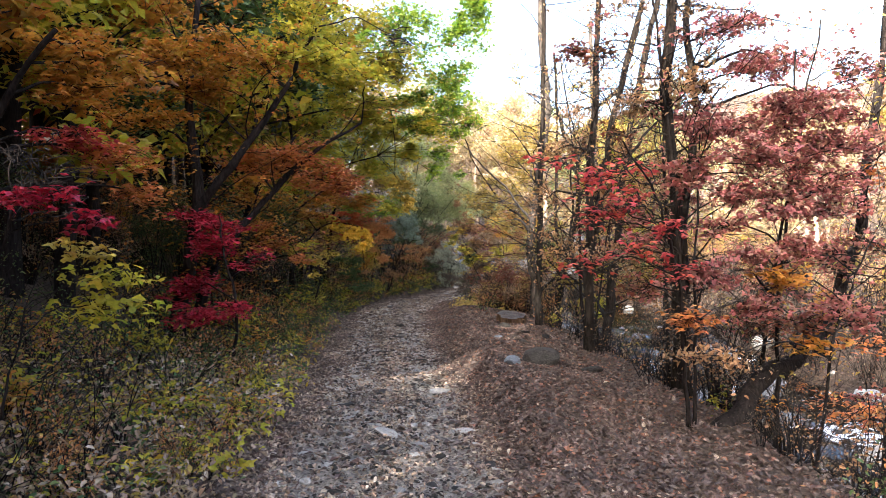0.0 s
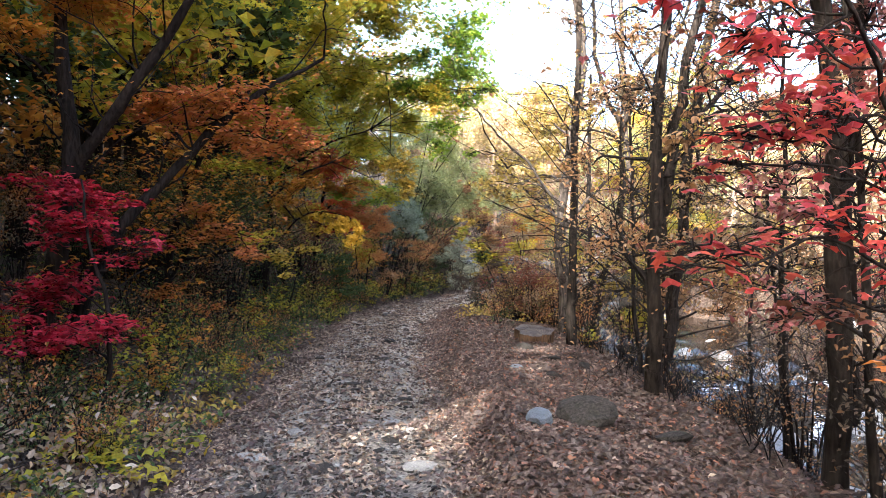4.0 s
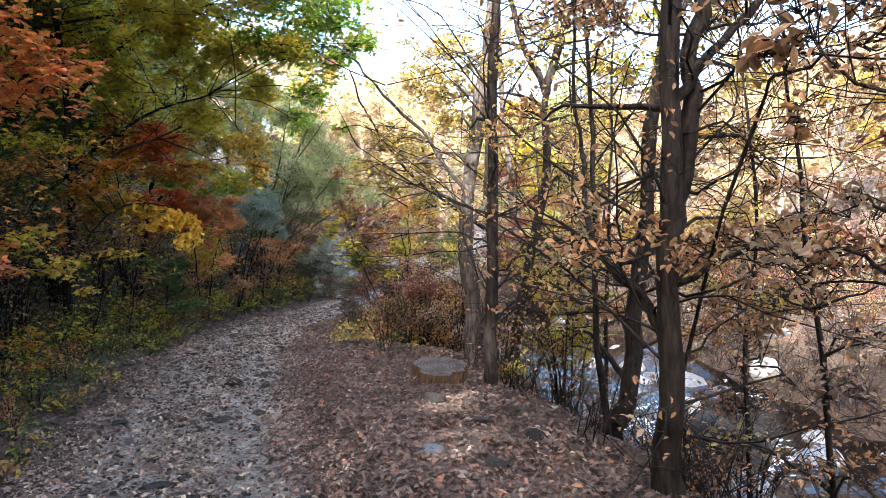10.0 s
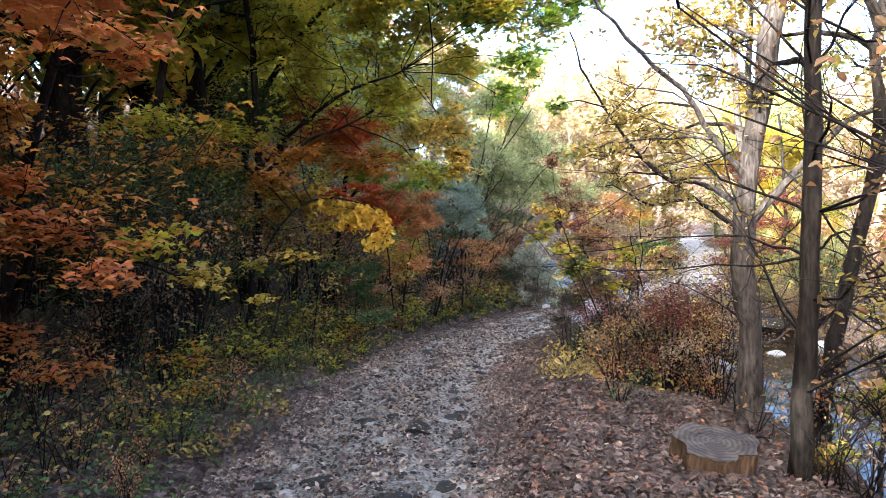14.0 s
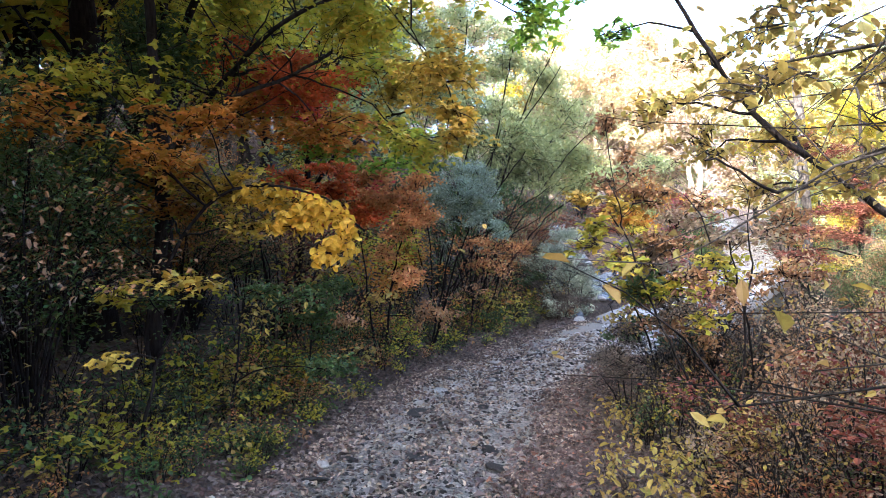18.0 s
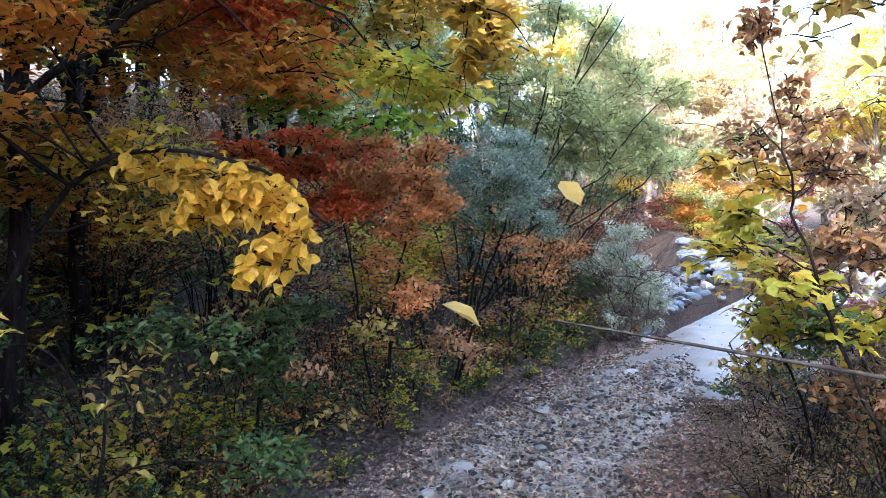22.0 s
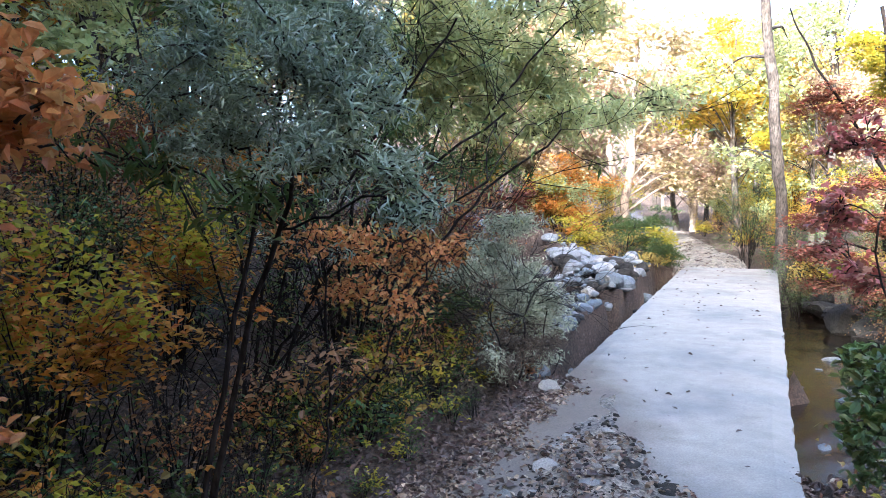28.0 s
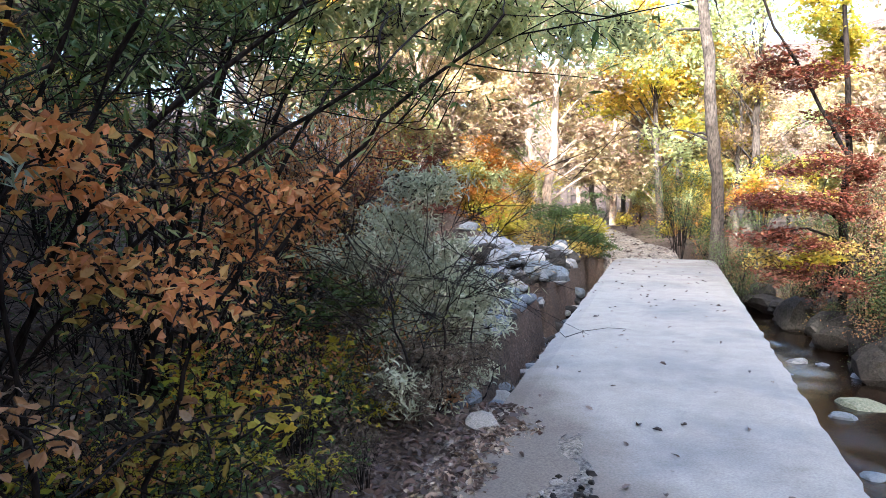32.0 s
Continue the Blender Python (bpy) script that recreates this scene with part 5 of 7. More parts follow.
grow("alder_tree", "pale-patched trunk with sparse yellow-brown leaves",
     stems=[(0.155, 0.07, (3.6, 15.6, -0.2), (3.5, 15.5, 1), (3.44, 15.4, 2.3), (3.75, 15.5, 4.5), (3.7, 15.6, 6.5), (3.6, 15.7, 9)), (0.05, 0.02, (3.5, 15.4, 2.0), (4.2, 15.3, 2.8), (5, 15.2, 3.2)), (0.04, 0.015, (3.44, 15.4, 2.3), (2.7, 15.2, 3.2), (1.9, 15, 3.9))],
     sprays=[(3.08, 16.45, 3.92, 0.57, 0.38, 'B'),
             (2.64, 16.43, 3.1, 0.38, 0.28, 'B'),
             (3.52, 16.44, 3.48, 0.5, 0.38, 'B'),
             (3.03, 16.72, 2.82, 0.39, 0.26, 'B'),
             (3.39, 16.46, 4.3, 0.57, 0.32, 'B'),
             (2.45, 16.42, 2.72, 0.32, 0.19, 'B'),
             (3.35, 17.42, 2.33, 0.57, 0.21, 'B')], brush=40, brush_kind='B', bark=BARK_GREY)

grow("alder_tree", "forked trunk leaning to the stream with olive leaves",
     stems=[(0.11, 0.06, (3.85, 14.9, -0.5), (4.0, 15, 0.9), (4.3, 15.1, 2.3), (4.38, 15.1, 3.6)), (0.07, 0.03, (4.38, 15.1, 3.6), (4.0, 15.2, 4.5), (3.9, 15.3, 6)), (0.08, 0.03, (4.38, 15.1, 3.6), (4.7, 15.1, 4.6), (5.4, 15.1, 5.5), (5.8, 15.2, 7))],
     sprays=[(4.41, 15.1, 4.38, 0.64, 0.35, 'B'),
             (5.28, 15.48, 4.07, 0.6, 0.45, 'B'),
             (3.79, 16.19, 4.27, 0.55, 0.47, 'B'),
             (3.48, 16.22, 3.71, 0.55, 0.39, 'B'),
             (5.59, 15.92, 3.32, 0.55, 0.47, 'B'),
             (5.64, 16.91, 2.6, 0.69, 0.35, 'B')], brush=40, brush_kind='B', bark=BARK_MID)

grow("alder_tree", "bent young trunk on the bank with curled brown leaves",
     stems=[(0.05, 0.015, (3.3, 10.66, -0.2), (3.26, 10.64, 1.2), (3.15, 10.95, 1.55), (3.2, 11.5, 1.85), (3.4, 12.1, 2.5), (3.45, 12.3, 3.4), (3.4, 12.4, 4.4)), (0.02, 0.008, (3.4, 10.9, 0.5), (3.4, 10, 2.4), (3.2, 9.3, 2.6))],
     sprays=[(3.01, 9.3, 2.64, 0.12, 0.1, 'K2'),
             (3.13, 9.38, 2.82, 0.15, 0.05, 'K2'),
             (2.96, 9.4, 2.59, 0.1, 0.08, 'K2'),
             (3.06, 9.28, 2.3, 0.1, 0.1, 'K2'),
             (3.84, 11.08, 1.71, 0.32, 0.24, 'T'),
             (4.23, 11.02, 1.28, 0.35, 0.24, 'T')], brush=40, brush_kind='T', bark=BARK_MID)

grow("alder_tree", "tilted twin trunk at the water edge with sparse leaves",
     stems=[(0.13, 0.06, (4.1, 12.9, -0.9), (4.3, 13, 0.4), (4.6, 13, 2.2), (4.75, 13, 3.8), (5.2, 13.1, 6), (5.8, 13.2, 8)), (0.05, 0.02, (4.75, 13, 3.8), (5.6, 13, 4.9), (6.6, 13, 5.6))],
     sprays=[(5.35, 12.94, 3.93, 0.44, 0.28, 'B'),
             (5.69, 13.86, 1.45, 0.5, 0.32, 'B'),
             (6.19, 13.8, 1.96, 0.57, 0.38, 'B'),
             (5.81, 14.86, 1.83, 0.5, 0.28, 'Y'),
             (6.44, 13.79, 3.54, 0.44, 0.38, 'B'),
             (4.75, 13.97, 0.94, 0.5, 0.25, 'T'),
             (5.18, 12.9, 0.84, 0.44, 0.22, 'T'),
             (4.55, 15.0, 0.55, 0.5, 0.35, 'L')], brush=40, brush_kind='B', bark=BARK_MID)

# slender saplings that fill the stream bank with twigs and thin foliage
bank_rng = np.random.RandomState(55)
for sx, sy, tall, kinds, label in (
        (3.4, 7.4, 4.6, "MNMT", "slender bank sapling with plum and rust leaves"), (4.6, 8.4, 5.2, "MMNp", "slender bank sapling with plum and tan leaves"),
        (5.2, 6.9, 4.4, "MNOM", "slender bank sapling with plum and orange leaves"), (4.1, 9.6, 5.4, "TMTp", "slender bank sapling with tan and plum leaves"),
        (4.9, 10.9, 5.6, "TpMB", "slender bank sapling with tan and brown leaves"),
        (3.7, 12.2, 5.0, "TBpT", "slender bank sapling with tan leaves"), (5.3, 12.4, 5.6, "BpBT", "slender bank sapling with olive-brown leaves"),
        (4.7, 14.2, 5.4, "BBpL", "slender bank sapling with olive and tan leaves"), (5.2, 16.4, 5.4, "BpBL", "slender bank sapling with brown leaves")):
    base = height(sx, sy)
    lean = bank_rng.normal(size=2) * 0.35
    main = [(sx, sy, base), (sx + lean[0] * 0.3, sy + lean[1] * 0.3, base + tall * 0.35), (sx + lean[0] * 0.5, sy + lean[1] * 0.9, base + tall * 0.7), (sx + lean[0], sy + lean[1], base + tall)]
    tufts = []
    for _ in range(13):
        h = bank_rng.uniform(0.22, 1.0)
        a, out = bank_rng.uniform(0, 6.28), bank_rng.uniform(0.2, 0.95)
        tufts.append((sx + lean[0] * h + math.cos(a) * out, sy + lean[1] * h + math.sin(a) * out, base + tall * h, bank_rng.uniform(0.22, 0.42), bank_rng.uniform(0.14, 0.26), kinds[bank_rng.randint(4)]))
    grow("bank_sapling", label, [(0.04, 0.01, *main)], tufts, bark=BARK_MID, category="tree", group="bank saplings", density=0.33, brush=20, brush_kind=kinds[0])

grow("oak_tree", "oak reaching over the track with half-turned leaves",
     stems=[(0.11, 0.04, (5.2, 19.6, -0.8), (5.1, 19.5, 1.2), (5, 19.4, 3), (5, 19.3, 5.5)), (0.05, 0.015, (5.05, 19.4, 1.9), (4.2, 19.2, 2.4), (3.34, 19.05, 3.1), (2.7, 18.9, 3.9), (2.4, 18.8, 4.6)), (0.03, 0.01, (4.2, 19.2, 2.4), (3.5, 18.7, 2.3), (2.8, 18.3, 2.5))],
     sprays=[(2.72, 19.59, 3.06, 0.37, 0.23, 'B2'),
             (3.25, 19.8, 2.66, 0.43, 0.21, 'B2'),
             (3.72, 19.35, 3.3, 0.39, 0.24, 'B2'),
             (2.29, 19.29, 3.68, 0.22, 0.11, 'G'),
             (3.72, 19.81, 2.28, 0.43, 0.19, 'B2'),
             (4.04, 19.65, 2.78, 0.37, 0.27, 'B2'),
             (3.11, 19.43, 3.51, 0.27, 0.18, 'B2'),
             (3.29, 18.84, 3.51, 0.32, 0.16, 'B2')])

grow("beech_shrub", "spreading shrub with dull tan and rust leaves leaning over the track",
     stems=[(0.03, 0.01, (3.9, 20.3, -0.2), (3.5, 20.2, 0.7), (2.9, 20.3, 1.6), (2.5, 20.4, 2.1)), (0.025, 0.008, (3.9, 20.3, -0.2), (3.7, 19.8, 0.9), (3.4, 19.5, 1.9)), (0.02, 0.008, (3.7, 18, -0.2), (3.3, 17.8, 0.4), (2.9, 17.6, 0.8))],
     sprays=[(2.91, 20.25, 1.79, 0.41, 0.21, 'p'),
             (3.2, 20.37, 1.99, 0.42, 0.21, 'p'),
             (3.62, 19.79, 1.86, 0.47, 0.19, 'p'),
             (4.14, 19.82, 2.0, 0.33, 0.24, 'T'),
             (3.9, 19.39, 1.56, 0.35, 0.18, 'T'),
             (2.68, 20.33, 1.63, 0.26, 0.16, 'Y'),
             (3.39, 19.76, 1.53, 0.43, 0.19, 'L'),
             (2.83, 17.61, 0.72, 0.43, 0.22, 'B'),
             (3.26, 17.13, 0.53, 0.39, 0.2, 'D'),
             (3.05, 19.64, 1.06, 0.41, 0.24, 'T'),
             (3.66, 18.66, 0.89, 0.46, 0.21, 'T')])

grow("leafy_shrub", "shrub with yellow-green leaves beside the track",
     stems=[(0.02, 0.007, (3.2, 19.6, 0), (2.9, 19.4, 0.9), (2.5, 19.3, 1.7), (2.3, 19.2, 2.3)), (0.02, 0.007, (3.4, 19.4, 0), (3.5, 19.3, 1.2), (3.5, 19.3, 2.2))],
     sprays=[(2.02, 19.22, 2.24, 0.13, 0.11, 'Y'),
             (2.06, 19.2, 1.85, 0.15, 0.11, 'L'),
             (2.41, 19.42, 1.64, 0.2, 0.12, 'L'),
             (2.27, 19.47, 2.96, 0.17, 0.2, 'T'),
             (2.51, 19.57, 2.56, 0.19, 0.21, 'T'),
             (2.75, 19.68, 2.26, 0.21, 0.18, 'T'),
             (3.16, 19.61, 2.21, 0.21, 0.17, 'T'),
             (3.0, 19.68, 1.79, 0.25, 0.14, 'T'),
             (2.85, 19.55, 1.42, 0.24, 0.16, 'L'),
             (3.17, 19.36, 1.18, 0.2, 0.13, 'L'),
             (3.17, 19.64, 2.91, 0.21, 0.17, 'B'),
             (2.15, 19.4, 1.99, 0.18, 0.16, 'L'),
             (2.48, 19.61, 1.7, 0.25, 0.16, 'T'),
             (2.84, 19.74, 1.86, 0.29, 0.19, 'T'),
             (3.01, 19.44, 1.51, 0.32, 0.14, 'T'),
             (2.39, 19.62, 2.19, 0.21, 0.14, 'Y'),
             (2.71, 19.75, 2.28, 0.25, 0.17, 'T'),
             (2.6, 19.6, 1.41, 0.25, 0.16, 'D'),
             (2.93, 19.42, 1.2, 0.35, 0.2, 'U'),
             (3.33, 19.45, 1.36, 0.32, 0.16, 'T'),
             (2.34, 19.73, 2.41, 0.21, 0.17, 'T')])

grow("verge_shrub", "shrub with yellow-green and brown leaves arching towards the track",
     stems=[(0.02, 0.007, (3.2, 21.2, 0), (3.0, 21.1, 0.6), (2.6, 21.0, 1.1)), (0.018, 0.006, (3.1, 20.7, 0), (2.9, 20.5, 0.9), (2.5, 20.3, 1.5)), (0.016, 0.006, (3.3, 21.7, 0), (3.1, 21.8, 0.5), (2.8, 21.8, 0.9))],
     sprays=[(2.75, 20.95, 0.9, 0.28, 0.2, 'B'), (2.9, 21.4, 0.75, 0.3, 0.22, 'D'), (3.0, 21.2, 1.25, 0.32, 0.22, 'B'), (3.1, 20.8, 1.5, 0.34, 0.24, 'p'),
             (2.65, 20.3, 1.35, 0.28, 0.2, 'L'), (2.7, 20.5, 0.8, 0.32, 0.25, 'U'), (3.0, 21.8, 0.6, 0.3, 0.24, 'U'), (3.1, 21.5, 1.05, 0.34, 0.25, 'T'),
             (2.5, 19.9, 1.7, 0.24, 0.16, 'L'), (2.5, 20.0, 0.6, 0.32, 0.25, 'U'), (3.3, 21.2, 1.7, 0.35, 0.25, 'M'), (2.75, 21.9, 0.35, 0.3, 0.2, 'U')])

grow("dark_shrub", "twiggy shrub with dull purple and green leaves",
     stems=[(0.02, 0.007, (4.1, 23.4, -0.3), (4.1, 23.4, 0.7), (4.0, 23.5, 1.8)), (0.02, 0.007, (4.3, 23.5, -0.3), (4.4, 23.5, 0.9), (4.4, 23.6, 2.1))],
     sprays=[(4.16, 24.03, 2.31, 0.19, 0.19, 'M'),
             (4.08, 24.01, 1.88, 0.19, 0.19, 'M'),
             (4.14, 23.9, 1.51, 0.19, 0.19, 'M'),
             (4.03, 23.67, 1.0, 0.14, 0.18, 'D'),
             (3.87, 23.35, 0.59, 0.13, 0.19, 'D'),
             (3.73, 23.04, 0.32, 0.14, 0.16, 'D'),
             (3.51, 22.6, 1.08, 0.31, 0.21, 'D'),
             (3.78, 22.42, 0.9, 0.35, 0.25, 'U'),
             (4.14, 22.47, 1.1, 0.3, 0.3, 'M'),
             (3.46, 22.18, 0.69, 0.29, 0.2, 'U'),
             (3.85, 22.01, 0.5, 0.38, 0.24, 'D'),
             (3.4, 21.75, 0.37, 0.27, 0.18, 'U')])

grow("maple_tree", "red maple on the far bank with layered leaves",
     stems=[(0.12, 0.05, (11.9, 33.6, -0.3), (11.9, 33.5, 1.5), (11.8, 33.4, 3.2), (11.6, 33.5, 6)), (0.06, 0.02, (11.85, 33.4, 2.4), (11.0, 33.2, 3.4), (10.1, 33.1, 4.6), (9.4, 33.1, 5.8))],
     sprays=[(10.84, 33.38, 3.94, 1.06, 0.32, 'N'),
             (10.32, 33.48, 4.16, 0.64, 0.27, 'N'),
             (11.47, 33.23, 3.09, 0.96, 0.32, 'N'),
             (10.93, 33.29, 2.35, 0.96, 0.27, 'N'),
             (10.28, 32.86, 1.71, 1.03, 0.21, 'N'),
             (10.98, 32.73, 1.51, 0.92, 0.26, 'N'),
             (9.97, 32.88, 1.1, 1.03, 0.26, 'N'),
             (10.98, 32.69, 0.79, 0.92, 0.31, 'B'),
             (12.7, 34.63, 4.78, 0.83, 0.95, 'L'),
             (10.37, 32.79, 0.69, 0.62, 0.31, 'L'),
             (11.53, 33.84, 5.24, 0.99, 0.55, 'L'),
             (11.49, 32.67, 2.22, 0.51, 0.51, 'N'),
             (10.0, 32.44, 0.52, 0.7, 0.25, 'N'),
             (10.73, 32.1, 0.34, 0.68, 0.24, 'N'),
             (9.64, 32.72, 0.8, 0.61, 0.25, 'B')])

# Brown trunk given grey bark: the washed-out light on it is in the colour
grow("pine_tree", "tall trunk beyond the bridge, bark greyed for the glare on it",
     stems=[(0.24, 0.16, (12.7, 38.6, 0.2), (12.6, 38.6, 2.5), (12.4, 38.7, 5), (12.1, 38.8, 9), (12, 39, 14))],
     sprays=[(12.44, 41.86, 6.2, 1.56, 1.04, 'F'),
             (14.67, 41.53, 7.24, 2.08, 1.21, 'F'),
             (13.61, 41.52, 3.6, 1.04, 0.35, 'F'),
             (12.09, 40.78, 3.68, 0.66, 0.33, 'F')], bark=BARK_GREY)

grow("leafy_shrub", "dusty bush at the far end of the bridge",
     stems=[(0.03, 0.01, (8.4, 39.6, -0.2), (8.5, 39.4, 0.6), (8.6, 39.3, 1.4))],
     sprays=[(9.35, 38.9, 0.75, 0.7, 0.5, 'D'),
             (8.8, 38.4, 0.55, 0.7, 0.45, 'B'),
             (9.7, 39.6, 1.1, 0.6, 0.5, 'L'),
             (8.92, 40.17, 0.91, 1.26, 0.71, 'B'),
             (9.49, 39.55, 0.62, 0.62, 0.62, 'U'),
             (8.31, 41.29, 1.04, 1.16, 0.75, 'B'),
             (9.62, 41.09, 1.45, 1.16, 0.58, 'D'),
             (8.6, 40.2, 0.44, 0.95, 0.47, 'U'),
             (9.23, 40.11, 0.91, 0.95, 0.63, 'D'),
             (7.66, 41.42, 1.37, 0.99, 0.66, 'L'),
             (9.69, 40.04, 1.07, 0.71, 0.47, 'B')])

grow("maple_sapling", "rust-red and amber shrub on the far stream bank",
     stems=[(0.03, 0.01, (5.5, 44, -0.3), (5.4, 44, 1), (5.2, 44, 2.2))],
     sprays=[(6.48, 44.67, 1.32, 1.14, 0.47, 'N'),
             (7.28, 45.61, 2.48, 1.38, 0.79, 'N'),
             (8.44, 45.38, 1.89, 1.38, 0.99, 'A'),
             (9.13, 46.34, 3.12, 1.64, 1.03, 'A'),
             (8.9, 44.24, 1.12, 0.76, 0.57, 'A')])


# ---- rocks and boulders ----
rng = np.random.RandomState(11)
rock("rock", "blue-grey stone lying in the leaf litter", 1.8, 9.15, 0.15, STONE_BLUE, rng)
rock("rock", "dark wedge-shaped boulder on the verge", 2.18, 9.1, 0.23, STONE_DARK, rng, sink=0.2, squash=1.3)
rock("rock", "flat grey stone slab in the leaves", 2.7, 8.75, 0.16, STONE_DARK, rng, squash=0.5)
rock("rock", "angular grey stone on the leafy verge", 2.0, 11.45, 0.1, STONE_BLUE, rng, squash=0.6)
rock("rock", "angular grey stone on the leafy verge", 2.35, 11.2, 0.12, STONE_DARK, rng, squash=0.7)
rock("rock", "split grey stone by the tree stump", 2.6, 12.2, 0.13, STONE_DARK, rng, squash=0.6)
rock("rock", "split grey stone by the tree stump", 2.9, 11.8, 0.12, STONE_DARK, rng, squash=0.6)
rock("rock", "small stone by the tree stump", 2.35, 12.9, 0.12, STONE_DARK, rng)
rock("boulder", "rounded white boulder in the rushing stream", 6.5, 14.2, 0.6, STONE_PALE, rng, -1.6)
rock("boulder", "large grey boulder at the stream edge", 5.9, 11.6, 0.75, STONE, rng, -1.5)
rock("boulder", "dark wet boulder at the stream edge", 7.0, 15.6, 0.9, STONE_DARK, rng, -1.5)
rock("boulder", "mossy boulder standing in the pool", 8.45, 29.3, 0.38, STONE_MOSS, rng, -0.78, squash=0.65)
rock("boulder", "pale boulder slab on the stream bank", 6.7, 41.2, 1.1, STONE_PALE, rng, -0.6, squash=0.6)
for n in range(150):
    y = rng.uniform(3, 27)
    x = float(np.interp(y, [p[1] for p in STREAM], [p[0] for p in STREAM])) + rng.normal() * 1.7
    s = 0.1 + 0.38 * rng.rand() ** 2
    rock("stream_stone", "pale water-worn stone in the stream", x, y, s, STONE_PALE if rng.rand() < 0.6 else STONE, rng,
         max(height(x, y), float(water_level(x, np.array(y))) - 0.15), group="stream stones")
for n in range(60):
    k = rng.rand()
    x, y = 5.0 + 3.6 * k + rng.normal() * 0.75, 36.0 + 5.0 * k + rng.normal() * 1.3
    s = 0.1 + 0.3 * rng.rand() ** 2
    rock("stream_stone", "white granite stone in the dry stream bed", x, y, s, STONE_PALE, rng, max(height(x, y), -0.85), group="dry bed stones")
for n in range(40):
    k = rng.rand()
    x, y = 3.0 + 1.6 * k + rng.normal() * 0.4, 27.6 + 3.2 * k + rng.normal() * 0.6
    rock("stream_stone", "grey stone below the bridge edge", x, y, 0.06 + 0.13 * rng.rand() ** 2, STONE_BLUE if rng.rand() < 0.6 else STONE, rng, group="bank stones")
for n in range(45):
    k = rng.rand()
    x, y = 6.9 + 2.9 * k + rng.normal() * 0.5, 26.4 + 6 * k + rng.normal() * 0.4
    rock("stream_stone", "flat stone in the dark pool", x, y, 0.06 + 0.15 * rng.rand() ** 2, STONE_PALE if rng.rand() < 0.15 else STONE_BLUE, rng, max(height(x, y), -0.8), squash=0.75, group="pool stones")
# Dark stone colour stands in for the shade of the undercut bank
for n in range(46):
    k = rng.rand()
    x, y = 9.5 + 3.9 * k + rng.normal() * 0.15, 29.3 + 8.6 * k + rng.normal() * 0.35
    rock("bank_rock", "rock in the undercut far bank, its shade put into the dark colour", x + 0.35, y, 0.22 + 0.33 * rng.rand(), STONE_DARK, rng, group="bank rocks")
for n in range(110):
    y = rng.uniform(31.5, 41.5)
    x = float(np.interp(y, [p[1] for p in ARM], [p[0] for p in ARM])) + rng.normal() * 1.3
    if float(along(ROAD, np.array([x]), np.array([y]))[0][0]) > 1.6:
        rock("stream_stone", "grey-white granite stone beside the stream arm", x, y, 0.1 + 0.26 * rng.rand() ** 2, STONE_PALE, rng, max(height(x, y), -0.85), group="arm stones")


for n in range(150):
    k, w = rng.rand(), rng.normal()
    x, y = 5.3 + 2.9 * k - 0.5 * w, 33.6 + 4.2 * k + 0.45 * w
    if float(along(ROAD, np.array([x]), np.array([y]))[0][0]) > 1.35:
        lift = 0.35 * math.exp(-w * w) * rng.rand()
        rock("heap_stone", "blue-grey granite stone in the heap beside the bridge", x, y, 0.08 + 0.24 * rng.rand() ** 2.5, (STONE_BLUE, STONE_PALE, STONE, STONE_DARK)[rng.randint(4)], rng, max(height(x, y), -0.7) + lift, group="heap stones")


for n in range(150):
    u, v = rng.uniform(1.0, 12.5), -1.12 - abs(rng.normal()) * 0.8
    x, y = 3.66 + 0.4902 * u + 0.8716 * v, 25.95 + 0.8716 * u - 0.4902 * v
    rock("edge_stone", "small grey stone on the bank below the bridge", x, y, 0.05 + 0.15 * rng.rand() ** 2, (STONE_BLUE, STONE_PALE, STONE_DARK, STONE_DARK)[rng.randint(4)], rng, max(height(x, y), -0.68), group="edge stones")


for n in range(70):
    u, v = rng.uniform(3.2, 11), -1.25 - rng.rand() * 1.5
    x, y = 3.66 + 0.4902 * u + 0.8716 * v, 25.95 + 0.8716 * u - 0.4902 * v
    rock("shallow_stone", "wet grey stone in the shallow water beside the bridge", x, y, 0.08 + 0.2 * rng.rand() ** 2, (STONE_BLUE, STONE_PALE, STONE_DARK, STONE)[rng.randint(4)], rng, max(height(x, y), -0.78), squash=0.7, group="shallow stones")
# More near-black rocks, added to paint the shade below the maple
for n in range(60):
    k = rng.rand()
    x, y = 9.6 + 3.3 * k + rng.normal() * 0.2, 29.6 + 7.6 * k + rng.normal() * 0.35
    rock("bank_rock", "rock coloured black for the shade under the overhanging maple", x + 0.2, y, 0.2 + 0.3 * rng.rand(), STONE_DARK, rng, max(height(x, y), -0.75) + 0.25 * rng.rand(), squash=1.1, group="bank rocks")


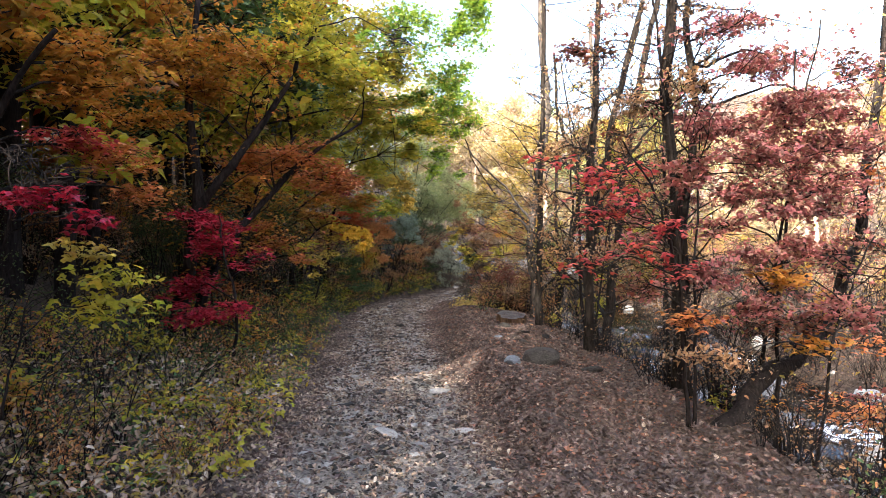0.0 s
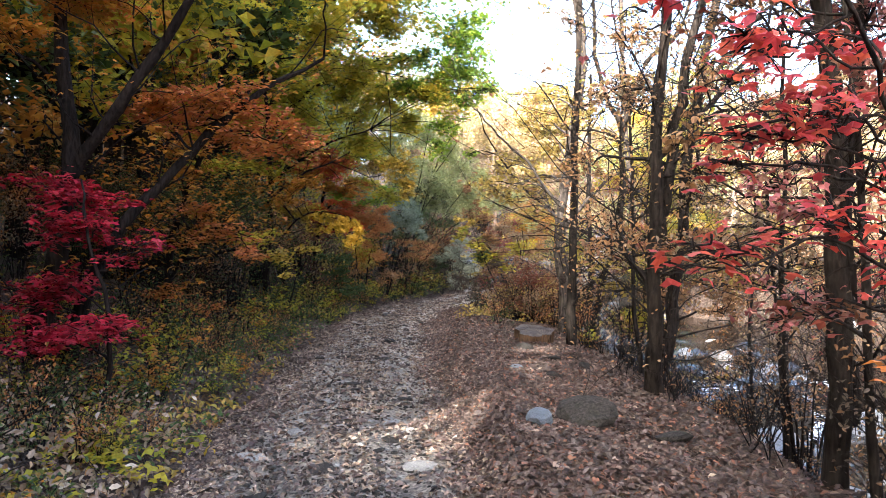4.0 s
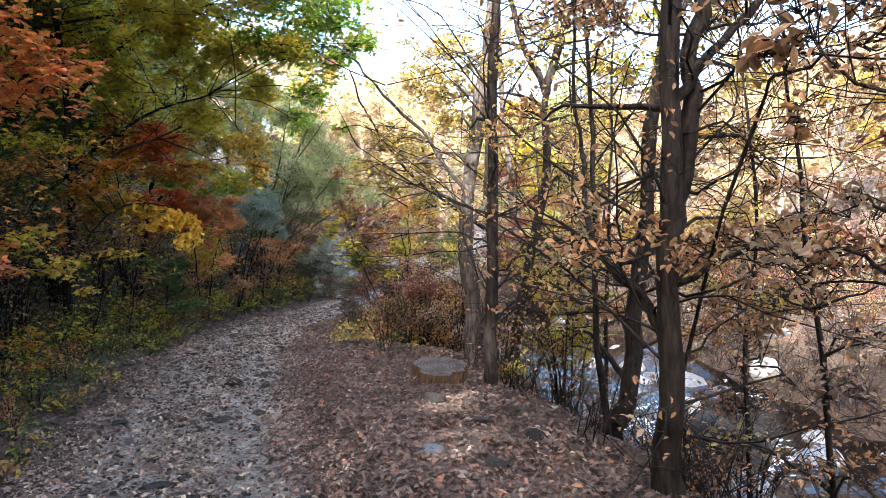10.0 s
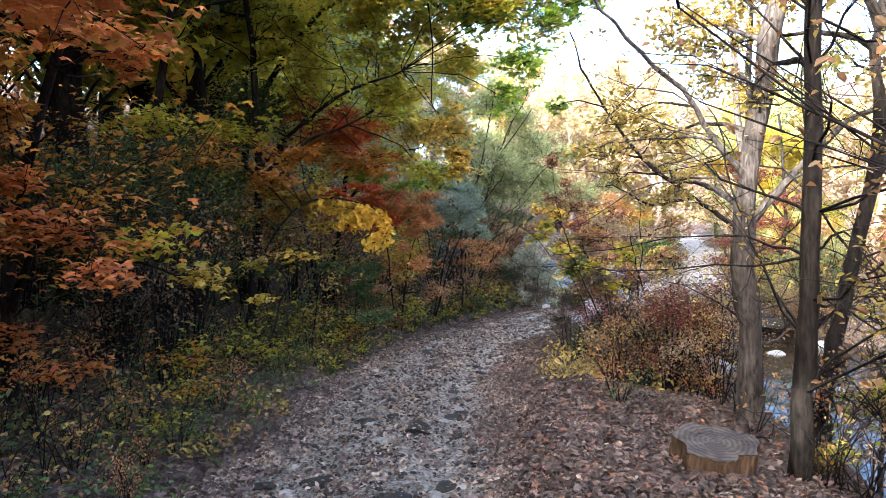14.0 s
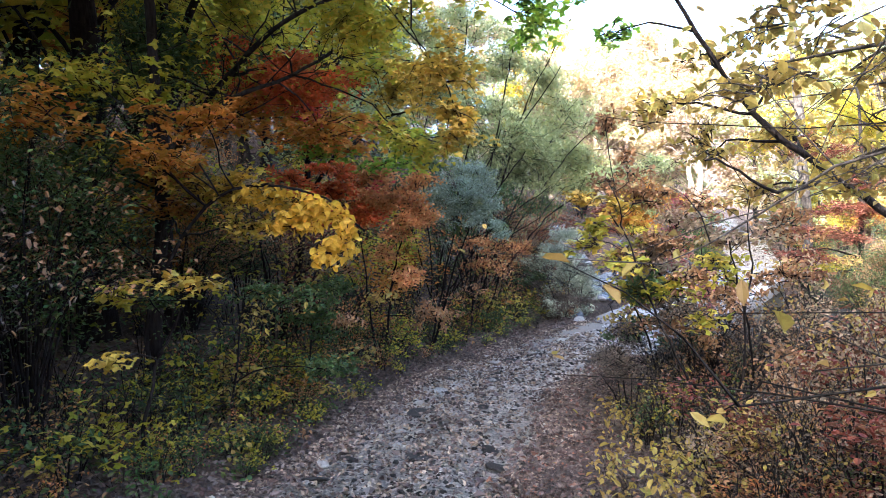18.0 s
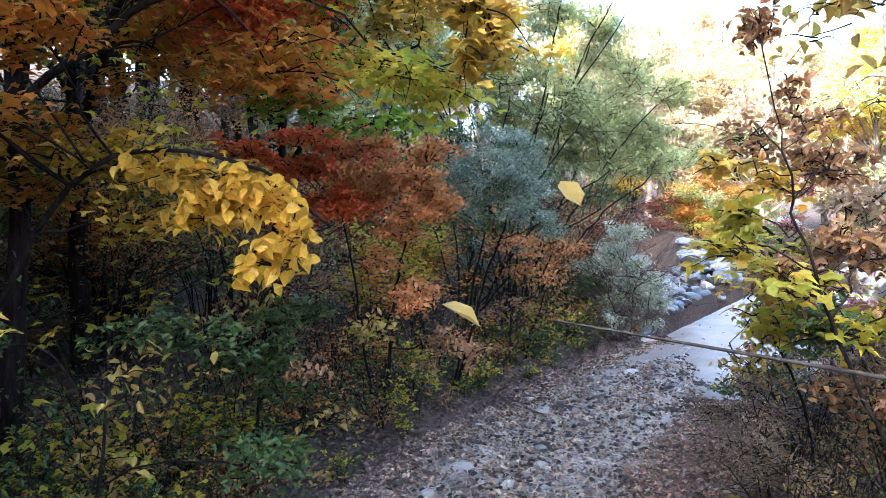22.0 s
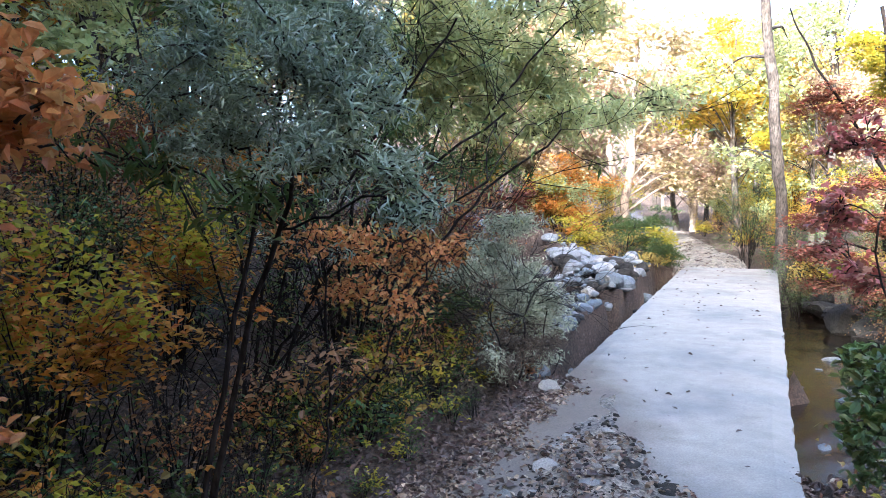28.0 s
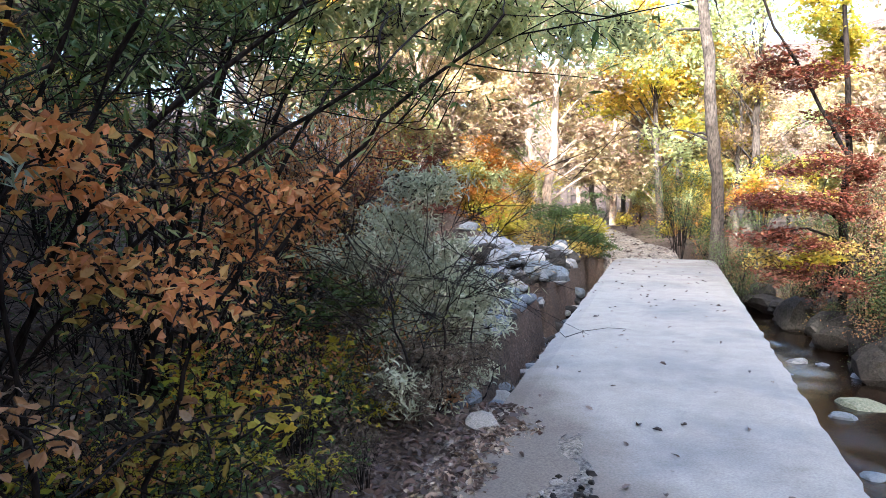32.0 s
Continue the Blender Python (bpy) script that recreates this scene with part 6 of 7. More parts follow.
# ---- tree stump ----
def stump():
    x, y = 2.72, 14.1
    st = thing("tree_stump", "broad sawn tree stump with weathered top among red leaves", "stump", (x, y, height(x, y) + 0.015))
    st.rotation_euler = (0.2, 0.03, 0)
    r = np.random.RandomState(4)
    n, rows, v, f = 40, 7, [], []
    lob = [1 + 0.1 * math.sin(3 * k * 2 * math.pi / n + 1) + 0.07 * math.sin(7 * k * 2 * math.pi / n) + 0.03 * r.normal() for k in range(n)]
    for j in range(rows):
        h = j / (rows - 1)
        for k in range(n):
            a = k * 2 * math.pi / n
            q = 0.275 * lob[k] * (1 + 0.3 * (1 - h) ** 3) * (1 + 0.015 * r.normal())
            v.append((q * math.cos(a), 0.85 * q * math.sin(a), -0.24 + h * 0.4 + 0.012 * math.sin(a)))
    for j in range(rows - 1):
        for k in range(n):
            f.append((j * n + k, j * n + (k + 1) % n, (j + 1) * n + (k + 1) % n, (j + 1) * n + k))
    piece("side", mesh_from("side", v, f, [bark_material("barkless_wood", (0.025, 0.017, 0.012), (0.12, 0.075, 0.045))], True), st, "barkless golden-brown weathered side")
    tv = [(0.985 * p[0], 0.985 * p[1], p[2] + 0.004) for p in v[-n:]] + [(0, 0, 0.16)]
    mid = [(0.5 * p[0], 0.5 * p[1], 0.164 + 0.005 * r.normal()) for p in tv[:n]]
    tv = tv[:n] + mid + [(0, 0, 0.166)]
    tf = [(k, (k + 1) % n, n + (k + 1) % n, n + k) for k in range(n)] + [(n + k, n + k + 1, n + (k + 2) % n, 2 * n) for k in range(0, n, 2)]
    piece("sawn_top", mesh_from("sawn_top", tv, tf, [wood_cut_material()], False), st, "grey sawn wood with growth rings")


stump()


# ---- a dead twig hanging from the maple over the track ----
twig = thing("hanging_twig", "thin dead twig hanging from the maple limb", "twig", (0.55, 18.95, 3.68))
tv, tf = tubes([(bend([(0, 0, 0), (0.01, 0, 0.5), (-0.01, 0.02, 1.0), (-0.1, 0.05, 1.65)], 12, np.random.RandomState(3), 0.008), np.linspace(0.008, 0.014, 12))], 6)
piece("stalk", mesh_from("stalk", tv, tf, [BARK], True), twig)


# ---- undergrowth along the track ----
def shrub_variant(n, kinds, h):
    """A small many-stemmed bush built round its foot; copies of it stand along the track."""
    r = np.random.RandomState(500 + n)
    ob = thing("undergrowth_bush", BUSH_LABEL[n], "shrub", (0, 0, -60), "roadside bushes")
    lines, crown = [], {}
    for s in range(9):
        a, reach = r.uniform(0, 6.28), h * r.uniform(0.25, 0.7)
        tip = np.array((math.cos(a) * reach, math.sin(a) * reach, h * r.uniform(0.5, 1.05)))
        stem = bend([(0.04 * math.cos(a), 0.04 * math.sin(a), -0.1), tip * (0.45, 0.45, 0.6), tip], 7, r, 0.02)
        lines.append((stem, np.linspace(0.009, 0.002, 7)))
        tw = [bend([stem[3 + k % 3], stem[3 + k % 3] + r.normal(size=3) * h * 0.1, stem[3 + k % 3] + r.normal(size=3) * (0.28 * h, 0.28 * h, 0.2 * h)], 5, r, 0.01) for k in range(6)]
        lines += [(t, np.linspace(0.003, 0.001, 5)) for t in tw]
        mat, shape, size, cover, level = KIND[kinds[s % len(kinds)]]
        tw = np.array(tw)
        m = int(32 * cover * (2 if shape == "lance" else 1))
        p = tw[r.randint(0, 6, m), r.randint(1, 5, m)] + r.normal(size=(m, 3)) * 0.06 * h
        p[:, 2] = np.maximum(p[:, 2], 0.03)
        crown.setdefault(mat, []).append(leaves(r, p, shape, size * 0.95, level))
    v, f = tubes(lines, 4)
    piece("branchwork", mesh_from("branchwork", v, f, [BARK], True), ob)
    for mat, lots in crown.items():
        base, fs = 0, []
        for a, b in lots:
            fs.append(b + base)
            base += len(a)
        piece("crown", mesh_from("crown", np.concatenate([a for a, _ in lots]), np.concatenate(fs), [LEAF[mat]]), ob)
    return ob


BUSH_LABEL = ["low bush with dark green and olive leaves", "low bush with olive and yellow leaves", "low bush with dry tan leaves", "dry twiggy bush with grey leaves",
              "low bush with amber and green leaves", "low bush with copper and dark leaves"]
BUSH = [shrub_variant(0, "DDL", 0.8), shrub_variant(1, "LLY", 0.8), shrub_variant(2, "TTK", 0.75), shrub_variant(3, "UUU", 0.8), shrub_variant(4, "ALD", 0.85), shrub_variant(5, "KDT", 0.8)]
USED = set()


def put_bush(n, x, y, s, r):
    m = Matrix.LocRotScale((x, y, height(x, y)), Euler((0, 0, r.uniform(0, 6.28))), None)
    if n not in USED:
        USED.add(n)
        BUSH[n].matrix_basis = m @ Matrix.Diagonal((s, s, s, 1))
        return
    ob = copy_thing(BUSH[n], m)
    ob.scale = (s, s, s * r.uniform(0.85, 1.15))


r = np.random.RandomState(21)
left_mix = [0, 0, 5, 4, 5, 2]
for n in range(120):
    y = r.uniform(4, 30)
    cx = float(np.interp(y, [p[1] for p in ROAD], [p[0] for p in ROAD]))
    slant = 0.55 if y > 22 else 0
    off = 1.4 + abs(r.normal()) * (1.7 if y < 18 else 0.9) + slant
    x = cx - off
    dd = min(float(along(ROAD, np.array([x]), np.array([y]))[0][0]), 9)
    if dd < 1.35 or height(x, y) < -0.5:
        continue
    big = min(1.0, 0.35 + 0.45 * (dd - 1.2))
    mixk = [2, 2, 2, 3, 5, 4] if y < 9 else left_mix
    put_bush(mixk[r.randint(6)], x, y, big * r.uniform(0.6, 1.1), r)
for n in range(70):
    y = r.uniform(18, 27)
    x, q = float(np.interp(y, [p[1] for p in ROAD], [p[0] for p in ROAD])), 1.25 + abs(r.normal()) * 0.8
    x, y = x - q * (1 if y < 21 else 0.83), y + (0 if y < 21 else 0.5 * q)
    dd = float(along(ROAD, np.array([x]), np.array([y]))[0][0])
    if dd > 1.15 and height(x, y) > -0.4:
        put_bush([0, 5, 0, 3, 3, 0][r.randint(6)], x, y, min(0.95, 0.3 + 0.5 * (dd - 1.1)) * r.uniform(0.7, 1.1), r)
for n in range(55):
    y = r.uniform(15.5, 23.6)
    cx = float(np.interp(y, [p[1] for p in ROAD], [p[0] for p in ROAD]))
    x = cx + (2.0 if y < 18.5 else 1.6) + abs(r.normal()) * 1.0 + (0.3 if y > 21 else 0)
    if float(along(ROAD, np.array([x]), np.array([y]))[0][0]) < 1.35:
        continue
    put_bush(([2, 3, 3, 2, 5, 2] if y < 17.6 else [3, 3, 3, 3, 0, 3])[r.randint(6)], x, y, r.uniform(0.35, 0.75 if y < 18.5 else 0.95), r)
for n in range(16):
    y = r.uniform(4, 15)
    put_bush([2, 2, 3, 5, 4, 2][r.randint(6)], r.uniform(3.4, 5.0), y, r.uniform(0.4, 0.9), r)
for n in range(22):
    y = r.uniform(38, 50)
    x = float(np.interp(y, [p[1] for p in ROAD], [p[0] for p in ROAD])) + (1.6 + abs(r.normal()) * 2.2) * (1 if r.rand() < 0.6 else -1)
    if height(x, y) > -0.4:
        put_bush([1, 0, 4, 0, 2, 5][r.randint(6)], x, y, r.uniform(0.5, 1.2), r)


# ---- taller thickets that close the sides ----
def thicket(n, label, kinds, h):
    r = np.random.RandomState(700 + n)
    ob = thing("thicket_bush", label, "shrub", (0, 0, -70), "thickets")
    lines, crown = [], {}
    for s in range(16):
        a, reach = r.uniform(0, 6.28), h * r.uniform(0.1, 0.5)
        tip = np.array((math.cos(a) * reach, math.sin(a) * reach, h * r.uniform(0.3, 1.05)))
        stem = bend([(0.08 * math.cos(a), 0.08 * math.sin(a), -0.15), tip * (0.4, 0.4, 0.6), tip], 8, r, 0.03)
        lines.append((stem, np.linspace(0.016, 0.003, 8)))
        tw = np.array(fan(r, stem[4], tip, 0.26 * h, 0.15 * h, 14))
        lines += [(q, np.linspace(0.004, 0.0015, 6)) for q in tw]
        mat, shape, size, cover, level = KIND[kinds[s % len(kinds)]]
        m = int((210 if n < 5 else 70) * cover)
        p = tw[r.randint(0, 14, m), r.randint(1, 6, m)] + r.normal(size=(m, 3)) * 0.045 * h
        p[:, 2] = np.maximum(p[:, 2], 0.05)
        crown.setdefault(mat, []).append(leaves(r, p, "oval" if n > 1 else "bit", size * 0.95, level))
    v, f = tubes(lines, 4)
    piece("branchwork", mesh_from("branchwork", v, f, [BARK], True), ob)
    for mat, lots in crown.items():
        base, fs = 0, []
        for a, b in lots:
            fs.append(b + base)
            base += len(a)
        piece("crown", mesh_from("crown", np.concatenate([a for a, _ in lots]), np.concatenate(fs), [LEAF[mat]]), ob)
    return ob


THICK = [thicket(0, "thicket bush with dark green and tan leaves", "DDT", 2.6), thicket(1, "thicket bush with olive and amber leaves", "LAD", 2.4),
         thicket(2, "thicket bush with copper and tan leaves", "KTp", 2.2), thicket(3, "thicket bush with yellow and pale green leaves", "YLW", 2.4),
         thicket(4, "twiggy bush with tan, rust and olive leaves", "pNTBU", 2.1), thicket(5, "bare twiggy brush with few dry leaves", "UTU", 1.7)]
THICK_USED = set()


def put_thicket(n, x, y, s, r):
    m = Matrix.LocRotScale((x, y, height(x, y)), Euler((0, 0, r.uniform(0, 6.28))), None)
    if n not in THICK_USED:
        THICK_USED.add(n)
        THICK[n].matrix_basis = m @ Matrix.Diagonal((s, s, s, 1))
        return
    ob = copy_thing(THICK[n], m)
    ob.scale = (s, s, s * r.uniform(0.85, 1.15))


def beside(y, off):
    """A place at that distance to the right of the track (left: negative)."""
    return float(np.interp(y, [p[1] for p in ROAD], [p[0] for p in ROAD])) + off


def clear(x, y, far):
    return float(along(ROAD, np.array([x]), np.array([y]))[0][0]) > far and height(x, y) > -0.6


r = np.random.RandomState(81)
for n in range(58):
    y = r.uniform(-2, 19)
    x = beside(y, -5.5 - r.rand() * 6)
    if clear(x, y, 2.2):
        put_thicket([0, 2, 0, 0, 5][r.randint(5)], x, y, r.uniform(0.6, 1.1), r)
for n in range(74):
    y = r.uniform(16.5, 33)
    x = beside(y, -2.5 - r.rand() * 6 - (0.7 if y > 21 else 0))
    if clear(x, y, 2.2):
        # Below y 21 darker kinds carry the wood's shade in their leaf colour
        put_thicket(([0, 5, 0, 0, 5] if y < 21 else [2, 2, 0, 4, 1])[r.randint(5)], x, y, r.uniform(0.55, 1.0), r)
for n in range(46):
    y = r.uniform(16.5, 23.4)
    x = beside(y, 2.4 + r.rand() * 2.2 + (0.4 if y > 20.5 else 0))
    if clear(x, y, 2.0):
        put_thicket(([4, 5, 5, 4, 2] if y < 17.8 else [5, 5, 5, 4, 5])[r.randint(5)], x, y, r.uniform(0.4, 0.6 if y < 18.5 else 0.8), r)
for n in range(14):
    y = r.uniform(3.5, 17)
    x = beside(y, 3.5 + r.rand() * 1.6)
    put_thicket([5, 5, 4, 5][r.randint(4)], x, y, r.uniform(0.45, 0.85), r)
for n in range(62):
    y = r.uniform(-2, 42)
    x = float(np.interp(y, [p[1] for p in STREAM[:8]], [p[0] for p in STREAM[:8]])) + (2.7 if y > 26 else 3.3) + r.rand() ** 1.5 * 7
    if height(x, y) > -0.9:
        put_thicket([4, 2, 4, 4, 5, 4][r.randint(6)], x, y, r.uniform(0.5, 1.15), r)
for n in range(30):
    y = r.uniform(39.5, 62)
    x = beside(y, (2.4 + abs(r.normal()) * 5) * (1 if r.rand() < 0.5 else -1))
    if clear(x, y, 1.9):
        put_thicket([3, 3, 1, 4, 3][r.randint(5)], x, y, r.uniform(0.6, 1.3), r)


for x, y in ((13.2, 37.4), (12.6, 40.2), (14.0, 39.2), (13.6, 41.8), (15.2, 38.0), (11.9, 36.6), (14.8, 41.0), (16.5, 39.6)):
    put_thicket([0, 0, 0, 4][r.randint(4)], x, y, r.uniform(0.55, 0.9), r)
for n in range(30):
    y = r.uniform(27.5, 40)
    x = float(np.interp(y, [p[1] for p in STREAM], [p[0] for p in STREAM])) + 1.2 + r.rand() * 1.5
    put_thicket([0, 4, 0, 4, 5][r.randint(5)], x, y, r.uniform(0.45, 0.8), r)
for n in range(26):
    y = r.uniform(38.6, 56)
    side = 1 if r.rand() < 0.5 else -1
    x = beside(y, side * (1.7 + abs(r.normal()) * 0.8))
    if clear(x, y, 1.3) and height(x, y) > -0.35:
        put_bush([1, 0, 4, 3, 2, 5][r.randint(6)], x, y, r.uniform(0.5, 1.1), r)


# ---- woods behind and around ----
def wood_tree(n, label, kinds, h, spread, bark, at=(0, 0, -80), seed=0):
    """A forest tree. One that stands in a shaft of sun has that shaft kept free of leaves."""
    r = np.random.RandomState(900 + n + 10 * seed)
    ob = thing("woodland_tree", label, "tree", at, "woods")
    main = [(r.normal() * 0.1, r.normal() * 0.1, z) for z in (-0.4, h * 0.3, h * 0.6, h * 0.95)]
    me, line, rad = stem_mesh(main, 0.016 * h + 0.02, 0.02, r, bark)
    piece("trunk", me, ob)
    lines, crown = [], {}
    for s in range(26):
        z = h * r.uniform(0.25, 1.0)
        a = r.uniform(0, 6.28)
        reach = spread * (1.1 - 0.55 * z / h) * r.uniform(0.5, 1.0)
        root = line[min(len(line) - 1, int(z / h * 0.75 * len(line)))]
        c = np.array((math.cos(a) * reach, math.sin(a) * reach, z))
        limb = bend([root, (root + c) / 2 + (0, 0, 0.15 * reach), c], 6, r, 0.04)
        lines.append((limb, np.linspace(0.012 + 0.01 * reach, 0.006, 6)))
        rx = spread * 0.36
        tw = np.array(fan(r, root * 0.3 + c * 0.7, c, rx, rx * 0.5, 10))
        lines += [(t, np.linspace(0.008, 0.003, 6)) for t in tw]
        mat, shape, size, cover, level = KIND[kinds[s % len(kinds)]]
        m = 180
        p = tw[r.randint(0, 10, m), r.randint(1, 6, m)] + r.normal(size=(m, 3)) * 0.14 * rx
        p = p[~in_gap(p + np.array(at))]
        crown.setdefault(mat, []).append(leaves(r, p, "bit", 0.21, 0.5))
    v, f = tubes(lines, 4)
    piece("branchwork", mesh_from("branchwork", v, f, [bark], True), ob)
    for mat, lots in crown.items():
        base, fs = 0, []
        for a, b in lots:
            fs.append(b + base)
            base += len(a)
        piece("crown", mesh_from("crown", np.concatenate([a for a, _ in lots]), np.concatenate(fs), [LEAF[mat]]), ob)
    return ob


WOOD_KIND = [("woodland tree with dark green and olive crown", "DLD", 10.5, 2.9, BARK), ("woodland tree with amber and olive crown", "ALA", 10, 3.0, BARK),
             ("woodland tree with yellow crown", "YLY", 9, 2.8, BARK_GREY), ("woodland tree with rust and red crown", "RAK", 8.5, 2.7, BARK),
             ("woodland tree with pale green crown", "WWF", 10, 3.0, BARK_GREY), ("woodland tree with dull tan and olive crown", "ppB", 9.5, 2.9, BARK_GREY),
             # Far trees: cream crown and pale bark carry the hillside's overexposed sunlight
             ("far woodland tree, sun glare and haze put into its cream crown", "xxp", 9.5, 2.8, BARK_PALE)]
WOOD = [wood_tree(n, *k) for n, k in enumerate(WOOD_KIND)]
WOOD_USED = set()


def sunlit_way(x, y, h, reach):
    """Whether a shaft of sun passes through the crown of a tree at x, y."""
    d = np.array(SUN_TO)
    for c, q in GAPS:
        u = np.linspace(0.5, 40, 80)
        p = np.array(c) + u[:, None] * d
        if np.any((np.hypot(p[:, 0] - x, p[:, 1] - y) < reach) & (p[:, 2] < h + height(x, y) + 1)):
            return True
    return False


def put_tree(n, x, y, s, r):
    label, kinds, h, spread, bark = WOOD_KIND[n]
    if sunlit_way(x, y, h * s, spread * s * 1.75):
        wood_tree(n, label, kinds, h * s, spread * s, bark, (x, y, height(x, y)), 1 + r.randint(1000))
        return
    m = Matrix.LocRotScale((x, y, height(x, y)), Euler((r.normal() * 0.04, r.normal() * 0.04, r.uniform(0, 6.28))), None)
    if n not in WOOD_USED:
        WOOD_USED.add(n)
        WOOD[n].matrix_basis = m @ Matrix.Diagonal((s, s, s, 1))
        return
    ob = copy_thing(WOOD[n], m)
    ob.scale = (s, s, s * r.uniform(0.9, 1.15))


r = np.random.RandomState(34)
spots = []
for n in range(900):
    if len(spots) > 130:
        break
    x, y = -4.4 - 22 * r.rand() ** 1.4, r.uniform(-24, 62)
    if all((x - a) ** 2 + (y - b) ** 2 > 3.4 for a, b in spots) and (x < -4.8 or y > 30) and (x < -8 or y < 11 or y > 27):
        spots.append((x, y))
        put_tree([0, 1, 0, 1, 0, 3, 2][r.randint(7)], x, y, r.uniform(0.8, 1.3), r)
# Trees added to block the sun from verge and deck, several out of view
for x, y, k in ((-4.6, 24.6, 1), (-5.6, 28.2, 0), (-6.4, 21.8, 0), (-7.0, 25.0, 0), (-5.3, 14.0, 0), (-6.6, 17.6, 0), (-5.9, 10.8, 0), (-6.2, 3.4, 0), (-7.6, 0.8, 1), (-6.9, -5.2, 0), (-8.8, -2.4, 0), (-5.4, 4.6, 1), (-8.2, 3.9, 0), (-7.4, 6.4, 0), (-5.2, 12.6, 1), (-7.2, 9.4, 0), (-7.8, 12.4, 0), (-4.3, 19.4, 0), (-3.7, 21.2, 0), (-7.6, 15.2, 0), (-7.2, 19.6, 0), (-7.9, 22.6, 0), (-5.0, 22.6, 0), (-9.6, -6.5, 1), (-5.0, 7.6, 1), (-4.6, 0.2, 0), (-5.8, -2.8, 1), (-3.9, -3.4, 0)):
    put_tree(k, x, y, r.uniform(1.15, 1.4) * (0.7 if y < 15 else 0.9 if x > -3 else 1), r)
# Taller trees added so that their shadow reaches pool and far bank
for x, y, k, s in ((-6.3, 15.8, 0, 1.5), (-5.9, 19.0, 1, 1.45), (-5.9, 12.2, 0, 1.45)):
    put_tree(k, x, y, s, r)
# Kind 6 paints the bleaching sunlight of the far slope into its colours
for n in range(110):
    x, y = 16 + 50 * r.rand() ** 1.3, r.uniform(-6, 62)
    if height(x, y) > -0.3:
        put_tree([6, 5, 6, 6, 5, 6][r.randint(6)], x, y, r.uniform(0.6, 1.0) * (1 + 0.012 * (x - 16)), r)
for n in range(10):
    put_tree([4, 6, 4, 5][r.randint(4)], r.uniform(-9, -3.0), r.uniform(31, 47), r.uniform(0.6, 0.9), r)
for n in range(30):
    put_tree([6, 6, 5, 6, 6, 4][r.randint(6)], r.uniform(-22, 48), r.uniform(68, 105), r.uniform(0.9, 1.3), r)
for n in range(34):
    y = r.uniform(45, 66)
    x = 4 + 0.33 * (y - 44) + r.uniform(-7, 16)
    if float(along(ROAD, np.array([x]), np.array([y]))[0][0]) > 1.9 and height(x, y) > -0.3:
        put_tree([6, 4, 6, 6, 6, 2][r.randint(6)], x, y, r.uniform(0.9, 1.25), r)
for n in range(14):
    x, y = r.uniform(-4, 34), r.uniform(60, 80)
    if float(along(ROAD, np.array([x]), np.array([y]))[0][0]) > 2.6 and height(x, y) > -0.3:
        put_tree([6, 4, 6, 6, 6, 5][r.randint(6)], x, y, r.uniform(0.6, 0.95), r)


# ---- low herbs and seedlings at the foot of the bushes ----
def herbs(name, label, kind, clumps, pick, seed, tall):
    r = np.random.RandomState(seed)
    x, y = pick(r, clumps)
    d, side, place = along(ROAD, x, y)
    z, track = land(x, y)
    ok = (d > 1.22) & (z > water_level(x, y) + 0.05) & (place < 9.0)
    x, y, z = x[ok], y[ok], z[ok]
    m, per = len(x), 18
    h = tall * r.uniform(0.35, 1.0, (m, 1)) * np.clip(0.45 + 0.5 * (d[ok][:, None] - 1.2), 0.4, 1)
    q = r.normal(size=(m, per, 3)) * (0.5, 0.5, 0)
    q[..., 2] = r.uniform(0.05, 1.0, (m, per))
    p = np.stack([x, y, z], 1)[:, None] + q * h[..., None]
    mat, shape, size, cover, level = KIND[kind]
    v, f = leaves(r, p.reshape(-1, 3), shape, size * 0.95, level)
    tagged(new(name, mesh_from(name, v, f, [LEAF[mat]])), label, "undergrowth", kind="stuff")
    lines = []
    for i in range(0, m, 2):
        for k in range(3):
            foot, tip = np.array((x[i], y[i], z[i] - 0.03)), p[i, k]
            lines.append((bend([foot, (foot + tip) / 2 + r.normal(size=3) * 0.02, tip], 4), np.linspace(0.003, 0.001, 4)))
    v, f = tubes(lines, 3)
    tagged(new("herb_stalks", mesh_from("herb_stalks", v, f, [BARK], True)), "thin dry stalks of the roadside herbs", "undergrowth", kind="stuff")


def road_x(y):
    return np.interp(y, [p[1] for p in ROAD], [p[0] for p in ROAD])


def herb_left(r, n):
    y = r.uniform(2.5, 27.5, n)
    return road_x(y) - 1.2 - (0.5 * (y > 21)) - np.abs(r.normal(size=n)) * 1.2, y


def herb_near(r, n):
    y = r.uniform(2.0, 10, n)
    return road_x(y) - 1.25 - np.abs(r.normal(size=n)) * 1.6, y


def herb_right(r, n):
    y = r.uniform(16.3, 23.8, n)
    return road_x(y) + 1.55 + (0.5 * (y > 21)) + np.abs(r.normal(size=n)) * 0.9, y


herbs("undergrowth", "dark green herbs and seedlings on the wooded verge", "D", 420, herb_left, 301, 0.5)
herbs("undergrowth", "brown and olive herbs on the wooded verge", "B", 150, herb_left, 302, 0.45)
herbs("undergrowth", "dry tan weeds on the wooded verge", "T", 190, herb_left, 303, 0.45)
herbs("undergrowth", "pale dry weeds beside the track", "p", 240, herb_near, 304, 0.6)
herbs("undergrowth", "yellow-green weeds beside the track", "L", 80, herb_near, 305, 0.55)
herbs("undergrowth", "straw-coloured dry weeds beside the track", "h", 130, herb_near, 308, 0.6)
herbs("undergrowth", "dull olive weeds on the stream side of the track", "B", 160, herb_right, 306, 0.45)
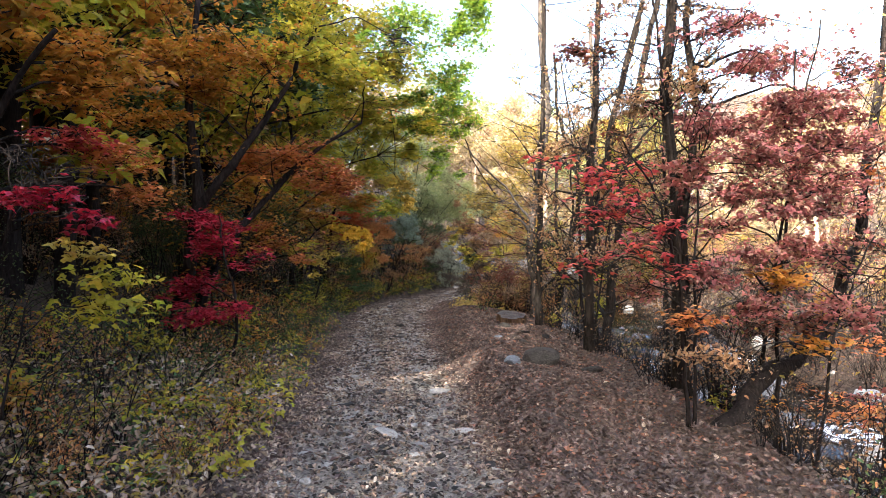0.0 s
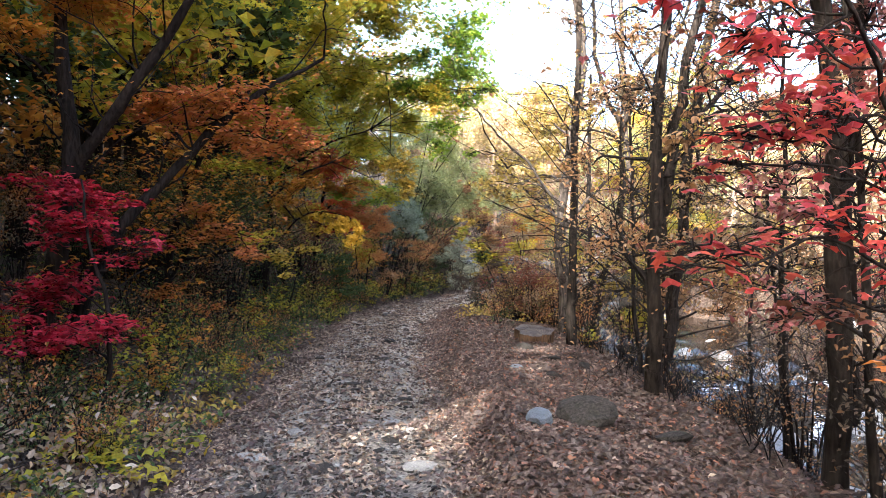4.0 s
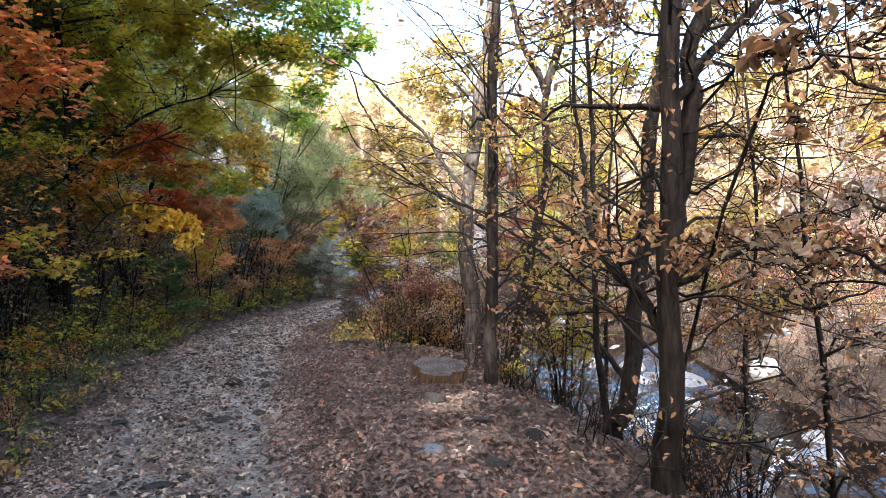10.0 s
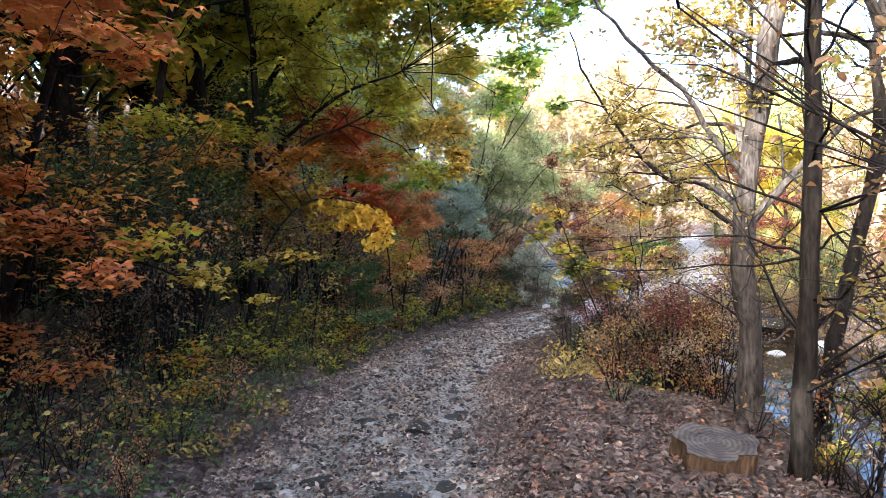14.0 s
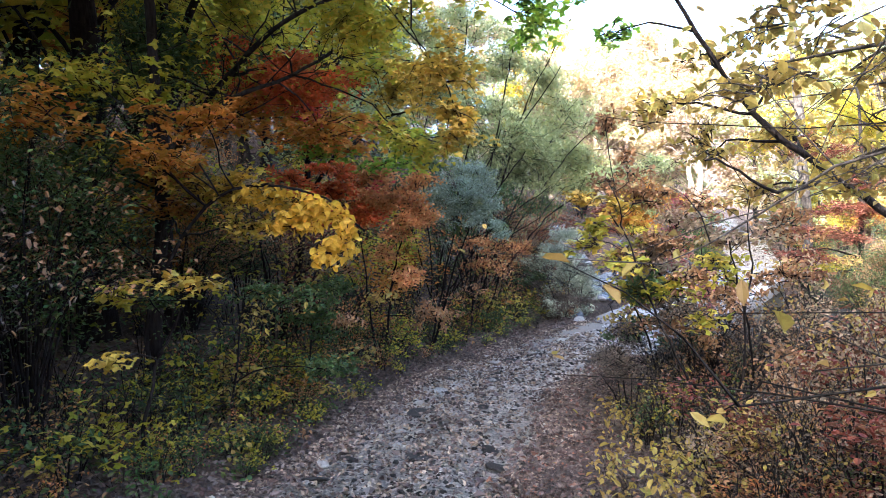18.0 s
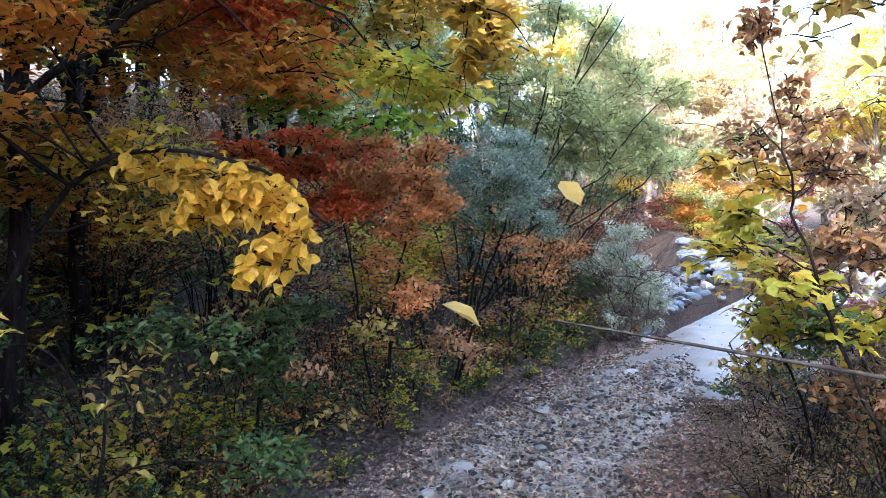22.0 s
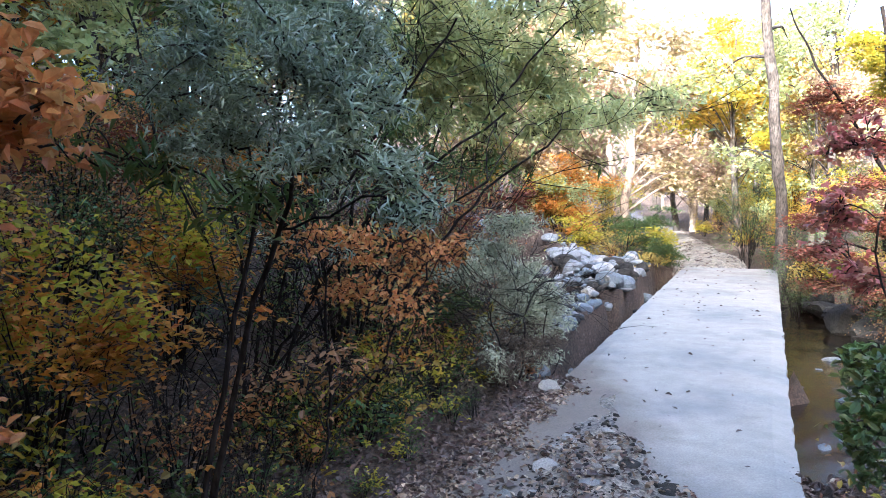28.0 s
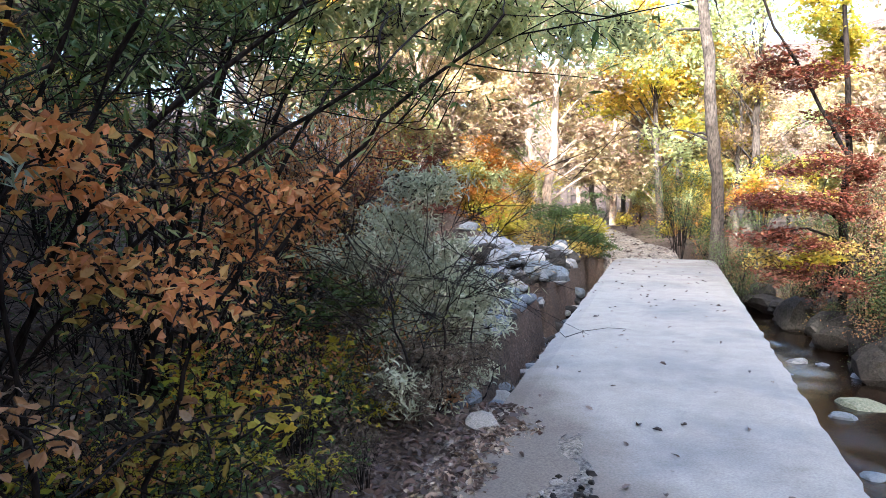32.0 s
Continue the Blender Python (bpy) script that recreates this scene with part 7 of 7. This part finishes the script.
herbs("undergrowth", "grey dry weeds on the stream side of the track", "U", 240, herb_right, 307, 0.5)


# ---- brushwood: tangles of thin arching twigs with a few leaves ----
def brushwood(label, kind, n, pick, seed, tall, per=26, bark=BARK):
    r = np.random.RandomState(seed)
    x, y = pick(r, n)
    d = along(ROAD, x, y)[0]
    z = land(x, y)[0]
    ok = (d > 1.55) & (z > water_level(x, y) + 0.02)
    lines, spots = [], []
    for a, b, c, e in zip(x[ok], y[ok], z[ok], d[ok]):
        h = tall * r.uniform(0.5, 1.15) * min(1.0, 0.35 + 0.5 * (e - 1.3))
        foot = np.array((a, b, c - 0.05))
        for k in range(6):
            w = r.uniform(0, 6.28)
            reach = h * r.uniform(0.2, 0.9)
            tip = foot + (math.cos(w) * reach, math.sin(w) * reach, h * r.uniform(0.35, 1.1))
            line = bend([foot + r.normal(size=3) * (0.06, 0.06, 0), foot + (tip - foot) * (0.4, 0.4, 0.65) + r.normal(size=3) * 0.06 * h, tip], 5, r, 0.03 * h)
            lines.append((line, np.linspace(0.007, 0.0018, 5)))
            spots.append(line[r.randint(1, 5, per // 6)] + r.normal(size=(per // 6, 3)) * 0.09 * h)
    v, f = tubes(lines, 3)
    tagged(new("brushwood", mesh_from("brushwood", v, f, [bark], True)), "tangle of thin dark twigs on the bank", "brushwood", kind="stuff")
    mat, shape, size, cover, level = KIND[kind]
    v, f = leaves(r, np.concatenate(spots), shape, size * 0.75, level)
    tagged(new("brushwood_leaves", mesh_from("brushwood_leaves", v, f, [LEAF[mat]])), label, "leaves", kind="stuff")


def far_bank(r, n):
    y = r.uniform(0, 42, n)
    return np.interp(y, [p[1] for p in STREAM], [p[0] for p in STREAM]) + 1.9 - 0.8 * smooth(25, 29, y) + np.abs(r.normal(size=n)) * 2.6, y


def near_bank(r, n):
    y = r.uniform(5, 24, n)
    return road_x(y) + 3.1 + r.rand(n) * 1.8 - 0.9 * smooth(15, 18, y), y


def left_wood(r, n):
    y = 3 + 28 * r.rand(n) ** (0.6 if n > 300 else 1)
    return road_x(y) - 2.0 - np.abs(r.normal(size=n)) * 2.6 - 0.5 * smooth(21, 23, y), y


brushwood("dull tan leaves on the far bank brush", "p", 520, far_bank, 401, 1.3)
brushwood("rust leaves on the far bank brush", "N", 200, far_bank, 402, 1.2)
brushwood("olive-brown leaves on the far bank brush", "B", 260, far_bank, 407, 1.4)
brushwood("dry brown leaves on the near bank brush", "T", 120, near_bank, 403, 1.0, 18)
brushwood("grey withered leaves on the near bank brush", "U", 90, near_bank, 404, 0.9, 18)
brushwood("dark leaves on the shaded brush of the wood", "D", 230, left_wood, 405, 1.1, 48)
brushwood("tan leaves on the shaded brush of the wood", "B", 80, left_wood, 406, 0.9, 42)


# ---- fallen leaves and grit ----
def litter(name, label, n, pick, mat, size, seed, shape="oval", level=0.85, lift=0.012):
    r = np.random.RandomState(seed)
    x, y = pick(r, n)
    z, track = land(x, y)
    d, side, place = along(ROAD, x, y)
    keep = (z > water_level(x, y) + 0.03) & ~((place > 8.7) & (place < 11) & (d < 1.5) & (d * side > -0.5))
    p = np.stack([x, y, z + lift], 1)[keep]
    v, f = leaves(r, p, shape, size, level)
    return tagged(new(name, mesh_from(name, v, f, [mat])), label, "leaves", kind="stuff")


def on_right(r, n):
    y = r.uniform(2, 26, n)
    return road_x(y) + 1.02 + np.abs(r.normal(size=n)) * 1.4 - 0.4 * r.rand(n) ** 3 + 0.08 * np.sin(y * 2.3) + 0.05 * np.sin(y * 7.1), y


def on_left(r, n):
    y = r.uniform(2, 29, n)
    return road_x(y) - 1.0 - np.abs(r.normal(size=n)) * 2.0 + 0.4 * r.rand(n) ** 3 + 0.08 * np.sin(y * 1.9) + 0.05 * np.sin(y * 6.3), y


def on_track(r, n):
    """Leaves lie in bands: thick along the wooded edge, thin on the middle ridge, few in the wheel ruts."""
    y = r.uniform(1, 27, n)
    k, w = r.rand(n), np.abs(r.normal(size=n))
    off = np.where(k < 0.28, r.uniform(-1, 1, n), np.where(k < 0.66, -1.2 + w * 0.3, np.where(k < 0.78, r.normal(size=n) * 0.18, 1.15 - w * 0.2)))
    return road_x(y) + off + 0.12 * np.sin(y * 1.7), y


def far_side(r, n):
    y = r.uniform(-5, 50, n)
    return r.uniform(-14, 20, n), y


litter("fallen_leaves", "brown fallen leaves covering the stream-side verge", 62000, on_right, LEAF["litter"], 0.056, 61, level=0.5, lift=0.02)
litter("fallen_leaves", "rust-red fallen leaves on the verge", 7000, on_right, LEAF["rust_litter"], 0.058, 62, "maple", level=0.5, lift=0.02)
litter("fallen_leaves", "dull brown fallen leaves along the wooded side", 40000, on_left, LEAF["litter"], 0.06, 63, level=0.5, lift=0.02)
litter("fallen_leaves", "dry leaves scattered on the dirt track", 26000, on_track, LEAF["litter"], 0.047, 64, level=0.55)
litter("fallen_leaves", "dead leaves over the forest floor", 22000, far_side, LEAF["litter"], 0.12, 65, "bit")
litter("fallen_leaves", "pale curled leaves on the dirt track", 19000, on_track, LEAF["bleached"], 0.05, 66, lift=0.016, level=0.5)
litter("fallen_leaves", "pale curled leaves among the brown litter of the verge", 1500, on_right, LEAF["bleached"], 0.055, 69, lift=0.02, level=0.6)
litter("fallen_leaves", "dead leaves on the far bank", 20000, far_bank, LEAF["litter"], 0.09, 67, "bit")
def leaves_on_deck():
    r = np.random.RandomState(68)
    u, v = r.uniform(-1.5, 13.5, 110), r.uniform(-0.85, 1.1, 110)
    way = np.array((0.4902, 0.8716))
    p = np.array((3.66, 25.95)) + u[:, None] * way + v[:, None] * np.array((way[1], -way[0]))
    z = 0.057 + 0.34 * np.maximum(0, u) / 14.05
    lv, lf = leaves(r, np.column_stack([p, z]), "oval", 0.06, 0.85)
    tagged(new("fallen_leaves", mesh_from("fallen_leaves", lv, lf, [LEAF["litter"]])), "few dry leaves lying on the concrete deck", "leaves", kind="stuff")


leaves_on_deck()
r = np.random.RandomState(70)
y = r.uniform(3, 26.5, 300)
for a, b in zip(road_x(y) + r.normal(size=300) * 0.65, y):
    d0 = float(along(ROAD, np.array([a]), np.array([b]))[0][0])
    if d0 < 1.2:
        rock("track_stone", "small stone set in the dirt track", a, b, 0.02 + 0.055 * r.rand() ** 2, STONE, r, sink=0.42, squash=0.6, group="track stones")

for n in range(170):
    b = r.uniform(2.5, 25)
    a = float(road_x(b)) + (0.55 if r.rand() < 0.5 else -0.55) * (1 if r.rand() < 0.75 else 0.2) + r.normal() * 0.2
    bed_stone = rock("stone", "", a, b, 0.05 + 0.11 * r.rand() ** 1.6, (STONE, STONE_DARK, STONE_DARK)[r.randint(3)], r, sink=0.5, squash=0.24)
    bed_stone["category"] = ""
    bed_stone.parent = ground


def grit():
    """Loose pebbles of the track, too small to pick apart."""
    r = np.random.RandomState(77)
    n = 9000
    y = r.uniform(2, 27, n)
    x = road_x(y) + r.normal(size=n) * 0.6
    z, track = land(x, y)
    d, side, place = along(ROAD, x, y)
    keep = (d < 1.3) & (place < 9.0)
    p = np.stack([x, y, z], 1)[keep]
    base = np.array([(-1, -0.8, -0.3), (1, -0.9, -0.3), (0.9, 1, -0.3), (-0.9, 0.9, -0.3), (-0.6, -0.5, 0.6), (0.6, -0.5, 0.6), (0.5, 0.6, 0.6), (-0.5, 0.5, 0.6)])
    faces = np.array([(4, 5, 6, 7), (0, 1, 5, 4), (1, 2, 6, 5), (2, 3, 7, 6), (3, 0, 4, 7)])
    m = len(p)
    a = r.uniform(0, 6.28, m)
    rot = np.stack([np.stack([np.cos(a), -np.sin(a), 0 * a], 1), np.stack([np.sin(a), np.cos(a), 0 * a], 1), np.stack([0 * a, 0 * a, 1 + 0 * a], 1)], 1)
    s = 0.006 + 0.024 * r.rand(m) ** 3
    q = (base[None] * (1 + 0.25 * r.normal(size=(m, 8, 3)))) * s[:, None, None]
    v = p[:, None] + np.einsum("nij,nkj->nki", rot, q)
    me = mesh_from("pebbles", v.reshape(-1, 3), (faces[None] + np.arange(m)[:, None, None] * 8).reshape(-1, 4), [STONE_DARK])
    tagged(new("pebbles", me), "loose grey pebbles on the dirt track", "pebbles", kind="stuff")


grit()
